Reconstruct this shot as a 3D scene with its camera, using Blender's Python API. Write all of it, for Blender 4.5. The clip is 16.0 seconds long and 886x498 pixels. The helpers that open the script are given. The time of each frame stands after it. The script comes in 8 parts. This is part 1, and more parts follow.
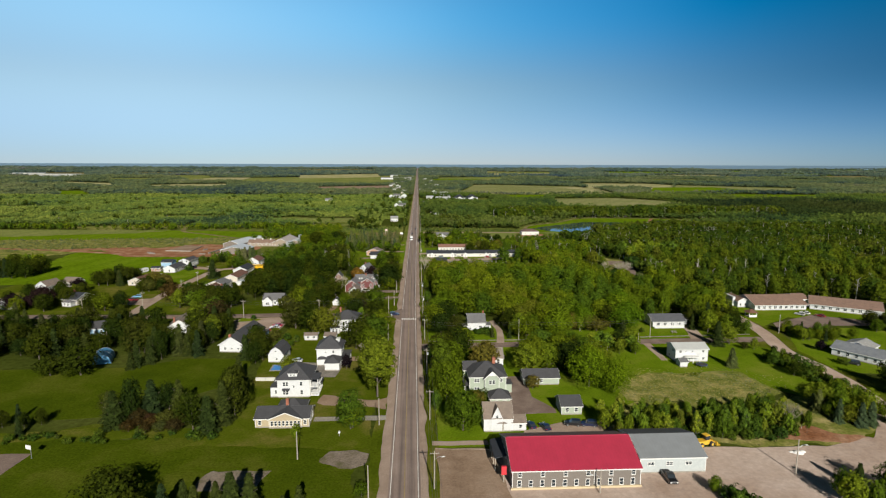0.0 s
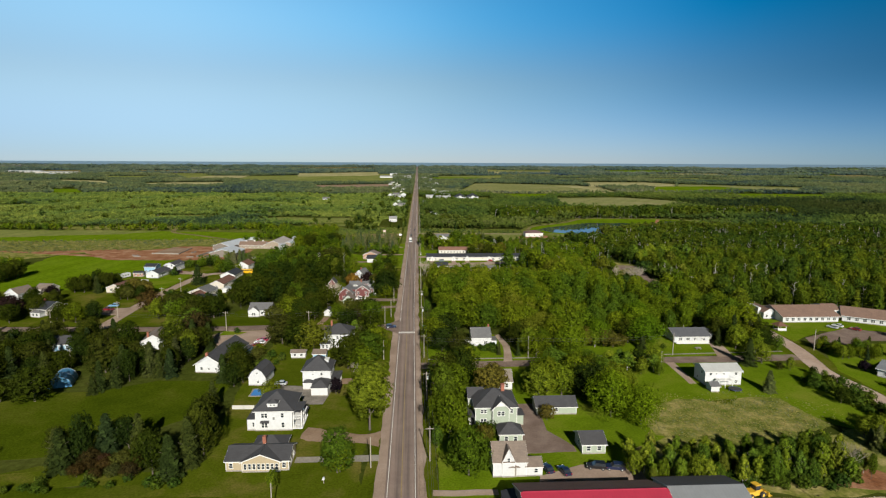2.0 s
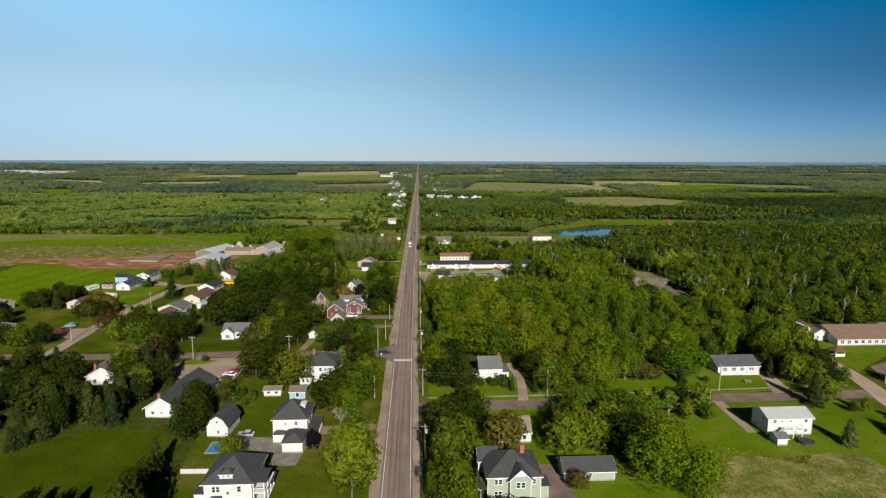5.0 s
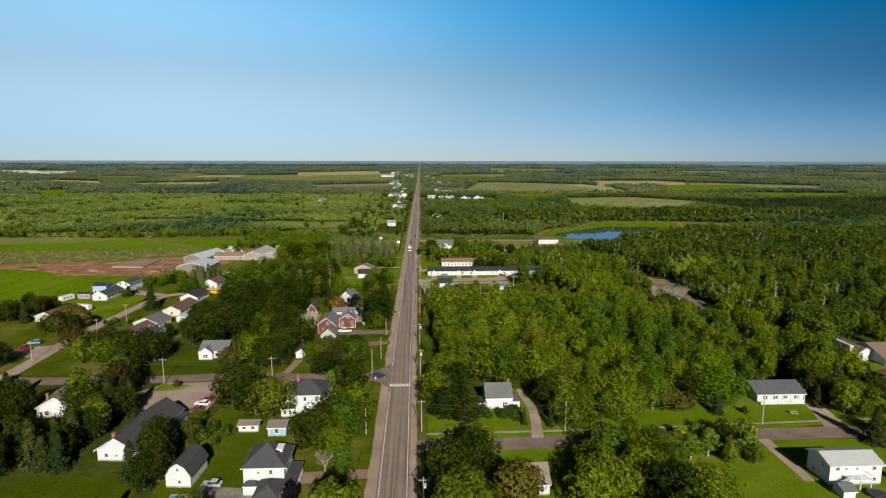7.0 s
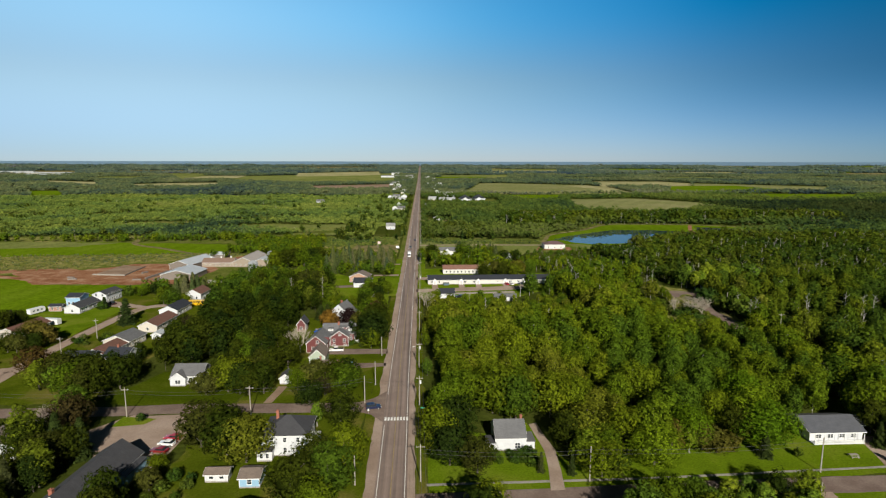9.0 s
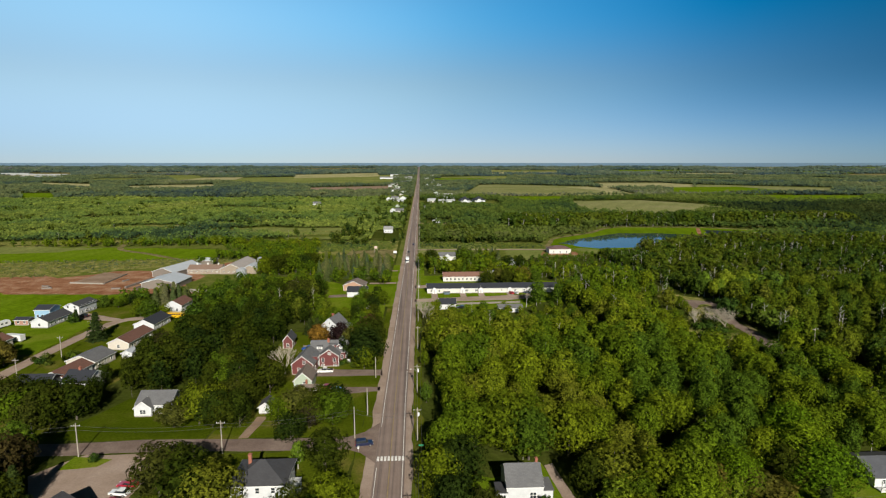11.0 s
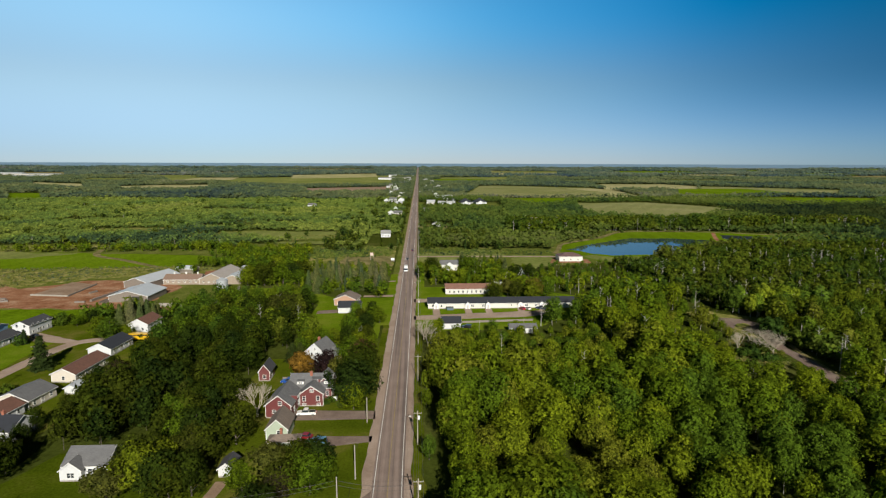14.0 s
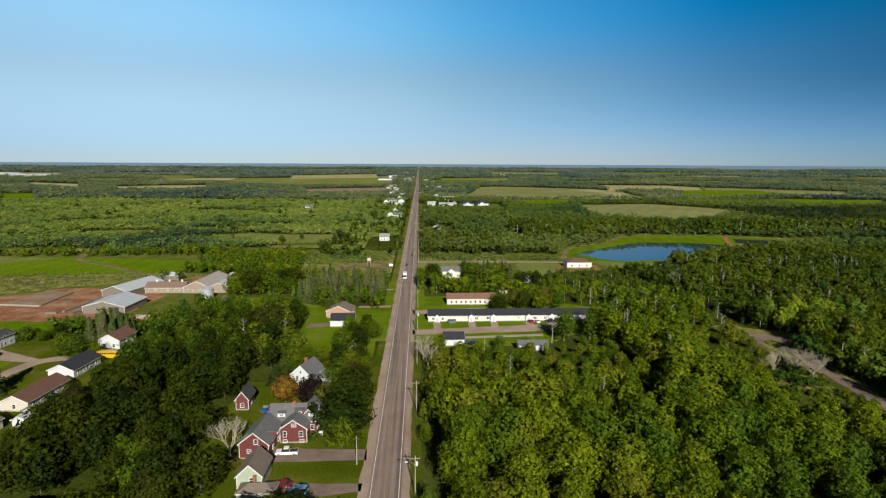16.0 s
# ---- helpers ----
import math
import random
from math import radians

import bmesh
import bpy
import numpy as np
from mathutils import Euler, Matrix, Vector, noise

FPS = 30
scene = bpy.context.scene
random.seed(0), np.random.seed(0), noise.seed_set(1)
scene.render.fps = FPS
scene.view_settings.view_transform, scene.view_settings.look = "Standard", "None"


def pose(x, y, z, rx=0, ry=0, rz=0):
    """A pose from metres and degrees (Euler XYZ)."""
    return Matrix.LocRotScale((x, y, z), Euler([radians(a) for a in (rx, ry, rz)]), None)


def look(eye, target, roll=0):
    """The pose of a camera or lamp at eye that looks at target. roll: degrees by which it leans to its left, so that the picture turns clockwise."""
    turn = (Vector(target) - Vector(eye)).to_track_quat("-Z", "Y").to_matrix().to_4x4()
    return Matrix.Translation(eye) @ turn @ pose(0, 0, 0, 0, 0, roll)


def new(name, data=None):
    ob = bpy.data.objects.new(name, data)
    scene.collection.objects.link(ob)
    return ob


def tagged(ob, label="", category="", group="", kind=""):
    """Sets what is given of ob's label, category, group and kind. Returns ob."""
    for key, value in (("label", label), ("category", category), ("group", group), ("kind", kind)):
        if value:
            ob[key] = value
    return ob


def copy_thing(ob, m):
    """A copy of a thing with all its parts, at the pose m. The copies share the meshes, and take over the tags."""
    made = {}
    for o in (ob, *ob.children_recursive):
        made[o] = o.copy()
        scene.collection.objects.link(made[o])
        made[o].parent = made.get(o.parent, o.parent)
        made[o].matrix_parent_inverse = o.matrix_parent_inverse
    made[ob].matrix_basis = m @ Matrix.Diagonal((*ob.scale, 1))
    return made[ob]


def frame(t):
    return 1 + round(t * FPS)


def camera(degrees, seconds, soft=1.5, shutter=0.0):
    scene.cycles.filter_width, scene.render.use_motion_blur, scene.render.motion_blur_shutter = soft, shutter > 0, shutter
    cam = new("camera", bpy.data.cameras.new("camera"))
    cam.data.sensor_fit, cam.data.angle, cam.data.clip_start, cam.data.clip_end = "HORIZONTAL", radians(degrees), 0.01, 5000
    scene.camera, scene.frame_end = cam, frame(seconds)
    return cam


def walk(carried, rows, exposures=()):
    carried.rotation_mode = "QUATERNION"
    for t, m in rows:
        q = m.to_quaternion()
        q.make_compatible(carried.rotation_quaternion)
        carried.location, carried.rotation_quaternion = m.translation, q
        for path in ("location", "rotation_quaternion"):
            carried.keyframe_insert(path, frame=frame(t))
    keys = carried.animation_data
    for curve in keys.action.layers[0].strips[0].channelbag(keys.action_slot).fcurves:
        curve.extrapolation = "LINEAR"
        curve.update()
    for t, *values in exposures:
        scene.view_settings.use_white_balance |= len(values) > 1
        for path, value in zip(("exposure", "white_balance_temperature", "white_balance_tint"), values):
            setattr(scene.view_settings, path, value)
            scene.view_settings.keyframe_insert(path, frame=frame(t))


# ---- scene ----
cam = camera(75.6, 16.0, 1.25)
scene.frame_end = frame(16.0)
PATH = [
    (0, (2.071, -0.609, 74.281), (2.175, 1.366, 73.983), 0.2),
    (0.5, (2.108, 5.345, 74.337), (2.213, 7.32, 74.037), 0.2),
    (1, (2.203, 11.32, 74.407), (2.307, 13.294, 74.105), 0.2),
    (1.5, (2.382, 17.248, 74.487), (2.487, 19.222, 74.185), 0.2),
    (2, (2.61, 23.102, 74.567), (2.715, 25.076, 74.263), 0.3),
    (2.5, (2.882, 29.009, 74.647), (2.985, 30.983, 74.342), 0.3),
    (3, (3.163, 35.03, 74.709), (3.266, 37.003, 74.403), 0.2),
    (3.5, (3.43, 41.098, 74.754), (3.532, 43.071, 74.446), 0.2),
    (4, (3.69, 47.195, 74.779), (3.792, 49.168, 74.471), 0.2),
    (6.5, (5.076, 77.602, 74.808), (5.172, 79.576, 74.497), 0.1),
    (7, (5.375, 83.742, 74.798), (5.47, 85.716, 74.488), 0.1),
    (7.5, (5.628, 89.896, 74.858), (5.722, 91.87, 74.547), 0.0),
    (8, (5.802, 96.058, 74.933), (5.896, 98.031, 74.623), 0.1),
    (8.5, (5.904, 102.14, 74.991), (5.998, 104.113, 74.682), 0.0),
    (9, (6.006, 108.142, 74.999), (6.099, 110.115, 74.691), 0.1),
    (11.5, (6.666, 136.701, 74.244), (6.762, 138.676, 73.941), 0.0),
    (12, (6.705, 142.488, 74.185), (6.8, 144.463, 73.882), 0.0),
    (12.5, (6.601, 148.384, 74.112), (6.698, 150.359, 73.809), 0.1),
    (13, (6.43, 154.367, 74.022), (6.528, 156.341, 73.72), 0.1),
    (13.5, (6.243, 160.377, 73.917), (6.343, 162.352, 73.616), 0.2),
    (14, (6.05, 166.358, 73.8), (6.151, 168.333, 73.499), 0.2),
    (14.5, (5.898, 172.273, 73.691), (6.001, 174.247, 73.39), 0.2),
    (15, (5.899, 178.112, 73.619), (6.001, 180.087, 73.32), 0.2),
    (15.5, (6.195, 183.862, 73.606), (6.297, 185.837, 73.308), 0.2),
    (16, (6.76, 189.522, 73.642), (6.859, 191.498, 73.343), 0.3),
]
walk(cam, [(t, look(eye, target, roll)) for t, eye, target, roll in PATH])

# ---------------------------------------------------------------- light
SUN_EL, SUN_AZ = radians(27), radians(172)          # azimuth clockwise from +y
world = bpy.data.worlds.new("sky")
scene.world = world
world.use_nodes = True
wn, wl = world.node_tree.nodes, world.node_tree.links
sky = wn.new("ShaderNodeTexSky")
sky.sky_type, sky.sun_disc = "NISHITA", False
sky.sun_elevation, sky.sun_rotation = SUN_EL, SUN_AZ
sky.altitude, sky.air_density, sky.dust_density, sky.ozone_density = 50, 1.0, 0.0, 3.0


def sky_ramp(stops):
    r = wn.new("ShaderNodeValToRGB")
    r.color_ramp.interpolation = "CARDINAL"
    while len(r.color_ramp.elements) < len(stops):
        r.color_ramp.elements.new(0.5)
    for e, (p, c) in zip(r.color_ramp.elements, stops):
        e.position, e.color = p, (*c, 1)
    wl.new(side.outputs[0], r.inputs[0])
    return r.outputs[0]


def sky_blend(a, b, z0, z1):
    m, k = wn.new("ShaderNodeMix"), wn.new("ShaderNodeMapRange")
    m.data_type, k.interpolation_type = "RGBA", "SMOOTHSTEP"
    k.inputs[1].default_value, k.inputs[2].default_value = z0, z1
    wl.new(split.outputs[2], k.inputs[0])
    wl.new(k.outputs[0], m.inputs[0])
    wl.new(a, m.inputs[6])
    wl.new(b, m.inputs[7])
    return m.outputs[2]


# a polarised sky: paler to the west and towards the horizon, deep blue to the east and high up
split, side = wn.new("ShaderNodeSeparateXYZ"), wn.new("ShaderNodeMapRange")
side.inputs[1].default_value, side.inputs[2].default_value = -1, 1
wl.new(wn.new("ShaderNodeTexCoord").outputs["Generated"], split.inputs[0])
wl.new(split.outputs[0], side.inputs[0])
low = sky_ramp([(0.15, (0.284, 0.399, 0.685)), (0.34, (0.282, 0.401, 0.658)), (0.52, (0.279, 0.367, 0.586)), (0.70, (0.239, 0.338, 0.575)), (0.88, (0.148, 0.269, 0.502))])
middle = sky_ramp([(0.15, (0.617, 0.634, 0.631)), (0.34, (0.576, 0.598, 0.602)), (0.52, (0.416, 0.478, 0.501)), (0.70, (0.184, 0.317, 0.413)), (0.88, (0.022, 0.146, 0.255))])
high = sky_ramp([(0.15, (0.857, 0.989, 0.918)), (0.34, (0.739, 0.941, 0.894)), (0.52, (0.314, 0.677, 0.761)), (0.70, (0.031, 0.374, 0.545)), (0.88, (0.000, 0.190, 0.272))])
top = sky_ramp([(0.2, (0.050, 0.053, 0.038)), (0.8, (0.042, 0.048, 0.038))])
tint = sky_blend(sky_blend(sky_blend(low, middle, 0.0, 0.14), high, 0.12, 0.25), top, 0.25, 0.6)
graded = wn.new("ShaderNodeMix")
graded.data_type, graded.blend_type = "RGBA", "MULTIPLY"
graded.inputs[0].default_value = 1.0
wl.new(sky.outputs[0], graded.inputs[6])
wl.new(tint, graded.inputs[7])
wl.new(graded.outputs[2], wn["Background"].inputs[0])
wn["Background"].inputs[1].default_value = 0.0928
sun = new("sun", bpy.data.lights.new("sun", "SUN"))
scene.view_settings.exposure = 0.692
sun.data.energy, sun.data.angle, sun.data.color = 5.0, radians(0.5), (1.0, 0.945, 0.83)
sv = Vector((math.sin(SUN_AZ) * math.cos(SUN_EL), math.cos(SUN_AZ) * math.cos(SUN_EL), math.sin(SUN_EL)))
sun.matrix_world = look((0, 0, 200), Vector((0, 0, 200)) - sv)

# ---------------------------------------------------------------- materials
MATS = {}


def mat(name, build):
    if name not in MATS:
        m = bpy.data.materials.new(name)
        m.use_nodes = True
        n, l = m.node_tree.nodes, m.node_tree.links
        build(n, l, n["Principled BSDF"])
        MATS[name] = m
    return MATS[name]


def coords(n, kind="Object"):
    return n.new("ShaderNodeTexCoord").outputs[kind]


def noise_tex(n, l, vec, scale, detail=4, rough=0.6):
    t = n.new("ShaderNodeTexNoise")
    t.inputs["Scale"].default_value, t.inputs["Detail"].default_value, t.inputs["Roughness"].default_value = scale, detail, rough
    l.new(vec, t.inputs["Vector"])
    return t.outputs["Fac"]


def ramp(n, l, fac, stops):
    r = n.new("ShaderNodeValToRGB")
    while len(r.color_ramp.elements) < len(stops):
        r.color_ramp.elements.new(0.5)
    for e, (p, c) in zip(r.color_ramp.elements, stops):
        e.position, e.color = p, (*c, 1)
    l.new(fac, r.inputs[0])
    return r.outputs[0]


def mix(n, l, a, b, fac, mode="MIX"):
    m = n.new("ShaderNodeMix")
    m.data_type, m.blend_type = "RGBA", mode
    for sock, v in ((m.inputs[0], fac), (m.inputs[6], a), (m.inputs[7], b)):
        if hasattr(v, "is_linked"):
            l.new(v, sock)
        elif isinstance(v, tuple):
            sock.default_value = (*v, 1)
        else:
            sock.default_value = v
    return m.outputs[2]


def bump(n, l, p, height, strength, dist):
    b = n.new("ShaderNodeBump")
    b.inputs["Strength"].default_value, b.inputs["Distance"].default_value = strength, dist
    l.new(height, b.inputs["Height"])
    l.new(b.outputs[0], p.inputs["Normal"])


def tone(c, k):
    return tuple(min(1, v * k) for v in c)


def earth(name, lo, mid, hi, big=0.03, small=1.5, rough=0.95, stripes=None, grit=0.8):
    """Ground cover: two scales of noise, and mowing or ploughing stripes."""
    def b(n, l, p):
        v = coords(n)
        a = noise_tex(n, l, v, big, 5, 0.65)
        f = noise_tex(n, l, v, small, 5, 0.7)
        c1 = ramp(n, l, a, [(0.32, lo), (0.5, mid), (0.68, hi)])
        c2 = ramp(n, l, f, [(0.3, (0.55, 0.55, 0.55)), (0.7, (1.35, 1.35, 1.3))])
        c = mix(n, l, c1, c2, grit, "MULTIPLY")
        if stripes:
            w = n.new("ShaderNodeTexWave")
            mp = n.new("ShaderNodeMapping")
            mp.inputs["Rotation"].default_value[2] = radians(stripes[1])
            l.new(v, mp.inputs[0])
            l.new(mp.outputs[0], w.inputs["Vector"])
            w.inputs["Scale"].default_value, w.inputs["Distortion"].default_value = stripes[0], 3
            c = mix(n, l, c, ramp(n, l, w.outputs["Fac"], [(0.2, (0.82, 0.82, 0.82)), (0.8, (1.12, 1.12, 1.1))]), 0.3, "MULTIPLY")
        l.new(c, p.inputs["Base Color"])
        p.inputs["Roughness"].default_value = rough
        p.inputs["Specular IOR Level"].default_value = 0.0
        bump(n, l, p, f, 0.6, 0.15)
    return mat(name, b)


LAWN = earth("lawn_grass", (0.061, 0.098, 0.0043), (0.089, 0.136, 0.0059), (0.128, 0.153, 0.0170), 0.05, 2.0)
GROUND = earth("woodland_ground", (0.031, 0.041, 0.0068), (0.044, 0.056, 0.0093), (0.068, 0.075, 0.0179), 0.02, 0.5)
# darker copy of the lawn colour: the dim western side is painted in
LAWN_DIMMED = earth("dimmed_lawn_grass", (0.032, 0.049, 0.0026), (0.046, 0.065, 0.0034), (0.073, 0.082, 0.0102), 0.05, 1.6)
DRY = earth("dry_grass", (0.075, 0.078, 0.024), (0.156, 0.133, 0.058), (0.224, 0.184, 0.095), 0.12, 1.2)
MEADOW_TAN = earth("dry_meadow_grass", (0.064, 0.093, 0.0119), (0.140, 0.145, 0.034), (0.289, 0.242, 0.102), 0.16, 1.0)
DIRT = earth("pale_dirt", (0.163, 0.112, 0.078), (0.218, 0.153, 0.109), (0.258, 0.190, 0.143), 0.12, 1.6, grit=0.45)
# worn lawn with tan patches, its green also lowered for the dim west
LAWN_MID = earth("worn_dimmed_lawn_grass", (0.043, 0.061, 0.0034), (0.061, 0.080, 0.0051), (0.119, 0.105, 0.025), 0.06, 1.8)
FIELD = earth("crop_field", (0.071, 0.116, 0.0034), (0.092, 0.146, 0.0051), (0.112, 0.160, 0.0110), 0.012, 0.4, stripes=(0.02, 8))
FIELD_TAN = earth("stubble_field", (0.20, 0.20, 0.085), (0.27, 0.25, 0.125), (0.33, 0.30, 0.165), 0.008, 0.3, stripes=(0.015, 80))
FIELD_HAY = earth("hay_field", (0.135, 0.150, 0.050), (0.172, 0.178, 0.070), (0.215, 0.205, 0.098), 0.006, 0.25, stripes=(0.012, 30))
FIELD_OLIVE = earth("olive_field", (0.110, 0.132, 0.032), (0.140, 0.158, 0.044), (0.180, 0.185, 0.062), 0.008, 0.3, stripes=(0.015, 12))
SOIL = earth("red_soil", (0.157, 0.066, 0.032), (0.234, 0.115, 0.066), (0.315, 0.200, 0.132), 0.11, 0.9)
GRAVEL = earth("pink_gravel", (0.218, 0.160, 0.126), (0.272, 0.207, 0.167), (0.320, 0.252, 0.211), 0.08, 2.5, grit=0.4)
PALE_GRAVEL = earth("pale_pink_gravel", (0.245, 0.170, 0.129), (0.340, 0.262, 0.218), (0.422, 0.340, 0.296), 0.035, 0.8, grit=0.4)
DRIVE = earth("worn_asphalt", (0.126, 0.092, 0.078), (0.163, 0.122, 0.104), (0.204, 0.160, 0.136), 0.15, 3.0, grit=0.5)
PAD = earth("cracked_asphalt_pad", (0.085, 0.081, 0.038), (0.162, 0.132, 0.106), (0.200, 0.166, 0.136), 0.22, 2.0)
PAVING = earth("grey_paving", (0.128, 0.115, 0.102), (0.174, 0.157, 0.140), (0.217, 0.196, 0.178), 0.25, 2.5)
MEADOW = earth("pale_meadow", (0.058, 0.078, 0.0119), (0.092, 0.109, 0.020), (0.136, 0.136, 0.041), 0.05, 0.9)
CONCRETE = earth("old_concrete", (0.190, 0.177, 0.156), (0.245, 0.224, 0.197), (0.286, 0.265, 0.238), 0.2, 3.0, 0.85)


def asphalt_build(n, l, p):
    v = coords(n)
    sep = n.new("ShaderNodeSeparateXYZ")
    l.new(v, sep.inputs[0])
    a = noise_tex(n, l, v, 0.12, 5, 0.7)
    f = noise_tex(n, l, v, 4.0, 4, 0.7)
    mp = n.new("ShaderNodeMapping")
    mp.inputs["Scale"].default_value = (1.0, 0.012, 1.0)
    l.new(v, mp.inputs[0])
    streak = noise_tex(n, l, mp.outputs[0], 0.9, 4, 0.6)
    base = ramp(n, l, a, [(0.3, (0.157, 0.119, 0.102)), (0.7, (0.208, 0.162, 0.139))])
    base = mix(n, l, base, ramp(n, l, streak, [(0.36, (0.62, 0.62, 0.64)), (0.62, (1.25, 1.22, 1.2))]), 0.9, "MULTIPLY")
    base = mix(n, l, base, ramp(n, l, f, [(0.3, (0.8, 0.8, 0.8)), (0.7, (1.15, 1.15, 1.15))]), 0.7, "MULTIPLY")
    l.new(base, p.inputs["Base Color"])
    p.inputs["Roughness"].default_value = 0.85
    p.inputs["Specular IOR Level"].default_value = 0.25
    bump(n, l, p, f, 0.3, 0.03)


ASPHALT = mat("road_asphalt", asphalt_build)


def plain(name, c, rough=0.6, metal=0.0, var=0.12, scale=3.0):
    def b(n, l, p):
        v = coords(n)
        f = noise_tex(n, l, v, scale, 5, 0.65)
        g = noise_tex(n, l, v, scale * 0.12, 3, 0.6)
        k = mix(n, l, ramp(n, l, f, [(0.25, tone(c, 1 - var)), (0.75, tone(c, 1 + var * 0.6))]),
                ramp(n, l, g, [(0.3, (1 - var, 1 - var, 1 - var)), (0.6, (1, 1, 1))]), 0.8, "MULTIPLY")
        l.new(k, p.inputs["Base Color"])
        p.inputs["Roughness"].default_value, p.inputs["Metallic"].default_value = rough, metal
    return mat(name, b)


def siding(name, c, pitch=0.16, vertical=False):
    """Painted boards: lapped joints in relief, weathering at two scales."""
    def b(n, l, p):
        v = coords(n)
        sep = n.new("ShaderNodeSeparateXYZ")
        l.new(v, sep.inputs[0])
        w = n.new("ShaderNodeMath")
        w.operation = "MULTIPLY"
        w.inputs[1].default_value = 1 / pitch
        l.new(sep.outputs["X" if vertical else "Z"], w.inputs[0])
        fr = n.new("ShaderNodeMath")
        fr.operation = "FRACT"
        l.new(w.outputs[0], fr.inputs[0])
        f = noise_tex(n, l, v, 1.2, 5, 0.7)
        k = mix(n, l, ramp(n, l, f, [(0.25, tone(c, 0.84)), (0.65, c)]),
                ramp(n, l, fr.outputs[0], [(0.0, (0.72, 0.72, 0.72)), (0.16, (1, 1, 1))]), 0.6, "MULTIPLY")
        l.new(k, p.inputs["Base Color"])
        p.inputs["Roughness"].default_value = 0.55
        bump(n, l, p, fr.outputs[0], 0.5, 0.02)
    return mat(name, b)


def shingle(name, c):
    """Asphalt shingles: courses and tabs in relief, blotched by weather."""
    def b(n, l, p):
        v = coords(n)
        br = n.new("ShaderNodeTexBrick")
        br.inputs["Scale"].default_value = 1.0
        br.inputs["Brick Width"].default_value, br.inputs["Row Height"].default_value = 0.9, 0.28
        br.inputs["Mortar Size"].default_value = 0.03
        for i, k in ((1, 0.92), (2, 1.08), (3, 0.78)):
            br.inputs[i].default_value = (*tone(c, k), 1)
        l.new(v, br.inputs["Vector"])
        f = noise_tex(n, l, v, 0.5, 6, 0.7)
        k = mix(n, l, br.outputs[0], ramp(n, l, f, [(0.3, (0.8, 0.8, 0.82)), (0.7, (1.16, 1.16, 1.15))]), 0.9, "MULTIPLY")
        l.new(k, p.inputs["Base Color"])
        p.inputs["Roughness"].default_value = 0.85
        bump(n, l, p, f, 0.4, 0.03)
    return mat(name, b)


def sheet(name, c, pitch=0.3, rough=0.4, metal=0.0, axis="X"):
    """Ribbed sheet metal."""
    def b(n, l, p):
        v = coords(n)
        sep = n.new("ShaderNodeSeparateXYZ")
        l.new(v, sep.inputs[0])
        w = n.new("ShaderNodeMath")
        w.operation = "MULTIPLY"
        w.inputs[1].default_value = 1 / pitch
        l.new(sep.outputs[axis], w.inputs[0])
        fr = n.new("ShaderNodeMath")
        fr.operation = "PINGPONG"
        fr.inputs[1].default_value = 1
        l.new(w.outputs[0], fr.inputs[0])
        f = noise_tex(n, l, v, 0.4, 6, 0.7)
        k = ramp(n, l, f, [(0.3, tone(c, 0.88)), (0.7, tone(c, 1.06))])
        k = mix(n, l, k, ramp(n, l, fr.outputs[0], [(0.0, (0.8, 0.8, 0.8)), (0.15, (1, 1, 1))]), 0.6, "MULTIPLY")
        l.new(k, p.inputs["Base Color"])
        p.inputs["Roughness"].default_value, p.inputs["Metallic"].default_value = rough, metal
        bump(n, l, p, fr.outputs[0], 0.4, 0.02)
    return mat(name, b)


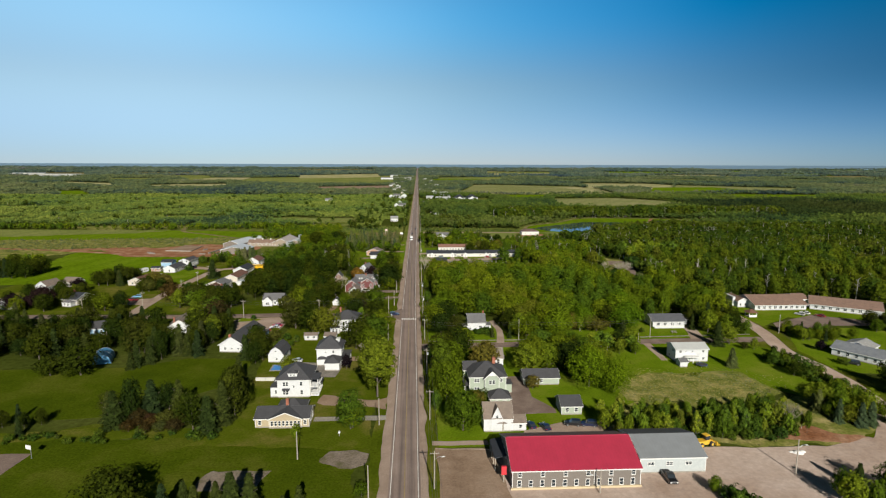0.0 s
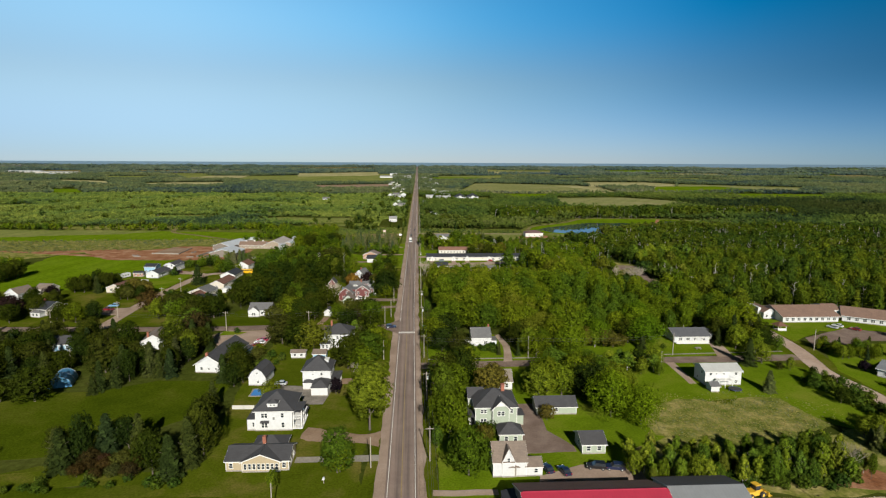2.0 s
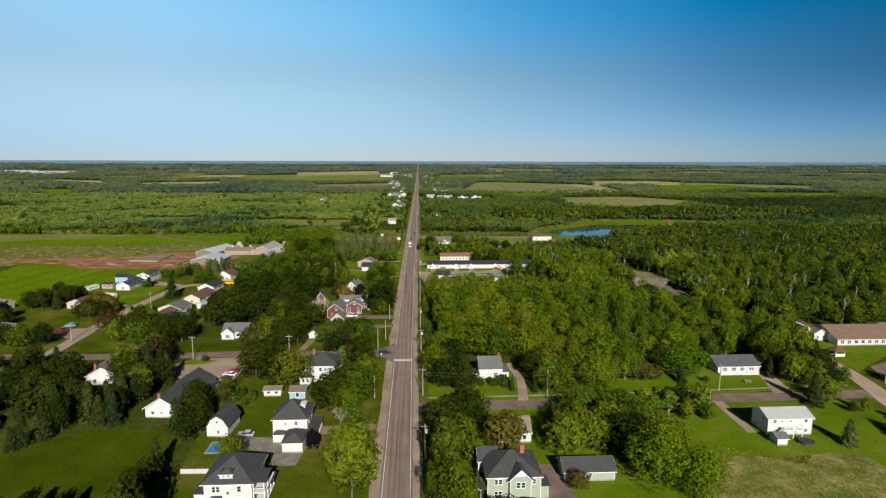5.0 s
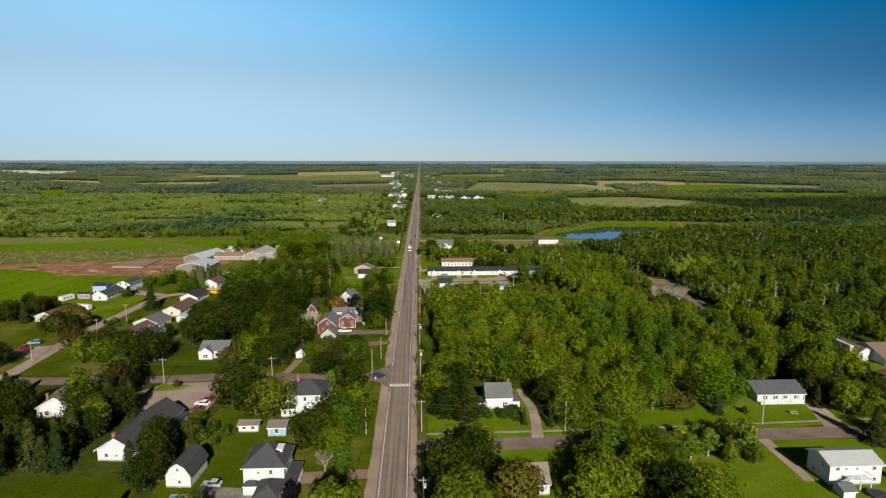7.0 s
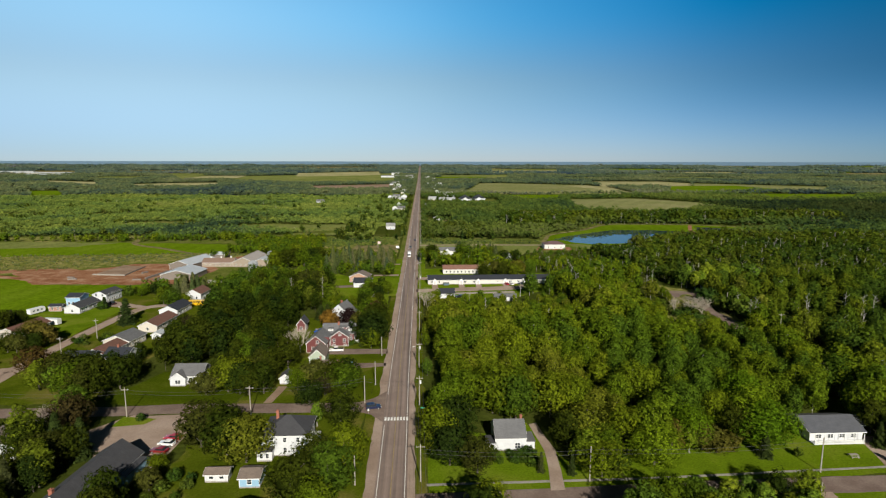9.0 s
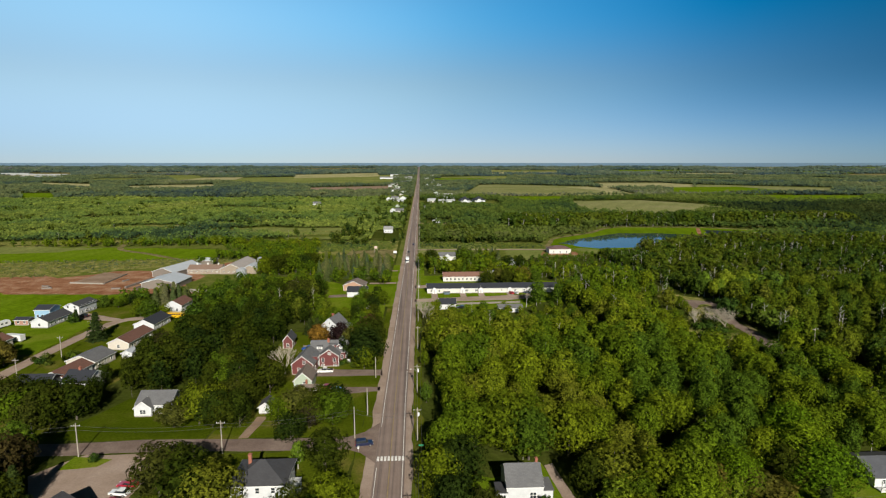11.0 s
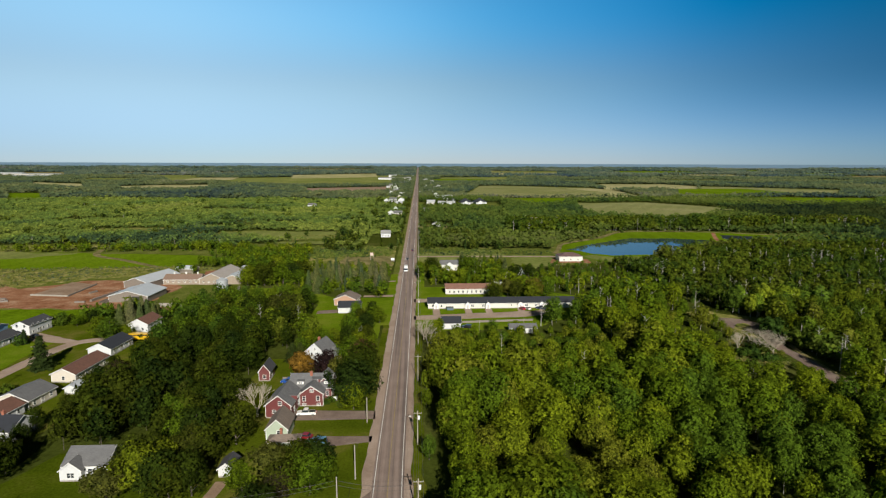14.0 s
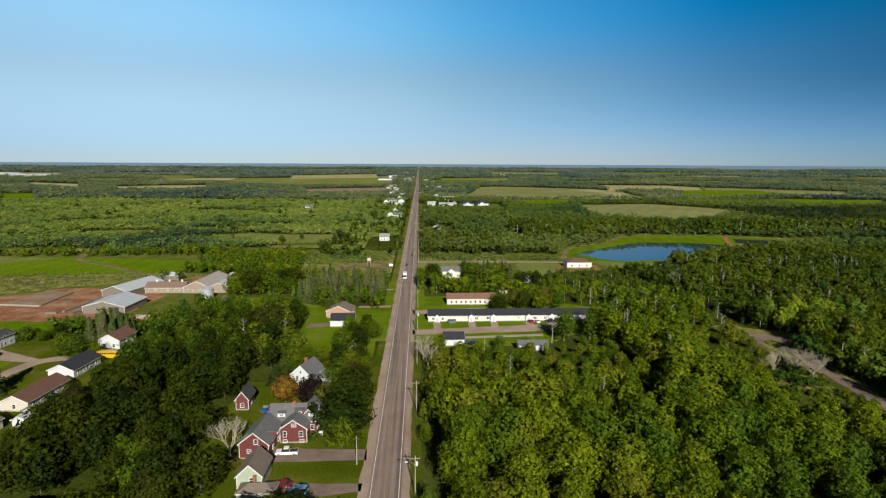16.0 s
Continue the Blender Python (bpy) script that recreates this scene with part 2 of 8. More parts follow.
def leaf(name, c, spread=0.35, source="object", grain=2.6, ragged=True, deep=0.75):
    """Leaves: hue and value vary leaf by leaf, tree by tree and over the land; crown shade is tinted in."""
    def b(n, l, p):
        g = n.new("ShaderNodeNewGeometry")
        if source == "object":
            tr = n.new("ShaderNodeObjectInfo").outputs["Random"]
        else:
            at = n.new("ShaderNodeAttribute")
            at.attribute_name = "tint"
            tr = at.outputs["Fac"]
        a = ramp(n, l, tr, [(0.0, (c[0] * deep * 0.85, c[1] * (deep + 0.04), c[2] * (deep + 0.6))), (0.28, (c[0] * 0.82, c[1] * 0.93, c[2])), (0.5, c), (0.72, (c[0] * 1.28, c[1] * 1.18, c[2] * 1.1)), (0.9, (c[0] * 1.36, c[1] * 1.22, c[2] * 1.4)), (1.0, (c[0] * 1.32, c[1] * 1.06, c[2] * 1.8))])
        lv = ramp(n, l, g.outputs["Random Per Island"], [(0.0, (1 - spread * 1.5,) * 3), (0.5, (1 - spread * 0.7,) * 3), (1.0, (1, 1, 0.9))])
        k = mix(n, l, a, lv, 1.0, "MULTIPLY")
        # low value: painted shade inside crowns, darker and bluer; high value: paler outer leaves
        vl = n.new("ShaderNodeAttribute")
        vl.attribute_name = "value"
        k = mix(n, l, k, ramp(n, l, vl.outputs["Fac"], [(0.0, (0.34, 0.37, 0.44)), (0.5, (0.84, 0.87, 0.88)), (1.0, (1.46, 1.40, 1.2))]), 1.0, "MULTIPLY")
        fine = noise_tex(n, l, coords(n), grain, 3, 0.7)
        k = mix(n, l, k, ramp(n, l, fine, [(0.34, (0.58, 0.60, 0.55)), (0.46, (0.88, 0.88, 0.88)), (0.58, (1, 1, 1))]), 1.0, "MULTIPLY")
        l.new(k, p.inputs["Base Color"])
        p.inputs["Roughness"].default_value = 0.6
        p.inputs["Specular IOR Level"].default_value = 0.0
        bump(n, l, p, fine, 0.9, 0.25)
        tl = n.new("ShaderNodeBsdfTranslucent")
        l.new(k, tl.inputs[0])
        ms = n.new("ShaderNodeMixShader")
        ms.inputs[0].default_value = 0.15
        l.new(p.outputs[0], ms.inputs[1])
        l.new(tl.outputs[0], ms.inputs[2])
        if ragged:
            hole = n.new("ShaderNodeBsdfTransparent")
            edge = noise_tex(n, l, coords(n), grain * 1.7, 2, 0.6)
            cut = n.new("ShaderNodeMath")
            cut.operation = "GREATER_THAN"
            cut.inputs[1].default_value = 0.56
            l.new(edge, cut.inputs[0])
            mh = n.new("ShaderNodeMixShader")
            l.new(cut.outputs[0], mh.inputs[0])
            l.new(ms.outputs[0], mh.inputs[1])
            l.new(hole.outputs[0], mh.inputs[2])
            ms = mh
        l.new(ms.outputs[0], n["Material Output"].inputs[0])
    return mat(name, b)


WHITE = siding("white_siding", (0.465, 0.475, 0.485))
TRIM = plain("white_trim_paint", (0.55, 0.55, 0.535), 0.5, var=0.06)
CREAM = siding("cream_siding", (0.449, 0.408, 0.347))
YELLOW = siding("yellow_siding", (0.320, 0.262, 0.170))
GREENISH = siding("pale_green_siding", (0.265, 0.306, 0.245))
SAGE = siding("sage_green_siding", (0.272, 0.320, 0.245))
RED = siding("barn_red_siding", (0.099, 0.020, 0.0187))
GREY_SIDE = siding("grey_brown_siding", (0.136, 0.119, 0.105), 0.22)
BLUE = siding("pale_blue_siding", (0.204, 0.340, 0.462))
DARKSIDE = siding("charcoal_siding", (0.041, 0.041, 0.044))
BLOCK = siding("weathered_boards", (0.150, 0.126, 0.105), 0.3, True)
CHARCOAL = shingle("charcoal_shingles", (0.037, 0.037, 0.041))
GREY_SH = shingle("grey_shingles", (0.099, 0.099, 0.102))
LIGHT_SH = shingle("light_grey_shingles", (0.204, 0.204, 0.197))
BROWN_SH = shingle("brown_shingles", (0.112, 0.051, 0.034))
TAN_SH = shingle("tan_shingles", (0.140, 0.109, 0.088))
CARE_SH = shingle("tan_brown_shingles", (0.157, 0.098, 0.072))
BLACK_SH = shingle("black_shingles", (0.0153, 0.0179, 0.025))
RED_TIN = sheet("red_sheet_metal", (0.272, 0.020, 0.043), 0.4, 0.5)
GREY_TIN = sheet("grey_sheet_metal", (0.160, 0.170, 0.180), 0.4, 0.45)
PALE_TIN = sheet("galvanised_sheet", (0.365, 0.387, 0.412), 0.5, 0.5, 0.0, "Y")
SILO_TIN = sheet("silo_steel", (0.374, 0.391, 0.408), 0.4, 0.4, 0.35, "Z")


def glass_build(n, l, p):
    p.inputs["Base Color"].default_value = (0.02, 0.025, 0.03, 1)
    p.inputs["Roughness"].default_value = 0.06


GLASS = mat("window_glass", glass_build)
BRICK = plain("chimney_brick", (0.245, 0.088, 0.054), 0.9, var=0.3, scale=8)
POLE_WOOD = plain("weathered_pole_wood", (0.286, 0.252, 0.211), 0.9, var=0.25, scale=2)
BARK = plain("tree_bark", (0.095, 0.078, 0.061), 0.95, var=0.35, scale=3)
PALE_BARK = plain("pale_birch_bark", (0.313, 0.292, 0.258), 0.9, var=0.3, scale=2)
RUBBER = plain("tyre_rubber", (0.02, 0.02, 0.02), 0.9)
STEEL = plain("steel", (0.45, 0.46, 0.47), 0.4, 0.8)
WIRE = plain("dark_wire", (0.05, 0.05, 0.05), 0.7)
PAINT_W = plain("road_paint_white", (0.70, 0.69, 0.66), 0.7, var=0.25, scale=1.5)
PAINT_Y = plain("road_paint_yellow", (0.281, 0.208, 0.089), 0.7, var=0.4, scale=1.5)
DOOR_P = plain("door_paint", (0.204, 0.184, 0.163), 0.5)


def water_build(n, l, p):
    v = coords(n)
    p.inputs["Base Color"].default_value = (0.025, 0.05, 0.06, 1)
    p.inputs["Roughness"].default_value = 0.03
    p.inputs["IOR"].default_value = 1.55
    bump(n, l, p, noise_tex(n, l, v, 0.6, 3, 0.5), 0.004, 0.02)


WATER = mat("pond_water", water_build)


# ---------------------------------------------------------------- mesh helpers
class MB:
    """Collects faces for one mesh."""
    def __init__(self):
        self.v, self.f = [], []

    def add(self, verts, faces):
        k = len(self.v)
        self.v += [tuple(p) for p in verts]
        self.f += [tuple(i + k for i in f) for f in faces]
        return self

    def box(self, x0, y0, z0, x1, y1, z1):
        return self.add([(x0, y0, z0), (x1, y0, z0), (x1, y1, z0), (x0, y1, z0), (x0, y0, z1), (x1, y0, z1), (x1, y1, z1), (x0, y1, z1)],
                        [(0, 3, 2, 1), (4, 5, 6, 7), (0, 1, 5, 4), (1, 2, 6, 5), (2, 3, 7, 6), (3, 0, 4, 7)])

    def prism(self, poly, a, b, axis="y"):
        """A closed outline, extruded from a to b along an axis."""
        n = len(poly)
        put = {"y": lambda p, t: (p[0], t, p[1]), "x": lambda p, t: (t, p[0], p[1]), "z": lambda p, t: (p[0], p[1], t)}[axis]
        vs = [put(p, a) for p in poly] + [put(p, b) for p in poly]
        fs = [tuple(range(n)), tuple(range(2 * n - 1, n - 1, -1))] + [(i, i + n, (i + 1) % n + n, (i + 1) % n) for i in range(n)]
        return self.add(vs, fs)

    def tube(self, p, q, r0, r1, n=6):
        p, q = Vector(p), Vector(q)
        d = (q - p).normalized()
        a = d.orthogonal().normalized()
        b = d.cross(a)
        ring = [(math.cos(2 * math.pi * i / n), math.sin(2 * math.pi * i / n)) for i in range(n)]
        vs = [p + (a * c + b * s) * r0 for c, s in ring] + [q + (a * c + b * s) * r1 for c, s in ring]
        return self.add(vs, [tuple(range(n))[::-1], tuple(range(n, 2 * n))] + [(i, (i + 1) % n, (i + 1) % n + n, i + n) for i in range(n)])

    def cable(self, pts, r, n=4):
        """One unbroken tube along a line of points."""
        k = len(self.v)
        for i, p in enumerate(pts):
            d = (pts[min(i + 1, len(pts) - 1)] - pts[max(i - 1, 0)]).normalized()
            a = d.cross(Vector((0, 0, 1))).normalized()
            b = d.cross(a)
            self.v += [tuple(p + (a * math.cos(6.2832 * j / n) + b * math.sin(6.2832 * j / n)) * r) for j in range(n)]
        self.f += [(k + i * n + j, k + i * n + (j + 1) % n, k + (i + 1) * n + (j + 1) % n, k + (i + 1) * n + j) for i in range(len(pts) - 1) for j in range(n)]
        return self

    def turned(self, profile, n=20):
        """A body of revolution round z, from (radius, height) pairs."""
        k = len(self.v)
        self.v += [(r * math.cos(6.2832 * j / n), r * math.sin(6.2832 * j / n), z) for r, z in profile for j in range(n)]
        self.f += [(k + i * n + j, k + i * n + (j + 1) % n, k + (i + 1) * n + (j + 1) % n, k + (i + 1) * n + j) for i in range(len(profile) - 1) for j in range(n)]
        return self

    def mesh(self, name, material):
        me = bpy.data.meshes.new(name)
        me.from_pydata(self.v, [], self.f)
        bm = bmesh.new()
        bm.from_mesh(me)
        bmesh.ops.recalc_face_normals(bm, faces=bm.faces)
        bm.to_mesh(me)
        bm.free()
        me.materials.append(material)
        return me

    def make(self, name, material, parent=None, label=""):
        return hang(new(name, self.mesh(name, material)), parent, label)


def hang(ob, parent=None, label=""):
    if parent:
        ob.parent = parent
    return tagged(ob, label=label)


def root(name, m, label, category, group=""):
    ob = new(name)
    ob.empty_display_size = 0.5
    ob.matrix_basis = m
    return tagged(ob, label, category, group)


# ---------------------------------------------------------------- the land
def rise(y):
    """The land lifts gently far off."""
    return 0.0 if y < 2000 else 61.0 * ((y - 2000) / 2750) ** 1.5


CLEAR = []          # open land, where no woods grow: outlines in plan


def inside(poly, x, y):
    """Which of the points x, y lie in the outline."""
    r = np.zeros(len(x), bool)
    n = len(poly)
    for i in range(n):
        (x0, y0), (x1, y1) = poly[i], poly[(i + 1) % n]
        if y0 != y1:
            r ^= ((y0 > y) != (y1 > y)) & (x < (x1 - x0) * (y - y0) / (y1 - y0) + x0)
    return r


def patch(name, outline, material, label, z=0.03, open_land=True, wobble=0.5):
    """A piece of ground with an uneven rim and a small thickness at the edge."""
    if open_land:
        CLEAR.append(outline)
    rim = []
    for i, (x, y) in enumerate(outline):
        x1, y1 = outline[(i + 1) % len(outline)]
        k = max(1, int(math.hypot(x1 - x, y1 - y) / (1.5 if wobble >= 1 and y < 330 else 4))) if wobble else 1
        k = min(k, 90)
        for j in range(k):
            t = j / k
            px, py = x + (x1 - x) * t, y + (y1 - y) * t
            wf = 0.13 * min(1.0, 1.5 / max(wobble, 0.1))
            w = Vector(noise.noise_vector(Vector((px * wf, py * wf, 0)))) * wobble * 2
            w += Vector(noise.noise_vector(Vector((px * 0.6, py * 0.6, 4)))) * min(wobble, 1.6) * 0.4
            rim.append((px + w.x, py + w.y))
    n = len(rim)
    me = bpy.data.meshes.new(name)
    me.from_pydata([(x, y, rise(y) + z) for x, y in rim] + [(x, y, rise(y) - 0.2) for x, y in rim], [],
                   [tuple(range(n))] + [(i, i + n, (i + 1) % n + n, (i + 1) % n) for i in range(n)])
    bm = bmesh.new()
    bm.from_mesh(me)
    bmesh.ops.triangulate(bm, faces=[f for f in bm.faces if len(f.verts) > 4])
    if max(y for _, y in rim) > 2000:      # far off, the sheet follows the lift of the land
        bmesh.ops.delete(bm, geom=[v for v in bm.verts if v.co.z < rise(v.co.y)], context="VERTS")
        for cut in range(1950, int(max(y for _, y in rim)), 60):
            bmesh.ops.bisect_plane(bm, geom=bm.verts[:] + bm.edges[:] + bm.faces[:], plane_co=(0, cut, 0), plane_no=(0, 1, 0))
        for v in bm.verts:
            v.co.z = rise(v.co.y) + z
    bmesh.ops.recalc_face_normals(bm, faces=bm.faces)
    bm.to_mesh(me)
    bm.free()
    me.materials.append(material)
    return tagged(new(name, me), label, name.replace("_", " "), kind="structure")


def rect(x0, y0, x1, y1):
    return [(x0, y0), (x1, y0), (x1, y1), (x0, y1)]


def lane(name, pts, width, material, label, z=0.05, margin=2.0):
    """A road along a line of points."""
    pts = [Vector((*p, 0)) for p in pts]
    fine = []
    for i in range(len(pts) - 1):
        a, b = pts[max(i - 1, 0)], pts[i]
        c, d = pts[i + 1], pts[min(i + 2, len(pts) - 1)]
        for j in range(8):
            t = j / 8
            fine.append(0.5 * ((2 * b) + (c - a) * t + (2 * a - 5 * b + 4 * c - d) * t * t + (3 * b - a - 3 * c + d) * t ** 3))
    fine.append(pts[-1])
    left, right, wl_, wr_ = [], [], [], []
    for i, p in enumerate(fine):
        d = (fine[min(i + 1, len(fine) - 1)] - fine[max(i - 1, 0)]).normalized()
        s = Vector((d.y, -d.x, 0))
        j = 0.25 * noise.noise(p * 0.2)
        left.append(p - s * (width / 2 + j))
        right.append(p + s * (width / 2 + j))
        wl_.append(tuple((p - s * (width / 2 + margin)).xy))
        wr_.append(tuple((p + s * (width / 2 + margin)).xy))
    CLEAR.append(wl_ + wr_[::-1])
    n = len(fine)
    vs = [(p.x, p.y, rise(p.y) + z) for p in left + right] + [(p.x, p.y, rise(p.y) - 0.2) for p in left + right]
    fs = []
    for i in range(n - 1):
        fs += [(i, i + n, i + n + 1, i + 1), (i, i + 1, i + 1 + 2 * n, i + 2 * n), (i + n, i + 3 * n, i + 1 + 3 * n, i + n + 1)]
    mb = MB().add(vs, fs)
    return tagged(mb.make(name, material), label, name.replace("_", " "), kind="structure")


# one sheet of ground to the horizon
gx = [0] + [3 * 1.16 ** i for i in range(48)]
gx = sorted({-v for v in gx if v < 4400} | {v for v in gx if v < 4400})
gy = list(range(-300, 700, 50)) + list(range(700, 2000, 130)) + list(range(2000, 4701, 150))
gv = [(x, y, rise(y)) for y in gy for x in gx]
gw = len(gx)
ground = MB().add(gv, [(i + j * gw, i + 1 + j * gw, i + 1 + (j + 1) * gw, i + (j + 1) * gw) for j in range(len(gy) - 1) for i in range(gw - 1)]).make("ground", GROUND)
tagged(ground, "flat green woodland ground reaching to the horizon", "ground", kind="structure")

# ---------------------------------------------------------------- roads
RX = -0.2            # the main road's centre line


def bend(y):
    """The main road veers a little to the east beyond the village."""
    return 0.0092 * max(0, y - 300)


def strip(name, x0, x1, y0, y1, z, material, label, thick=0.2, ragged=0.0):
    """A straight band of ground along the main road, its edges worn where ragged."""
    mb = MB()
    near = list(range(60, 900, 3)) if ragged else []
    ys = sorted({y0, y1, *(v for v in near if y0 < v < y1), *(v for v in range(100, 4700, 100) if y0 < v < y1)})
    k = [ragged * noise.noise(Vector((0, v * 0.11, 1))) + ragged * 0.5 * noise.noise(Vector((0, v * 0.5, 1))) for v in ys]
    m = [ragged * noise.noise(Vector((0, v * 0.11, 7))) + ragged * 0.5 * noise.noise(Vector((0, v * 0.5, 7))) for v in ys]
    vs = [p for v, a, c in zip(ys, k, m) for p in ((x0 + a + bend(v), v, rise(v) + z), (x1 + c + bend(v), v, rise(v) + z), (x0 + a + bend(v), v, rise(v) - thick), (x1 + c + bend(v), v, rise(v) - thick))]
    mb.add(vs, [f for i in range(0, 4 * len(ys) - 4, 4) for f in ((i, i + 1, i + 5, i + 4), (i, i + 4, i + 6, i + 2), (i + 1, i + 3, i + 7, i + 5))])
    return mb, tagged(mb.make(name, material), label, name.replace("_", " "), kind="structure")


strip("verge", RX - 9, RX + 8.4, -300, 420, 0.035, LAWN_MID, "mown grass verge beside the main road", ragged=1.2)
strip("verge", RX - 11, RX + 10.5, 420, 540, 0.035, LAWN, "bright grass verge of the open road", ragged=0)
strip("verge", RX - 10, RX + 9.5, 540, 4650, 0.035, MEADOW, "rough grass verge of the far road", ragged=0)
strip("shoulder", RX - 6.2, RX + 5.6, -300, 4650, 0.06, GRAVEL, "pink gravel shoulder beside the main road", ragged=0.7)
road = strip("road", RX - 3.75, RX + 3.75, -300, 4650, 0.10, ASPHALT, "long straight two-lane asphalt road with worn wheel tracks")[1]
CLEAR.append([(RX - 8.5, -300), (RX + 8, -300), (RX + 8, 300), (RX + 48, 4700), (RX + 32, 4700), (RX - 8.5, 300)])


def stripe(name, x, w, y0, y1, material, label):
    mb = MB()
    ys = [y0] + [v for v in range(100, 4700, 100) if y0 < v < y1] + [y1]
    for a, b in zip(ys, ys[1:]):
        xa, xb = x + bend(a), x + bend(b)
        mb.add([(xa - w / 2, a, rise(a) + 0.108), (xa + w / 2, a, rise(a) + 0.108), (xb + w / 2, b, rise(b) + 0.108), (xb - w / 2, b, rise(b) + 0.108)], [(0, 1, 2, 3)])
    return mb.make(name, material, road, label)


stripe("edge_line", RX + 3.2, 0.13, -300, 2500, PAINT_W, "worn white edge line")
stripe("edge_line", RX - 3.2, 0.13, -300, 262, PAINT_W, "worn white edge line")
stripe("edge_line", RX - 3.2, 0.13, 284, 2500, PAINT_W, "worn white edge line")
stripe("centre_line", RX, 0.2, -300, 2500, PAINT_Y, "faded yellow centre line")
bar_mesh = MB().box(-0.28, -1.1, 0.10, 0.28, 1.1, 0.109).mesh("crosswalk_bar", PAINT_W)
for i in range(8):
    b = hang(new("crosswalk_bar", bar_mesh), road)
    b.location = (RX - 3.1 + i * 0.9, 266.2, 0)

lane("side_street", [(-3.5, 275), (-30, 275), (-64, 276), (-84, 275), (-120, 275), (-170, 277), (-260, 279)], 6.5, DRIVE, "worn asphalt side street leaving the main road")
patch("street_mouth", [(-3.7, 264), (-3.7, 287), (-8, 281), (-12, 278.4), (-12, 271.8), (-8, 269.5)], DRIVE, "flared asphalt mouth of the side street", 0.07, wobble=0)
lane("back_street", [(-137, 276), (-138, 300), (-139, 330), (-137, 375), (-133, 398), (-122, 404)], 5.6, GRAVEL, "pinkish residential back street with no kerbs", 0.07)
lane("east_street", [(5.5, 224.5), (36, 225.5), (76, 227), (116, 227.5), (152, 228.5)], 6.5, DRIVE, "worn asphalt street shaded by trees", 0.05)
lane("lane_verge", [(124, 132), (141, 150), (150, 172), (152, 195), (151, 213), (158, 240), (161, 275)], 15, LAWN_MID, "grass verge along the winding road", 0.028)
lane("winding_road", [(124, 132), (141, 150), (150, 172), (152, 195), (151, 213), (158, 240), (161, 275)], 6.4, PALE_GRAVEL, "pinkish gravel road winding past the woods", 0.07)

lane("north_lane", [(161, 273), (155, 316), (151.6, 343), (152.5, 356), (154, 372), (154, 382), (160, 404), (163, 416), (158, 423), (148, 424)], 5.2, DRIVE, "worn grey lane along the wood", 0.06)

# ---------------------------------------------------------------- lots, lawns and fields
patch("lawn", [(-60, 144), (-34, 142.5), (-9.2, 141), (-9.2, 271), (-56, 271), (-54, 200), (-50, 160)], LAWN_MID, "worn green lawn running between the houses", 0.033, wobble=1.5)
patch("lawn", [(-230, 60), (-9.2, 60), (-9.2, 144), (-34, 146), (-58, 150), (-75, 152), (-90, 158), (-110, 148), (-230, 150)], LAWN_DIMMED, "broad mown lawn with worn patches", wobble=4)
patch("lawn", [(-200, 158), (-112, 160), (-84, 164), (-60, 186), (-58, 212), (-84, 214), (-100, 205), (-150, 204), (-200, 198)], LAWN_DIMMED, "open mown lawn among the trees")
patch("lawn", [(8.2, 140.5), (57, 140.5), (68, 156), (72, 168), (75, 188), (73, 223), (8.2, 223)], LAWN, "sunlit lawn round the green house")
patch("lawn", [(74, 186), (94, 189), (118, 186), (124, 172), (132, 166), (145, 164), (149, 180), (149, 213), (140, 224), (72, 224)], LAWN, "bright sunlit lawn behind the white house")
patch("dry_meadow", [(70, 166), (107, 163), (122, 172), (120, 190), (94, 192), (74, 188)], MEADOW_TAN, "uncut dry meadow grass", 0.045, wobble=3.5)
patch("lawn", [(56, 230.5), (150, 231.5), (150, 246), (134, 253), (100, 262), (92, 258), (80, 246), (56, 243)], LAWN, "bright lawn in front of the white ranch house")
patch("lawn", [(8.2, 228.5), (56, 229), (54, 236), (44, 240), (37, 262), (24, 256), (8.2, 262)], LAWN, "lawn beside the small white house")
patch("lawn", [(156, 190), (200, 180), (235, 200), (235, 240), (172, 246), (157, 214)], LAWN, "bright lawn beside the winding road")
patch("lawn", [(164, 248), (186, 262), (232, 246), (245, 262), (240, 282), (172, 296), (162, 280)], LAWN, "lawn in front of the long low building")
patch("parking_lot", [(166, 240), (172, 252), (200, 266), (222, 254), (226, 246), (196, 248), (180, 242)], DRIVE, "worn asphalt parking lot", 0.06)
patch("gravel_lot", [(8, 60), (160, 60), (150, 110), (138, 132), (127, 141), (112, 136.5), (58, 137.5), (58, 127), (24, 139), (8, 140)], PALE_GRAVEL, "wide pinkish gravel lot round the red-roofed building", 0.05)
patch("gravel_lot", [(8, 60), (30, 60), (24, 120), (22.5, 138.6), (8, 139.6)], DIRT, "brown compacted gravel beside the hall", 0.055, wobble=0.6)
patch("rough_grass", [(66, 186), (78, 190), (96, 193), (112, 191), (118, 187), (112, 184), (92, 187), (76, 184)], LAWN_MID, "lawn fading into the meadow", 0.04, wobble=2.5)
patch("rough_grass", [(56, 138.5), (112, 137.5), (127, 141.5), (142, 150), (150, 168), (130, 170), (108, 164), (72, 167), (58, 160)], MEADOW_TAN, "rough brushy grass under the young birches", 0.04, wobble=1.5)
patch("red_soil_heap", [(103, 141), (108, 147), (113, 148), (121, 143.5), (126, 139.5), (118, 138.5)], SOIL, "bare red soil beside the gravel lot", 0.08, wobble=1.6)
patch("driveway", [(7, 141.6), (22, 141.4), (22, 143.6), (7, 144)], GRAVEL, "gravel driveway", 0.06, wobble=0.2)
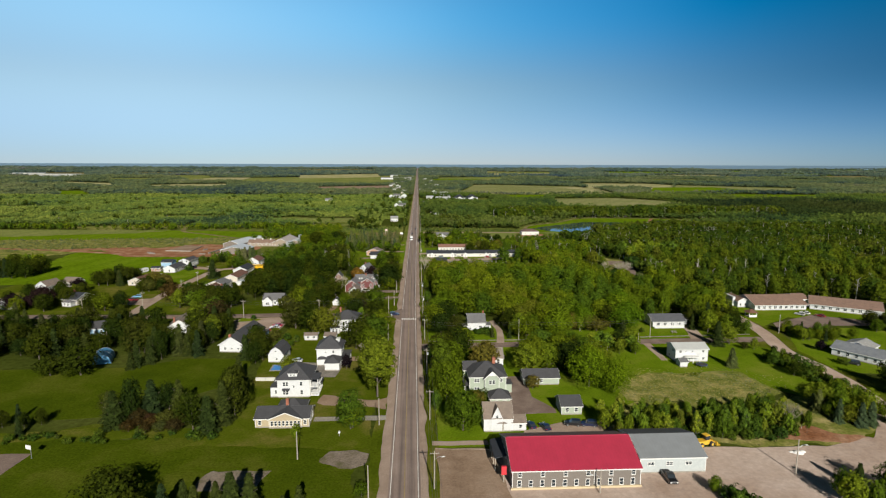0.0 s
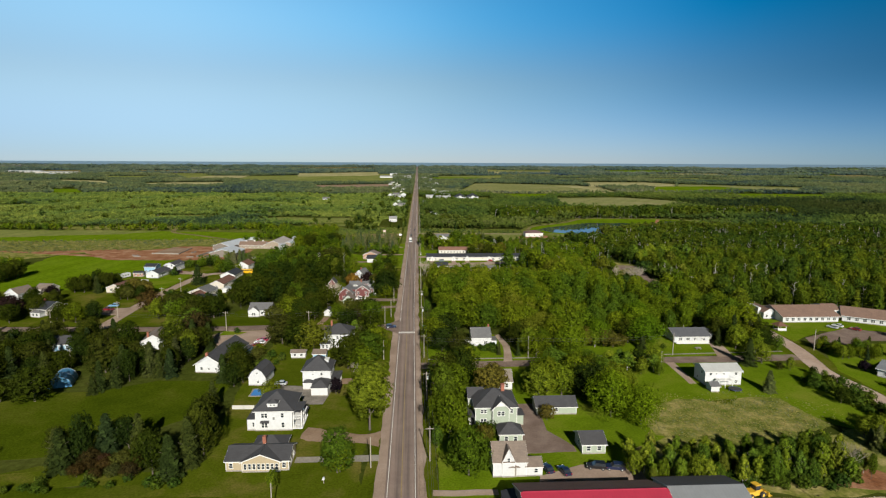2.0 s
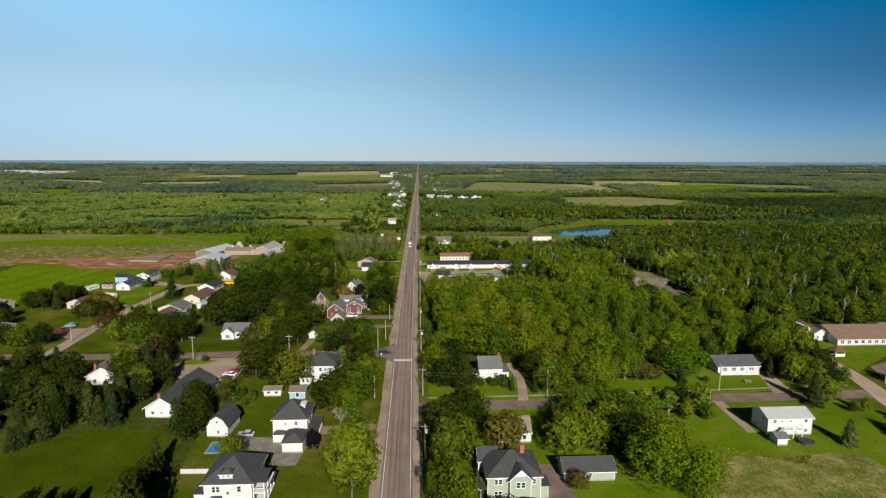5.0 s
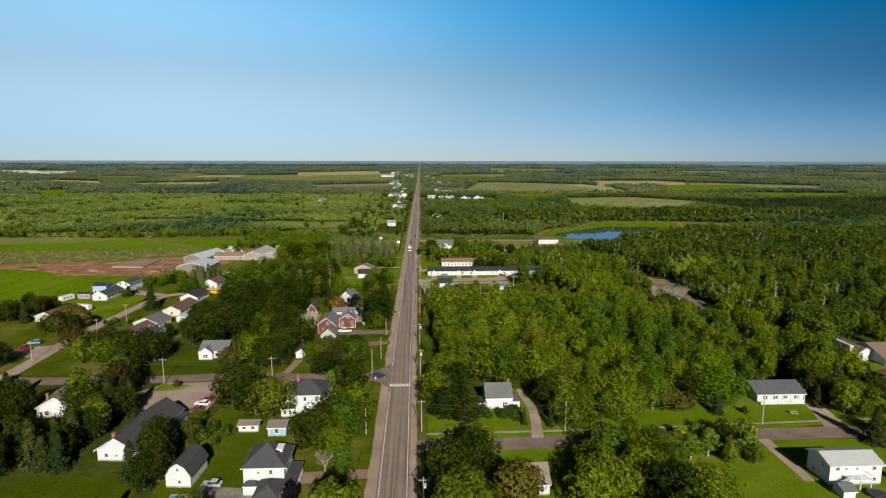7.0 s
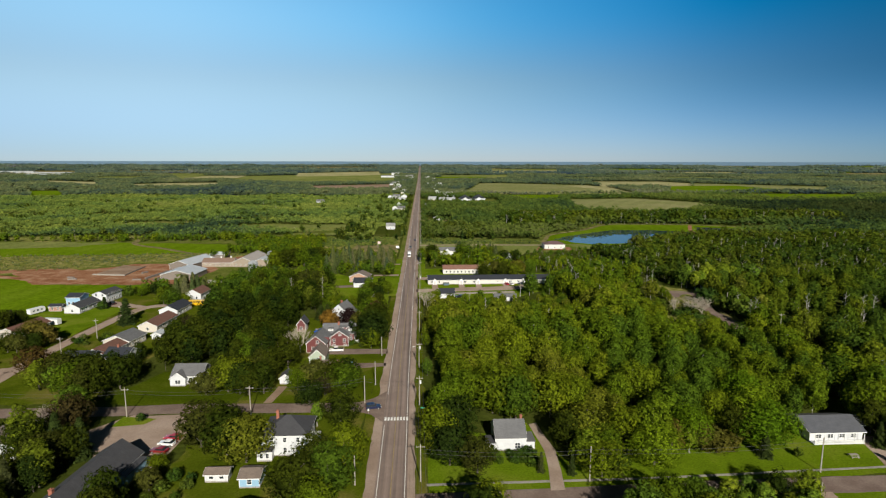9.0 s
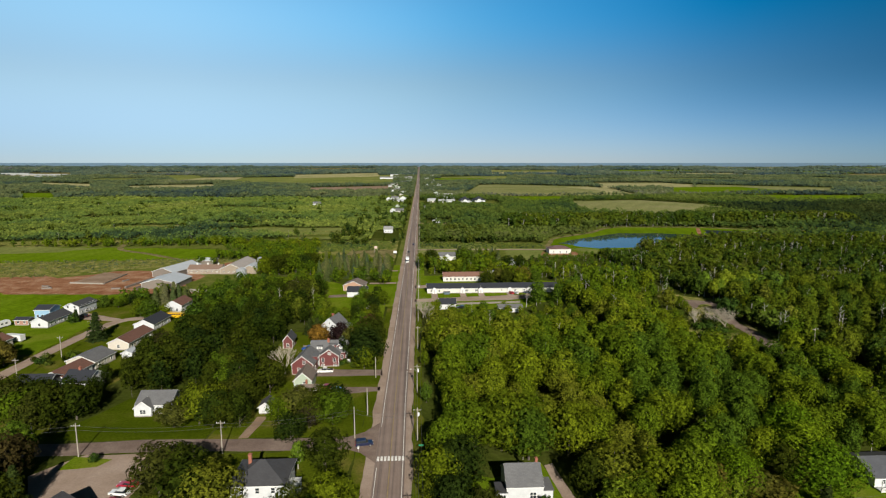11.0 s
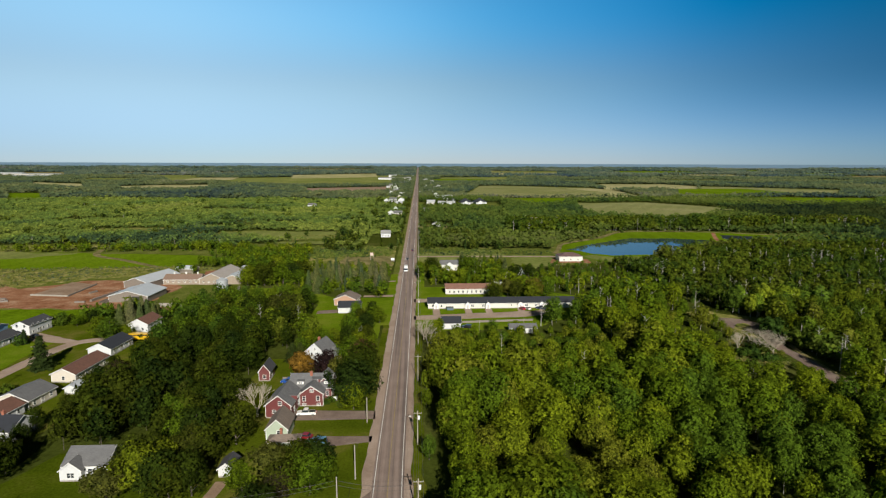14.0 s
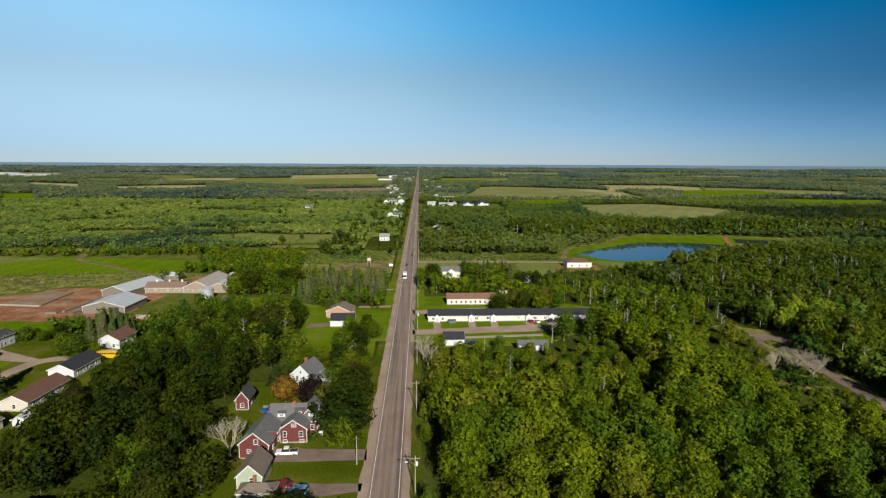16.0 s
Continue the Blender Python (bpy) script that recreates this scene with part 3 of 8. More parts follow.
patch("driveway", [(33, 190), (41, 190), (40, 172), (45, 163), (45, 160), (31, 159.5), (33, 172)], DRIVE, "worn asphalt driveway beside the green house", 0.06, wobble=0.2)
patch("car_park", [(32, 146), (58, 146), (58, 153.5), (44, 153.5), (33, 149)], GRAVEL, "gravel parking strip", 0.06, wobble=0.2)
patch("driveway", [(36.6, 228), (40, 228), (42, 246), (40, 262), (37.8, 261), (39.3, 246)], GRAVEL, "gravel driveway beside the small white house", 0.06, wobble=0.2)
patch("driveway", [(121, 230), (127, 230), (131.5, 250), (126.5, 250)], GRAVEL, "gravel driveway of the ranch house", 0.06, wobble=0.2)
patch("driveway", [(97.6, 224.5), (100.8, 224.5), (99.2, 204), (96.6, 204)], GRAVEL, "narrow gravel driveway", 0.06, wobble=0.1)
patch("footpath", [(8, 231.0), (60, 231.4), (150, 235.2), (150, 236.0), (60, 232.3), (8, 231.9)], CONCRETE, "narrow concrete footpath across the lawns", 0.055, wobble=0.1)
patch("driveway", [(-28.5, 171.0), (-24, 168.5), (-16, 166.8), (-9, 166.6), (-5.4, 165), (-5.4, 173.8), (-9, 172.4), (-16, 173.6), (-22, 174.6), (-27, 176)], DIRT, "bare reddish dirt driveway beside the white house", 0.05, wobble=1.2)
patch("driveway", [(-27, 157.5), (-5.6, 157.5), (-5.6, 160.3), (-27, 160.5)], CONCRETE, "pale concrete driveway beside the yellow bungalow", 0.05, wobble=0.2)
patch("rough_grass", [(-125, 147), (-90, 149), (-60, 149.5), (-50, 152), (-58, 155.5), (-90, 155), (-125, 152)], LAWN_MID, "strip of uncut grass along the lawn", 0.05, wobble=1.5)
patch("asphalt_pad", [(-22, 133.5), (-18, 130.5), (-12.5, 130.0), (-10, 132), (-9.5, 137.5), (-13, 140.5), (-20, 141)], PAD, "cracked asphalt pad with grass in the joints", 0.05, wobble=1.0)
patch("asphalt_pad", [(-48, 123), (-34, 122), (-33, 130), (-46, 131.5)], PAD, "cracked asphalt pad with grass in the joints", 0.05, wobble=1.2)
patch("driveway", [(-31, 192), (-25.5, 192), (-24, 203), (-34, 207), (-45, 208), (-45, 200), (-33, 198)], PAVING, "grey paved yard between the white houses", 0.05, wobble=0.2)
patch("driveway", [(-24, 208), (-5.6, 210), (-5.6, 214), (-24, 213)], DIRT, "reddish dirt driveway", 0.05, wobble=0.2)
patch("parking_lot", [(-76, 246), (-60, 238), (-57, 262), (-63, 272), (-78, 272), (-86, 262)], GRAVEL, "reddish gravel parking lot with parked cars", 0.06)
patch("lawn_island", [(-81, 264), (-72, 266), (-70, 270), (-80, 271)], LAWN, "small lawn island in the parking lot", 0.09)
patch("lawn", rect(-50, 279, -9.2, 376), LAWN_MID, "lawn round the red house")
patch("driveway", [(-30, 323.5), (-5.6, 323.5), (-5.6, 329), (-30, 330.5)], DRIVE, "asphalt driveway of the red house", 0.06, wobble=0.2)
patch("driveway", [(-26, 306), (-5.6, 310), (-5.6, 313), (-22, 313.5)], DRIVE, "asphalt driveway with parked cars", 0.06, wobble=0.2)
patch("driveway", [(-42, 279), (-39.5, 279), (-37.5, 292), (-40.5, 292)], DIRT, "reddish dirt track", 0.06, wobble=0.2)
patch("lawn", [(-95, 279.5), (-50.5, 279.5), (-50.5, 300), (-60, 307), (-84, 307)], LAWN_DIMMED, "lawn in front of the grey-roofed cottage")
patch("green_field", [(-262, 352), (-196, 356), (-186, 404), (-150, 428), (-148, 452), (-222, 457), (-220, 487), (-276, 484), (-270, 430)], FIELD, "bright green field between the back street and the farm", 0.042, wobble=1.5)
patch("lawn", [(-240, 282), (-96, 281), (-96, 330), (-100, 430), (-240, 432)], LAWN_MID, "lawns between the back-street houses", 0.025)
patch("lawn", [(-190, 352), (-142, 352), (-142, 400), (-186, 402)], LAWN, "open lawn across the back street", 0.045)
patch("driveway", [(-152, 300), (-140, 300), (-140, 314), (-154, 312)], GRAVEL, "gravel parking apron", 0.05)
patch("driveway", [(-156, 404), (-134, 398), (-133, 402), (-156, 414)], GRAVEL, "gravel turning place", 0.05)
patch("lawn", [(-44, 405), (-9.2, 400), (-9.2, 474), (-36, 474), (-62, 500), (-95, 500), (-95, 486), (-60, 482), (-44, 460)], LAWN, "lawn before the pine grove", 0.03)
patch("driveway", [(-42, 441), (-30, 443), (-30, 449), (-42, 447)], DRIVE, "asphalt apron beside the white garage", 0.06, wobble=0.2)
patch("driveway", [(-22, 476), (-5.6, 476), (-5.6, 480), (-22, 479.5)], GRAVEL, "gravel driveway by the pine grove", 0.06, wobble=0.2)
patch("driveway", [(-18, 516), (-5.6, 516), (-5.6, 519), (-18, 519)], GRAVEL, "short gravel driveway", 0.06, wobble=0.2)
patch("motel_lawn", [(8.2, 411), (60, 412), (72, 424), (100, 440), (104, 470), (60, 500), (8.2, 500)], LAWN, "lawn round the long motel row")
patch("driveway", [(6.2, 428.5), (60, 432), (74, 437), (74, 445), (58, 442), (6.2, 435.5)], GRAVEL, "reddish gravel driveway of the motel row", 0.06)
for mx in (17, 33, 43.5, 60, 71):
    patch("driveway", rect(mx - 1.7, 437, mx + 1.7, 447.6), GRAVEL, "short gravel parking bay", 0.065, wobble=0.15)
patch("driveway", [(6.2, 462), (40, 463), (46, 470), (40, 474), (6.2, 470)], GRAVEL, "gravel driveway", 0.06)
patch("meadow", [(8.2, 520), (40, 520), (60, 560), (112, 570), (140, 575), (190, 612), (120, 640), (8.2, 660)], MEADOW, "rough meadow near the pond", 0.03)
patch("mown_meadow", [(10, 626), (58, 648), (76, 640), (80, 608), (10, 584)], FIELD_OLIVE, "pale mown meadow beside the farm lane", 0.045, wobble=2)
patch("mown_meadow", [(84, 618), (116, 616), (106, 570), (88, 556), (80, 580)], FIELD_OLIVE, "pale mown meadow before the pump building", 0.045, wobble=2)
lane("farm_lane", [(6, 611), (60, 611), (118, 608)], 4.5, GRAVEL, "pale gravel lane to the pump building", 0.06)
patch("brush_clearing", [(128, 366), (140, 356), (148, 366), (150, 384), (156, 402), (160, 412), (172, 416), (172, 428), (150, 440), (138, 436), (146, 418), (142, 396), (130, 384)], MEADOW_TAN, "dry brushy clearing beside the winding road", 0.05, wobble=2)
patch("gravel_pull_off", [(150, 425), (151, 420), (146, 408), (149, 407), (156, 417), (164, 418), (165, 424)], DRIVE, "worn grey gravel pull-off at the end of the lane", 0.08, wobble=0.8)
lane("lane_edge", [(158.6, 316), (155.6, 344), (157.5, 372), (166, 408)], 2.2, DRY, "dry grass edge along the lane", 0.045, 1)
patch("soil_pad", [(107, 580), (112, 596), (140, 594), (138, 579)], SOIL, "bare red soil round the pump building", 0.07)

patch("dry_mound", [(-58, 566), (-30, 575), (-10, 572), (-10, 612), (-44, 618)], DRY, "dry tan grass beside the main road", 0.06, wobble=2)
patch("meadow", [(-70, 560), (-9.2, 556), (-9.2, 668), (-80, 664)], MEADOW_TAN, "rough meadow beside the main road", 0.03)
patch("farm_lot", [(12, 1060), (150, 1060), (160, 1215), (12, 1225)], MEADOW, "open ground before the twin barns", 0.04)
patch("yard", [(12, 790), (44, 786), (46, 830), (12, 836)], DRY, "pale bare yard of a far bungalow", 0.05, wobble=2)
# the pond
bank = [(128, 638), (142, 674), (191, 715), (220, 755), (245, 768), (325, 759), (380, 734), (470, 717), (460, 698), (362, 691), (304, 658), (256, 634), (222, 614), (198, 600), (186, 579), (162, 570), (144, 591), (138, 611)]
patch("pond_bank", bank, FIELD, "bright green grassy bank round the pond", 0.04)
patch("near_bank", [(139, 612), (145, 593), (162, 573), (184, 583), (196, 592), (186, 606), (164, 604), (150, 614)], FIELD_OLIVE, "mown olive grass before the pond", 0.07, wobble=1.5)
patch("pond", [(139, 645), (149, 631), (151, 623), (164, 612), (188, 615), (202, 616), (222, 626), (254, 642), (284, 662), (291, 673), (291, 698), (257, 713), (219, 715), (192, 695), (157, 666)], WATER, "still pond mirroring the sky", 0.09, wobble=1.5)
patch("basin", [(311, 712), (313, 706), (361, 705), (378, 716), (350, 726), (322, 738)], plain("dark_basin_water", (0.012, 0.013, 0.012), 0.5), "dark drained basin beside the pond", 0.09, wobble=1.5)
patch("pond", [(314, 667), (333, 668), (356, 690), (346, 696), (334, 690)], WATER, "small far basin of pale water", 0.09, wobble=1.0)
patch("spit", [(300, 690), (318, 668), (332, 690), (352, 700), (310, 704)], FIELD_OLIVE, "dry grassy spit between the basins", 0.075, wobble=1.5)
lane("basin_track", [(325, 757), (304, 712), (297, 690), (296, 668)], 4.0, SOIL, "reddish track between the basins", 0.085, 1)
lane("bank_track", [(122, 624), (130, 646), (144, 680), (190, 722), (218, 758), (246, 772), (325, 763), (380, 738), (472, 721)], 4.2, DRY, "pale worn track along the pond bank", 0.08, 1)
# the farm and its fields
patch("farmyard", [(-225, 448), (-148, 452), (-112, 448), (-96, 460), (-92, 500), (-100, 545), (-150, 548), (-200, 528), (-228, 505)], MEADOW, "rough grass farmyard", 0.03)
patch("farm_soil", [(-226, 458), (-150, 455), (-116, 450), (-116, 458), (-134, 462), (-132, 505), (-152, 524), (-196, 526), (-226, 498)], SOIL, "bare red soil of the farmyard", 0.06, wobble=2)
patch("soil_track", [(-240, 470), (-226, 462), (-222, 500), (-236, 512), (-262, 506), (-300, 500), (-330, 498), (-300, 492), (-262, 494)], SOIL, "red soil track leaving the farmyard", 0.085, wobble=2.5)
patch("hay_yard", [(-131, 463), (-114, 460), (-99, 462), (-98, 494), (-108, 496), (-118, 505), (-131, 503)], MEADOW, "trodden grass yard between the barns", 0.085, wobble=1.5)
patch("concrete_slab", [(-206, 486), (-184, 482.5), (-185, 513), (-203, 520)], DIRT, "weathered reddish feed slab", 0.3, wobble=0)
patch("soil_pad", [(-130, 520), (-112, 520), (-100, 545), (-120, 566), (-134, 556)], SOIL, "bare red soil behind the barns", 0.07, wobble=2)
patch("rough_pasture", [(-480, 420), (-300, 424), (-278, 482), (-228, 506), (-196, 530), (-150, 550), (-95, 548), (-90, 562), (-170, 575), (-480, 560)], MEADOW_TAN, "rough pale pasture", 0.04, wobble=2)
patch("olive_field", [(-560, 596), (-400, 588), (-290, 612), (-262, 634), (-320, 642), (-560, 652)], FIELD_OLIVE, "mown olive end of the crop field", 0.075, wobble=3)
patch("green_field", [(-560, 566), (-330, 560), (-170, 572), (-120, 600), (-170, 625), (-320, 640), (-560, 650)], FIELD, "bright green crop field", 0.05, wobble=2)
lane("farm_lane", [(-172, 569), (-210, 600), (-248, 631), (-262, 700)], 5, DRY, "faint dirt track over the field", 0.09, 1)
lane("farm_lane", [(-225, 470), (-330, 500), (-480, 520)], 7, SOIL, "red dirt farm track", 0.09, 1)

CLEAR.append(rect(-560, 440, -152, 640))
# fields of the distance
gr = random.Random(31)
for i in range(26):
    gy0 = 665 + 560 * gr.random() ** 1.3
    gx0 = -gr.uniform(0.08, 0.8) * gy0
    ga, gb = gr.uniform(24, 90), gr.uniform(8, 24)
    patch("glade", [(gx0 + ga * math.cos(k * 0.628) * gr.uniform(0.7, 1.2), gy0 + gb * math.sin(k * 0.628) * gr.uniform(0.7, 1.2)) for k in range(10)], (MEADOW, MEADOW_TAN, FIELD_OLIVE)[i % 3], "pale grassy glade in the scrub", 0.05 + 0.01 * (i % 5), wobble=4)
patch("far_ground", [(12, 640), (700, 640), (1500, 1000), (1900, 1990), (40, 1990)], MEADOW, "grassy ground under the far eastern woods", 0.02, open_land=False, wobble=3)
patch("far_ground", [(-1200, 1290), (-20, 1290), (-10, 1990), (-1900, 1990)], MEADOW, "grassy ground under the far western woods", 0.02, open_land=False, wobble=3)
patch("scrub_ground", [(-1200, 622), (-170, 622), (-120, 600), (-82, 640), (-60, 1000), (-60, 1290), (-1200, 1290)], MEADOW, "pale grassy ground under the scrub", 0.02, open_land=False, wobble=3)
patch("hay_field", [(210, 1951), (269, 1991), (522, 1819), (544, 1654), (500, 1366), (298, 1368), (106, 1372)], FIELD_HAY, "far olive-tan hay field", 0.085, wobble=3)
patch("stubble_field", [(440, 1780), (522, 1825), (546, 1654), (505, 1370), (440, 1372), (490, 1600)], FIELD_TAN, "far tan stubble end of the hay field", 0.12, wobble=6)
patch("stubble_field", [(615, 2115), (865, 2103), (910, 1959), (756, 1627), (684, 1664), (533, 1706)], FIELD_TAN, "far pale stubble field behind the hedge", 0.120, wobble=3)
patch("hay_field", [(910, 1959), (1201, 1715), (989, 1443), (754, 1596)], FIELD_HAY, "far hay strip along the woods", 0.14, wobble=3)
patch("green_field", [(758, 1771), (961, 1797), (967, 1523), (994, 1449), (700, 1404), (590, 1404)], FIELD, "far bright green crop field", 0.155, wobble=3)
patch("green_field", [(164, 1348), (435, 1353), (535, 1311), (470, 1268), (300, 1262), (262, 1140), (210, 1130)], FIELD, "far narrow green field", 0.190, wobble=3)
patch("olive_field", [(296, 1198), (439, 1219), (501, 1134), (530, 1052), (360, 891), (295, 911), (248, 948)], FIELD_HAY, "far olive hay field", 0.225, wobble=3)
patch("green_field", [(667, 1360), (810, 1373), (996, 1344), (836, 1156), (689, 1148)], FIELD, "far narrow green meadow", 0.260, wobble=3)
patch("stubble_field", [(-1291, 2189), (-1063, 2078), (-889, 1770), (-1087, 1873)], FIELD_TAN, "far narrow tan field", 0.295, wobble=3)
patch("stubble_field", [(-869, 1905), (-747, 1998), (-647, 2027), (-539, 1725), (-724, 1646)], FIELD_TAN, "far narrow tan field between woods", 0.330, wobble=3)
patch("green_field", [(-761, 2576), (-550, 2650), (-97, 2869), (-65, 2034), (-153, 1934), (-602, 2078)], FIELD_OLIVE, "far green field left fallow", 0.365, wobble=3)
patch("stubble_field", [(-564, 2886), (-179, 3090), (-154, 2693), (-492, 2542)], FIELD_TAN, "far narrow stubble strip", 0.400, wobble=3)
patch("stubble_field", [(-293, 1781), (-40, 1907), (-32, 1599), (-249, 1544)], DIRT, "far strip of bare reddish soil", 0.435, wobble=3)
patch("stubble_field", [(-1967, 3036), (-1697, 3066), (-1485, 2707), (-1721, 2681)], FIELD_TAN, "far pale field near the skyline", 0.470, wobble=3)
patch("green_field", [(-921, 1520), (-849, 1523), (-707, 1301), (-755, 1281)], FIELD, "far small green field", 0.505, wobble=3)
patch("green_field", [(-1115, 2770), (-745, 2524), (-575, 2173), (-830, 2198)], FIELD_OLIVE, "far green clearing", 0.540, wobble=3)
patch("stubble_field", [(450, 3492), (796, 3298), (697, 2906), (386, 3009)], FIELD_TAN, "far pale strip near the skyline", 0.575, wobble=3)
patch("green_field", [(119, 2655), (426, 2738), (354, 2303), (100, 2233)], FIELD_OLIVE, "far hay strip near the skyline", 0.610, wobble=3)
fr = random.Random(5)
taken = [(-260, 2600, 500, 700), (780, 1830, 900, 500)]
for i in range(400):
    fy = fr.uniform(2350, 3850)
    fx = fr.uniform(-0.85, 0.85) * fy
    fw, fd = fr.uniform(140, 460) * (0.6 + fy / 4500), fr.uniform(90, 240) * (0.6 + fy / 3500)
    if abs(fx) < fw * 0.55 + 40 or any(abs(fx - a) < (fw + c) * 0.6 and abs(fy - b_) < (fd + e) * 0.6 for a, b_, c, e in taken) or len(taken) > 34:
        continue
    taken.append((fx, fy, fw, fd))
    patch("far_field", [(fx - fw / 2, fy - fd / 2), (fx + fw / 2, fy - fd / 2 + 10), (fx + fw / 2 - 30, fy + fd / 2), (fx - fw / 2 + 20, fy + fd / 2 - 8)],
          (FIELD, FIELD_TAN, FIELD_OLIVE, DRY, FIELD_OLIVE)[i % 5], "distant farm field between woods", 1.5, wobble=0)


def sea_build(n, l, p):
    p.inputs["Base Color"].default_value = (0.13, 0.205, 0.275, 1)
    p.inputs["Roughness"].default_value = 0.6


SEA = mat("distant_sea", sea_build)
mb = MB()
for a, c in zip(range(3960, 4680, 80), range(4040, 4760, 80)):
    mb.add([(-4300, a, rise(a) + 3), (4300, a, rise(a) + 3), (4300, c, rise(c) + 3), (-4300, c, rise(c) + 3)], [(0, 1, 2, 3)])
tagged(mb.make("sea", SEA), "thin blue line of distant sea", "sea", kind="structure")
CLEAR.append(rect(-4300, 3940, 4300, 4720))

# ---------------------------------------------------------------- trees
NR = np.random.default_rng(7)


def unit(n):
    v = NR.normal(size=(n, 3))
    return v / np.linalg.norm(v, axis=1)[:, None]


OCTA_V = np.array([(1, 0, 0), (-1, 0, 0), (0, 1, 0), (0, -1, 0), (0, 0, 1), (0, 0, -1)], float)
OCTA_F = np.array([(0, 2, 4), (2, 1, 4), (1, 3, 4), (3, 0, 4), (2, 0, 5), (1, 2, 5), (3, 1, 5), (0, 3, 5)])


def leaf_tris(pos, nrm, size):
    n = len(pos)
    t = np.cross(nrm, unit(n))
    t /= np.linalg.norm(t, axis=1)[:, None] + 1e-6
    b = np.cross(nrm, t)
    s = (size * NR.uniform(0.6, 1.35, n))[:, None]
    v = np.stack([pos + t * s * 0.62, pos - t * s * 0.5 + b * s * 0.55, pos - t * s * 0.45 - b * s * 0.6], 1)
    return v.reshape(-1, 3), np.arange(3 * n).reshape(-1, 3)


def join(parts):
    vs, fs, k = [], [], 0
    for v, f in parts:
        vs.append(v)
        fs.append(f + k)
        k += len(v)
    return np.concatenate(vs), np.concatenate(fs)


def ball(rings=5, n=9):
    """A coarse round body of unit radius."""
    v = [(0, 0, 1)] + [(math.sin(math.pi * i / rings) * math.cos(6.2832 * j / n), math.sin(math.pi * i / rings) * math.sin(6.2832 * j / n), math.cos(math.pi * i / rings)) for i in range(1, rings) for j in range(n)] + [(0, 0, -1)]
    f = [(0, 1 + j, 1 + (j + 1) % n) for j in range(n)]
    for i in range(rings - 2):
        for j in range(n):
            a, b_, c, d = (1 + i * n + j, 1 + i * n + (j + 1) % n, 1 + (i + 1) * n + j, 1 + (i + 1) * n + (j + 1) % n)
            f += [(a, c, d), (a, d, b_)]
    last = len(v) - 1
    f += [(last, last - n + (j + 1) % n, last - n + j) for j in range(n)]
    return np.array(v, float), np.array(f)


BALL_V, BALL_F = ball()


def broad_crown(h, r, base, lobes, leaves, size):
    """A broad crown: an egg-shaped, uneven body of many small clumps, each a spray of leaves with a tone of its own and
    inner shade painted in.
    """
    rz = (h - base) / 2
    zc = base + rz * 0.94
    clumps = int(lobes * 3.4)
    i = np.arange(clumps) + 0.5
    cz = 1 - 1.86 * i / clumps                      # few clumps hang underneath
    ang = i * 2.39996 + NR.uniform(0, 6.28) + NR.uniform(-0.35, 0.35, clumps)
    cz = np.clip(cz + NR.uniform(-0.09, 0.09, clumps), -0.95, 1)
    ca = np.sqrt(1 - cz ** 2)
    d = np.stack([np.cos(ang) * ca, np.sin(ang) * ca, cz], 1)
    seed = NR.uniform(0, 90)
    swell = np.array([noise.noise(Vector((q[0] * 1.5 + seed, q[1] * 1.5, q[2] * 1.5))) for q in d])
    k = (0.80 + 0.34 * swell + NR.uniform(-0.12, 0.07, clumps))[:, None]
    taper = 1 - 0.20 * np.clip(cz, 0, 1) ** 1.5      # narrower towards the top
    c = d * k * np.stack([r * taper, r * taper, np.full(clumps, rz)], 1) + np.array([0, 0, zc])
    lr = NR.uniform(0.19, 0.33, clumps) * min(r, rz * 1.2) * (1 + 6.0 / clumps)
    cv, cf = (BALL_V, BALL_F) if leaves > 300 else (OCTA_V, OCTA_F)
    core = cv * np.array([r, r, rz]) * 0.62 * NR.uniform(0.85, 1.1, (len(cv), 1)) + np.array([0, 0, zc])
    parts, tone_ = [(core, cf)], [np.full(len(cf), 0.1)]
    m = max(4, leaves // clumps)
    for j in range(clumps):
        n = unit(m * 3)
        n = n[(n @ d[j]) > -0.30][:m]
        p = c[j] + n * lr[j] * NR.uniform(0.72, 1.18, len(n))[:, None]
        q = 0.75 * n + 0.40 * d[j] + 0.38 * unit(len(n))
        q /= np.linalg.norm(q, axis=1)[:, None]
        parts.append(leaf_tris(p, q, size))
        # leaves facing into the crown get a darker tone, as if shaded
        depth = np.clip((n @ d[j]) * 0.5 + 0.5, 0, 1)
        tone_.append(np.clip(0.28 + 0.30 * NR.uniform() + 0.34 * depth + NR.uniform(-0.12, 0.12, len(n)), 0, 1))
    v, f = join(parts)
    return v, f, np.concatenate(tone_)


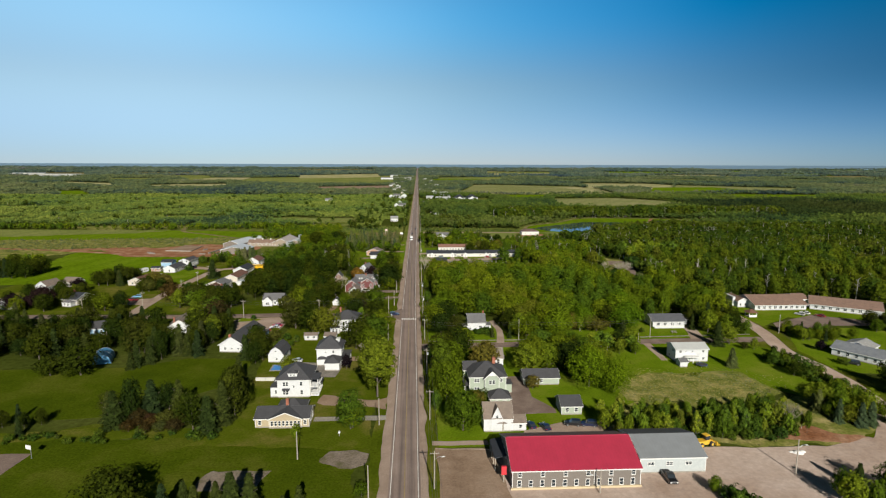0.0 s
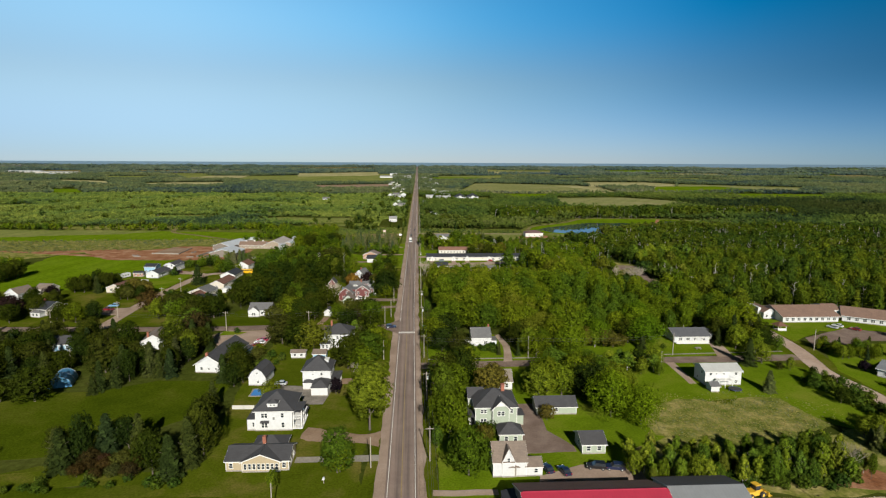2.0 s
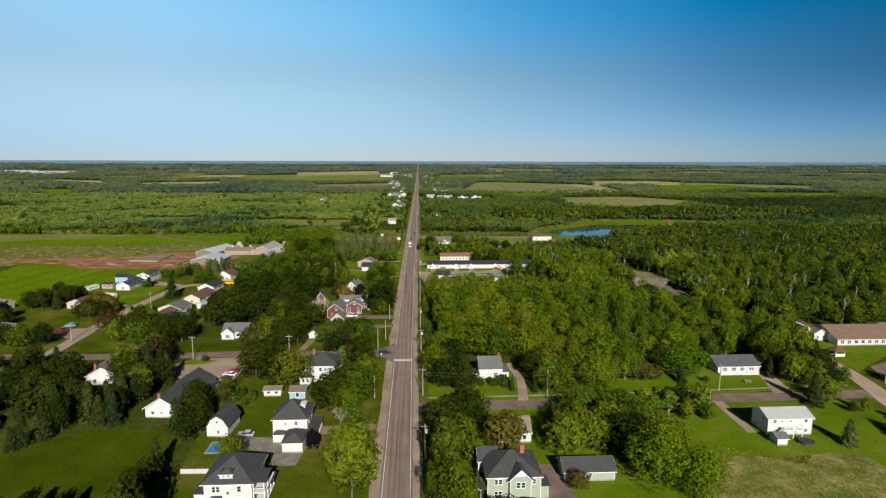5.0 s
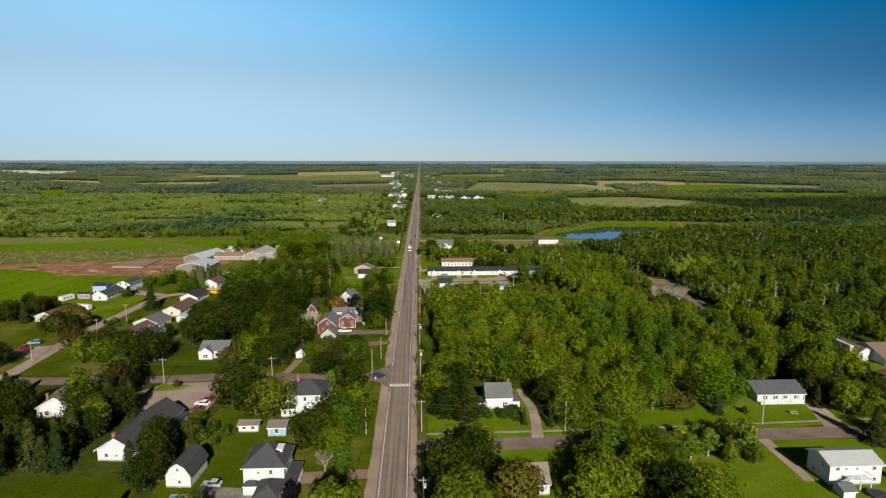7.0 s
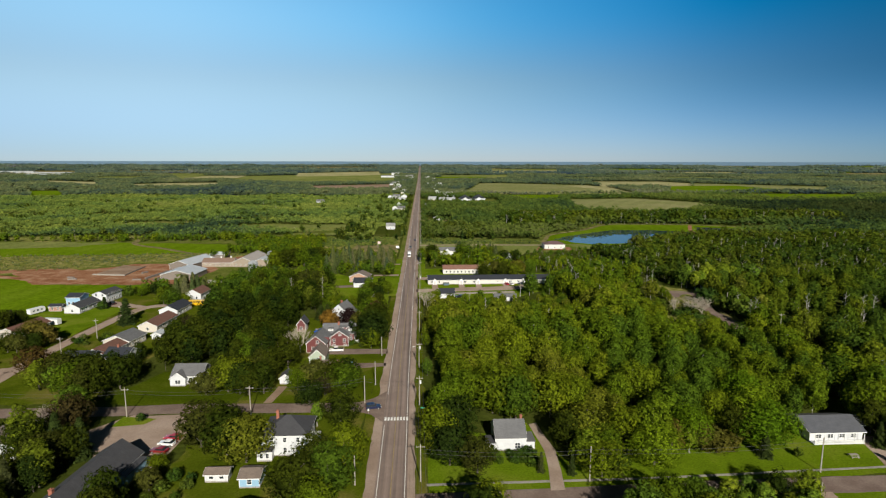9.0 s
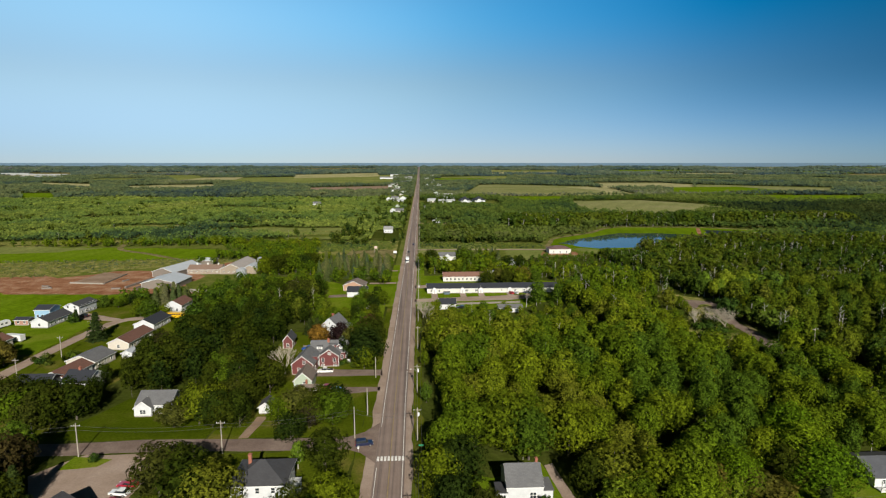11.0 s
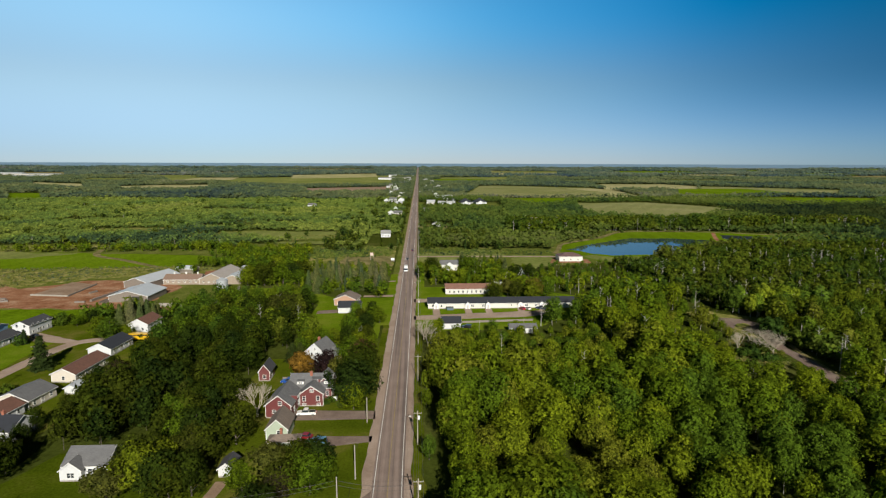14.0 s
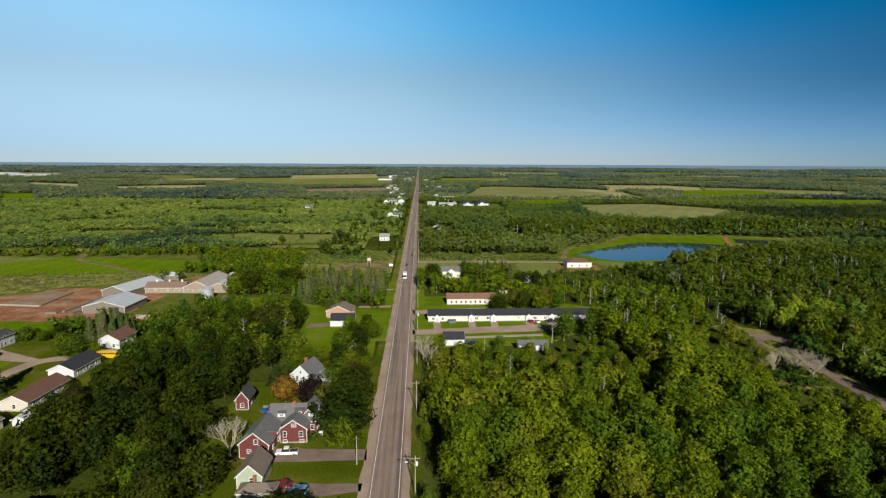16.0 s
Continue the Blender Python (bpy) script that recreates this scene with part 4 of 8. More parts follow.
def spruce_crown(h, r, base, leaves, size):
    """A pointed crown of drooping tiers, with uneven boughs."""
    t = NR.uniform(0, 1, leaves) ** 1.35
    tier = np.floor(t * 13) / 13 + 0.035 * NR.uniform(0, 1, leaves)
    z = base + (h - base) * np.minimum(tier, 0.995)
    a = NR.uniform(0, 2 * np.pi, leaves)
    bough = 0.86 + 0.22 * np.sin(a * 5 + np.floor(t * 13) * 1.9)
    k = r * (1 - tier) ** 0.85 * NR.uniform(0.5, 1.08, leaves) * bough + 0.12
    p = np.stack([np.cos(a) * k, np.sin(a) * k, z - 0.12 * k], 1)
    n = np.stack([np.cos(a) * 0.75, np.sin(a) * 0.75, np.full(leaves, 0.8)], 1) + 0.45 * unit(leaves)
    n /= np.linalg.norm(n, axis=1)[:, None]
    ang = np.linspace(0, 2 * np.pi, 8)[:-1]
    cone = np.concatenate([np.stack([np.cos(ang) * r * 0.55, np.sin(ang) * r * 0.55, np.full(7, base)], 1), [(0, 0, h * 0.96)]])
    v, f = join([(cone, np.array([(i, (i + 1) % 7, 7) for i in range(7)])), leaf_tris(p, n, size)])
    # shade near the trunk painted in: cone and inner leaves dark, bough tips pale
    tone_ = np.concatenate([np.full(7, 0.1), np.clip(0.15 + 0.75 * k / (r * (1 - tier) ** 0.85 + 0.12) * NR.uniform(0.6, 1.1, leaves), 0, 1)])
    return v, f, tone_


def np_mesh(name, v, f, materials, index=None, tint=None, value=None):
    me = bpy.data.meshes.new(name)
    me.vertices.add(len(v))
    me.vertices.foreach_set("co", np.ascontiguousarray(v, np.float32).ravel())
    me.loops.add(len(f) * 3)
    me.loops.foreach_set("vertex_index", np.ascontiguousarray(f, np.int32).ravel())
    me.polygons.add(len(f))
    me.polygons.foreach_set("loop_start", np.arange(0, len(f) * 3, 3, dtype=np.int32))
    for m in materials:
        me.materials.append(m)
    if index is not None:
        me.polygons.foreach_set("material_index", index.astype(np.int32))
    if tint is not None:
        me.attributes.new("tint", "FLOAT", "FACE").data.foreach_set("value", tint.astype(np.float32))
    me.attributes.new("value", "FLOAT", "FACE").data.foreach_set("value", (NR.uniform(0.2, 1, len(f)) if value is None else value).astype(np.float32))
    me.update(calc_edges=True)
    return me


def trunk_mesh(h, r, base, bark, limbs=6, spread=0.5):
    mb = MB()
    mb.tube((0, 0, -0.15), (0, 0, base), r, r * 0.75, 7).tube((0, 0, base), (0.1, 0.05, h * 0.8), r * 0.75, r * 0.2, 6)
    for i in range(limbs):
        a = 2.4 * i
        z = base + (h * 0.62 - base) * i / limbs
        mb.tube((0, 0, z), (math.cos(a) * h * 0.2 * spread * 2, math.sin(a) * h * 0.2 * spread * 2, z + h * 0.18), r * 0.35, r * 0.1, 5)
    return mb.mesh("trunk", bark)


KINDS = {}


def species(key, label, category, h, r, base, colour, shape="broad", lobes=16, leaves=1450, size=0.46, bark=None, spread=0.26):
    """Registers a kind of tree: its trunk and crown meshes, built once."""
    if shape == "broad":
        v, f, tone_ = broad_crown(h, r, base, lobes, leaves, size)
    else:
        v, f, tone_ = spruce_crown(h, r, base, leaves, size)
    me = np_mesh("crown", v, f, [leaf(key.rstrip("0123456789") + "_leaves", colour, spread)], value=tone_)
    nm = {"bush": "bush", "rust": "autumn_tree", "russet": "red_maple_tree", "orange": "autumn_tree", "purple": "purple_tree"}.get(key.rstrip("0123456789"), key.rstrip("0123456789") + "_tree")
    KINDS[key] = (trunk_mesh(h, 0.021 * h * (0.7 if shape == "spruce" else 0.55 if key.startswith("poplar") else 1), base + 0.4, bark or BARK), me, label, category, nm)


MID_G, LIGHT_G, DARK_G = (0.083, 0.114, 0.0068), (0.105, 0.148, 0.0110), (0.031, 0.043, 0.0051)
for i in range(5):
    species(f"maple{i}", "broad green maple with a dense uneven crown", "tree", 10, 3.5 + 0.2 * i, 0.7, MID_G, lobes=15 + i)
for i in range(3):
    species(f"ash{i}", "light green ash with loose foliage", "tree", 10, 3.2, 0.8, LIGHT_G, lobes=19, size=0.44)
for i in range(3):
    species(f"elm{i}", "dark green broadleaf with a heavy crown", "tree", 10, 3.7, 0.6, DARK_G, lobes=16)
for i in range(3):
    species(f"spruce{i}", "dark pointed spruce with drooping boughs", "tree", 10, 2.6, 0.5, (0.036, 0.049, 0.0119), "spruce", leaves=700, size=0.75)
for i in range(2):
    species(f"oak{i}", "large spreading green tree with a deep crown", "tree", 14, 5.8, 0.3, (0.093, 0.150, 0.0068), lobes=34, leaves=4200, size=0.42)
for i in range(2):
    species(f"pine{i}", "grey-green pine with a full pointed crown", "tree", 10, 2.5, 0.4, (0.085, 0.104, 0.034), "spruce", leaves=1500, size=0.7)
species("poplar0", "tall narrow poplar with pale green leaves", "tree", 14, 3.0, 2.4, (0.085, 0.117, 0.0102), lobes=28, leaves=2600, size=0.46)
species("poplar1", "tall narrow poplar with pale green leaves", "tree", 14, 2.7, 1.2, (0.078, 0.105, 0.0136), lobes=22, leaves=1800, size=0.46)
species("birch0", "slim birch with a pale trunk", "tree", 9, 2.1, 1.4, (0.138, 0.187, 0.0153), lobes=10, leaves=800, size=0.5, bark=PALE_BARK)
species("birch1", "slim birch with a pale trunk", "tree", 9, 1.9, 1.0, (0.128, 0.177, 0.0136), lobes=9, leaves=800, size=0.5, bark=PALE_BARK)
species("rust0", "small broadleaf tree turning rusty brown", "tree", 8, 3.4, 1.2, (0.082, 0.078, 0.014), lobes=12, size=0.5)
species("russet0", "dark red-brown maple in full leaf", "tree", 9, 4.2, 1.5, (0.054, 0.037, 0.0119), lobes=14)
species("orange0", "small tree turning orange", "tree", 7, 3.2, 1.0, (0.125, 0.078, 0.0130), lobes=11, size=0.5)
species("purple0", "ornamental tree with dark purple leaves", "tree", 8, 3.2, 1.2, (0.0179, 0.0110, 0.0119), lobes=12)
species("bush0", "rounded bush with green leaves", "bush", 2.6, 1.6, 0.15, (0.058, 0.092, 0.0110), lobes=7, leaves=380, size=0.38)
species("bush1", "low yellow-green scrub bush", "bush", 2.2, 1.9, 0.1, (0.102, 0.116, 0.027), lobes=7, leaves=380, size=0.36)
species("bush2", "dark green low garden shrub", "bush", 2.4, 1.8, 0.1, (0.031, 0.049, 0.0093), lobes=7, leaves=380, size=0.36)

FIRST = {}


def tree(kind, x, y, h, wide=1.0, group=""):
    """Stands a tree of a kind at a place, h metres high."""
    tr, cr, label, category, nm = KINDS[kind]
    h *= 1.25 if category == "tree" else 1.1
    s = h / max(v.co.z for v in cr.vertices) if kind not in FIRST else h / FIRST[kind][1]
    m = pose(x, y, 0, 0, 0, (x * 37 + y * 91) % 360) @ Matrix.Diagonal((s * wide, s * wide, s, 1))
    if kind not in FIRST:
        ob = root(nm, Matrix.Identity(4), label, category, group)
        hang(new("trunk", tr), ob)
        hang(new("crown", cr), ob)
        FIRST[kind] = (ob, max(v.co.z for v in cr.vertices))
        ob.matrix_basis = m
        return ob
    base = FIRST[kind][0]
    keep = base.matrix_basis.copy()
    base.matrix_basis = Matrix.Identity(4)
    ob = copy_thing(base, m)
    base.matrix_basis = keep
    return ob


def grove(kinds, x0, y0, x1, y1, count, h0, h1, wide=(0.85, 1.25), gap=3.0, seed=1):
    """A loose group of trees inside a rectangle."""
    rng = random.Random(seed)
    put = []
    for _ in range(count * 30):
        if len(put) >= count:
            break
        x, y = rng.uniform(x0, x1), rng.uniform(y0, y1)
        if all(math.hypot(x - a, y - b) > gap for a, b in put) and all(math.hypot(x - a, y - b) > r for a, b, r in OPEN):
            put.append((x, y))
            tree(rng.choice(kinds), x, y, rng.uniform(h0, h1), rng.uniform(*wide))


OPEN = [(-100, 239, 9), (-96, 231, 6), (-114.5, 212.5, 7.5), (-111.0, 204.0, 7.0), (-101, 246, 7), (-90.5, 238, 6), (-209, 326, 9), (-176, 292, 8), (-162, 344, 8)]     # gaps between the trees

MAPLES = [f"maple{i}" for i in range(5)]
ASHES = [f"ash{i}" for i in range(3)]
ELMS = [f"elm{i}" for i in range(3)]
SPRUCES = [f"spruce{i}" for i in range(3)]
BIRCHES = ["birch0", "birch1"]
BUSHES = ["bush0", "bush1", "bush2"]

# ---------------------------------------------------------------- buildings
WIN = {}


def lattice(xs, zs, y0, y1):
    """A window frame in one piece: bars at every second gap of xs and zs, open panes between."""
    mb = MB()
    nx, nz = len(xs), len(zs)
    vs = [(x, y, z) for y in (y0, y1) for z in zs for x in xs]

    def solid(i, k):
        return 0 <= i < nx - 1 and 0 <= k < nz - 1 and (i % 2 == 0 or k % 2 == 0)

    def at(i, k, s):
        return s * nx * nz + k * nx + i
    fs = []
    for i in range(nx - 1):
        for k in range(nz - 1):
            if solid(i, k):
                fs.append((at(i, k, 0), at(i + 1, k, 0), at(i + 1, k + 1, 0), at(i, k + 1, 0)))
                fs.append((at(i, k, 1), at(i, k + 1, 1), at(i + 1, k + 1, 1), at(i + 1, k, 1)))
                for di, dk, a, b in ((-1, 0, (i, k), (i, k + 1)), (1, 0, (i + 1, k + 1), (i + 1, k)), (0, -1, (i + 1, k), (i, k)), (0, 1, (i, k + 1), (i + 1, k + 1))):
                    if not solid(i + di, k + dk):
                        fs.append((at(*a, 0), at(*b, 0), at(*b, 1), at(*a, 1)))
    mb.add(vs, fs)
    return mb


def window(parent, place, w, h, bars=1):
    """A framed window: frame, pane and sill."""
    key = (round(w, 2), round(h, 2), bars)
    if key not in WIN:
        t = 0.1
        cuts = [-w / 2 - t, -w / 2]
        for i in range(1, bars):
            x = -w / 2 + w * i / bars
            cuts += [x - 0.05, x + 0.05]
        fr = lattice(cuts + [w / 2, w / 2 + t], [-t, 0, h * 0.5 - 0.03, h * 0.5 + 0.03, h, h + t], -0.09, 0)
        WIN[key] = (fr.mesh("window", TRIM), MB().box(-w / 2, -0.03, 0, w / 2, 0, h).mesh("pane", GLASS), MB().box(-w / 2 - 0.14, -0.14, -0.14, w / 2 + 0.14, 0, -0.1).mesh("sill", TRIM))
    ob = hang(new("window", WIN[key][0]), parent)
    ob.matrix_basis = place
    hang(new("pane", WIN[key][1]), ob)
    hang(new("sill", WIN[key][2]), ob)
    return ob


def face_at(face, u, z, ox, oy, w, d):
    return {"f": pose(ox + u, oy - d / 2, z), "b": pose(ox - u, oy + d / 2, z, 0, 0, 180),
            "l": pose(ox - w / 2, oy - u, z, 0, 0, -90), "r": pose(ox + w / 2, oy + u, z, 0, 0, 90)}[face]


def door(parent, place, w=1.0, h=2.05, material=None, label=""):
    ob = MB().box(-w / 2 - 0.1, -0.08, 0, -w / 2, 0, h + 0.1).box(w / 2, -0.08, 0, w / 2 + 0.1, 0, h + 0.1).box(-w / 2, -0.08, h, w / 2, 0, h + 0.1).make("door", TRIM, parent, label)
    ob.matrix_basis = place
    lf = MB().box(-w / 2, -0.05, 0.02, w / 2, 0, h)
    for i in range(max(1, round(h / 0.55))):
        z = 0.12 + i * (h - 0.1) / max(1, round(h / 0.55))
        lf.box(-w / 2 + 0.1, -0.07, z, w / 2 - 0.1, -0.05, z + 0.38)
    lf.make("door_leaf", material or DOOR_P, ob)
    return ob


def block(parent, ox, oy, w, d, h, roof, up, wall, cover, over=0.4, z0=0.0, base=0.35, wins=None, back_cover=None, flat_trim=True):
    """One body of a building with its roof. roof: 'x' ridge across, 'y' ridge front to back, 'hip', 'flat', 'gambrel'."""
    x0, x1, y0, y1 = ox - w / 2, ox + w / 2, oy - d / 2, oy + d / 2
    top = z0 + h
    body = MB()
    if roof == "x":
        body.prism([(y0, z0), (y1, z0), (y1, top), (oy, top + up), (y0, top)], x0, x1, "x")
    elif roof == "y":
        body.prism([(x0, z0), (x1, z0), (x1, top), (ox, top + up), (x0, top)], y0, y1, "y")
    elif roof == "gambrel":
        body.prism([(x0, z0), (x1, z0), (x1, top), (ox + w * 0.3, top + up * 0.65), (ox, top + up), (ox - w * 0.3, top + up * 0.65), (x0, top)], y0, y1, "y")
    else:
        body.box(x0, y0, z0, x1, y1, top)
    body.make("wall", wall, parent)
    if base and z0 == 0:
        MB().box(x0 - 0.06, y0 - 0.06, -0.1, x1 + 0.06, y1 + 0.06, base).make("foundation", CONCRETE, parent, "grey concrete foundation")
    t = 0.16

    def slab(p, q, a, b, axis, material, name="roof"):
        """A sloped roof slab between two outline points, from a to b."""
        dx, dz = q[0] - p[0], q[1] - p[1]
        k = t / math.hypot(dx, dz)
        nx, nz = -dz * k, dx * k
        if nz < 0:
            nx, nz = -nx, -nz
        return MB().prism([p, q, (q[0] + nx, q[1] + nz), (p[0] + nx, p[1] + nz)], a, b, axis).make(name, material, parent)

    if roof in ("x", "y"):
        half = d / 2 if roof == "x" else w / 2
        mid = oy if roof == "x" else ox
        s = up / half
        e = over
        a, b = (x0 - over, x1 + over) if roof == "x" else (y0 - over, y1 + over)
        g = 0.012
        slab((mid - half - e, top - s * e + g), (mid + 0.002, top + up + g), a, b, roof, cover)
        slab((mid + 0.002, top + up + g), (mid + half + e, top - s * e + g), a, b, roof, back_cover or cover)
        if flat_trim:
            for sgn in (-1, 1):
                c = mid + sgn * (half + e)
                lo, hi = top - s * e - 0.14, top - s * e + 0.10
                (MB().box(a, c - 0.03, lo, b, c + 0.03, hi) if roof == "x" else MB().box(c - 0.03, a, lo, c + 0.03, b, hi)).make("fascia", TRIM, parent, "white painted fascia")
            for c in (a - 0.02, b - 0.02):
                MB().prism([(mid - half - e, top - s * e - 0.08), (mid, top + up - 0.08), (mid + half + e, top - s * e - 0.08), (mid + half + e, top - s * e + 0.17), (mid, top + up + 0.17), (mid - half - e, top - s * e + 0.17)], c, c + 0.04, roof).make("bargeboard", TRIM, parent, "white painted gable board")
    elif roof == "hip":
        r = min(w, d) / 2
        X0, X1, Y0, Y1 = x0 - over, x1 + over, y0 - over, y1 + over
        ez = top - 0.1
        if w >= d:
            ra, rb = (ox - (w - d) / 2 - 0.02, oy, top + up), (ox + (w - d) / 2 + 0.02, oy, top + up)
        else:
            ra, rb = (ox, oy - (d - w) / 2 - 0.02, top + up), (ox, oy + (d - w) / 2 + 0.02, top + up)
        vs = [(X0, Y0, ez), (X1, Y0, ez), (X1, Y1, ez), (X0, Y1, ez), ra, rb]
        fs = [(0, 1, 5, 4), (1, 2, 5), (2, 3, 4, 5), (3, 0, 4)] if w >= d else [(0, 1, 4), (1, 2, 5, 4), (2, 3, 5), (3, 0, 4, 5)]
        MB().add(vs, fs + [(3, 2, 1, 0)]).make("roof", cover, parent)
        if flat_trim:
            MB().box(X0 - 0.02, Y0 - 0.02, ez - 0.2, X1 + 0.02, Y1 + 0.02, ez - 0.02).make("fascia", TRIM, parent, "white painted eaves board")
    elif roof == "gambrel":
        pts = [(x0 - over, top - 0.25), (ox - w * 0.3, top + up * 0.65), (ox, top + up), (ox + w * 0.3, top + up * 0.65), (x1 + over, top - 0.25)]
        for p, q in zip(pts, pts[1:]):
            slab((p[0], p[1] + 0.012), (q[0], q[1] + 0.012), y0 - over, y1 + over, "y", cover)
    else:
        MB().box(x0 - over, y0 - over, top, x1 + over, y1 + over, top + 0.18).make("roof", cover, parent)
    if roof != "flat":
        for cx in (x0, x1):
            MB().box(cx - 0.07, y0 - 0.035, z0 + base, cx + 0.07, y0 + 0.05, top).make("corner_board", TRIM, parent)
    for face, items in (wins or {}).items():
        for it in items:
            u, z, ww, wh, *bars = it
            window(parent, face_at(face, u, z0 + z, ox, oy, w, d), ww, wh, bars[0] if bars else 1)


def chimney(parent, x, y, z0, z1, s=0.7):
    mb = MB().box(x - s / 2, y - s / 2, z0, x + s / 2, y + s / 2, z1).box(x - s / 2 - 0.07, y - s / 2 - 0.07, z1, x + s / 2 + 0.07, y + s / 2 + 0.07, z1 + 0.16)
    mb.tube((x, y, z1 + 0.16), (x, y, z1 + 0.45), 0.14, 0.12, 8)
    return mb.make("chimney", BRICK, parent, "red brick chimney")


def row(n, w, z, ww, wh, bars=1):
    return [((i + 0.5) * w / n - w / 2, z, ww, wh, bars) for i in range(n)]


def building(label, x, y, rz=0, name="house", category="house", group=""):
    return root(name, pose(x, y, 0, 0, 0, rz), label, category, group)


def simple(label, x, y, w, d, h, roof, up, wall, cover, rz=0, name="house", category="house", front=3, side=2, stories=1, group="", brick=None, has_door=True):
    """A plain house: one body, windows on its seen faces, a door, maybe a chimney."""
    b = building(label, x, y, rz, name, category, group)
    wins = {"f": [], "l": [], "r": []}
    for s in range(stories):
        z = 0.95 + s * 2.7
        if front:
            wins["f"] += row(front, w * 0.92, z, 0.95, 1.2)
        if side:
            wins["l"] += row(side, d * 0.9, z, 0.9, 1.15)
            wins["r"] += row(side, d * 0.9, z, 0.9, 1.15)
    block(b, 0, 0, w, d, h, roof, up, wall, cover, wins=wins)
    if has_door:
        door(b, face_at("r", -d * 0.02, 0.3, 0, 0, w, d))
    if brick:
        chimney(b, brick[0], brick[1], h, h + up + 0.9)
    return b


# the red-roofed hall and its grey annex
b = building("long grey hall with a bright red metal roof", 39.6, 129.2, 0, "hall", "building")
block(b, 0, 0, 30, 18, 4.6, "x", 3.5, GREY_SIDE, RED_TIN, 0.35, back_cover=BROWN_SH,
      wins={"f": [(-13.3 + 5.32 * i, 3.05, 0.8, 1.15) for i in range(6)] + [(-13.4 + 2.66 * i, 0.62, 0.8, 1.5) for i in range(11)],
            "l": [(-6 + 3 * i, 2.9, 0.8, 1.1) for i in range(5)]})
MB().box(-15.4, -9.5, 0, 15.2, -9.1, 0.5).make("plinth", plain("tan_plinth", (0.416, 0.336, 0.216), 0.8), b, "tan painted plinth")
MB().prism([(-18.0, 3.2), (-15.03, 3.9), (-15.03, 4.05), (-18.0, 3.35)], -1, 8.6, "y").make("side_porch_roof", BLACK_SH, b, "low dark porch roof")
for py in (-0.8, 2.4, 5.4, 8.4):
    MB().box(-17.9, py - 0.1, 0, -17.7, py + 0.1, 3.25).make("porch_post", POLE_WOOD, b)
MB().box(-16.6, -6.0, 0, -16.4, -5.8, 2.3).make("sign_post", POLE_WOOD, b)
MB().box(-17.1, -6.2, 2.0, -15.9, -5.6, 4.0).make("sign_box", plain("red_sign", (0.5, 0.03, 0.04), 0.5), b, "small red sign box")
MB().box(4.0, -9.16, 1.0, 4.1, -9.03, 4.4).make("downpipe", TRIM, b, "white downpipe")
MB().box(-14.9, -0.12, 8.26, 14.9, 0.12, 8.4).make("ridge_cap", RED_TIN, b, "red ridge cap")
b = building("pale annex with a grey metal roof", 64.8, 132.9, 0, "annex", "building")
block(b, 0, 0, 16.2, 14.8, 4.0, "x", 2.4, siding("pale_sheet_siding", (0.340, 0.367, 0.367), 0.3, True), GREY_TIN, 0.3, back_cover=CHARCOAL,
      wins={"f": [(-5.5, 2.1, 1.5, 0.75, 2), (-0.9, 2.1, 1.5, 0.75, 2), (3.8, 2.1, 1.5, 0.75, 2)]})
MB().box(-9.6, -7.2, 0, -8.2, -5.4, 1.1).make("steps", POLE_WOOD, b, "small wooden steps")

# yellow bungalow
b = building("yellow bungalow with a charcoal shingle roof", -35.2, 158.2)
block(b, 0, 0, 15.0, 8.2, 2.8, "x", 1.7, YELLOW, CHARCOAL, wins={"f": [(-6.3, 0.9, 0.8, 1.2), (6.4, 0.9, 0.8, 1.2)], "r": row(2, 6, 0.9, 0.9, 1.2)})
block(b, 1.0, -2.4, 9.0, 4.6, 2.8, "y", 1.8, YELLOW, CHARCOAL, wins={"f": row(8, 8.6, 0.8, 0.62, 1.35)})
block(b, 1.2, 5.0, 8.0, 7.0, 2.9, "hip", 1.9, YELLOW, CHARCOAL, 0.35)
chimney(b, 0.2, 2.5, 3.8, 5.5, 0.8)

# white foursquare
b = building("large white foursquare house with a dark hipped roof", -36.0, 180.8)
block(b, -0.2, 0, 10.0, 11.4, 6.1, "hip", 3.6, WHITE, CHARCOAL, 0.7,
      wins={"f": [(-3.0, 3.9, 0.7, 1.25), (-2.1, 3.9, 0.7, 1.25), (-0.0, 3.3, 0.6, 0.7), (2.4, 3.9, 0.75, 1.25), (-3.0, 1.0, 0.7, 1.4), (-2.1, 1.0, 0.7, 1.4), (2.5, 1.0, 0.75, 1.4)],
            "r": row(3, 10, 4.0, 0.8, 1.25) + row(3, 10, 1.0, 0.8, 1.4), "l": row(2, 8, 4.0, 0.8, 1.25)})
block(b, -6.4, -0.6, 2.4, 9.5, 3.3, "flat", 0, WHITE, CHARCOAL, 0.15, wins={"f": [(0.5, 1.2, 0.5, 1.2)], "l": row(2, 7, 1.0, 0.8, 1.2)})
MB().box(4.9, -5.4, 0.3, 7.6, 3.0, 0.5).box(4.9, -5.4, 3.15, 7.6, 3.0, 3.3).make("porch_floor", TRIM, b, "white porch floor")
MB().prism([(4.9, 3.5), (8.0, 3.0), (8.0, 3.15), (4.9, 3.75)], -1.5, 3.4, "y").make("porch_roof", CHARCOAL, b, "dark porch roof")
MB().box(4.5, -5.9, 5.95, 7.9, 0.0, 6.1).make("upper_porch_roof", CHARCOAL, b, "dark porch roof")
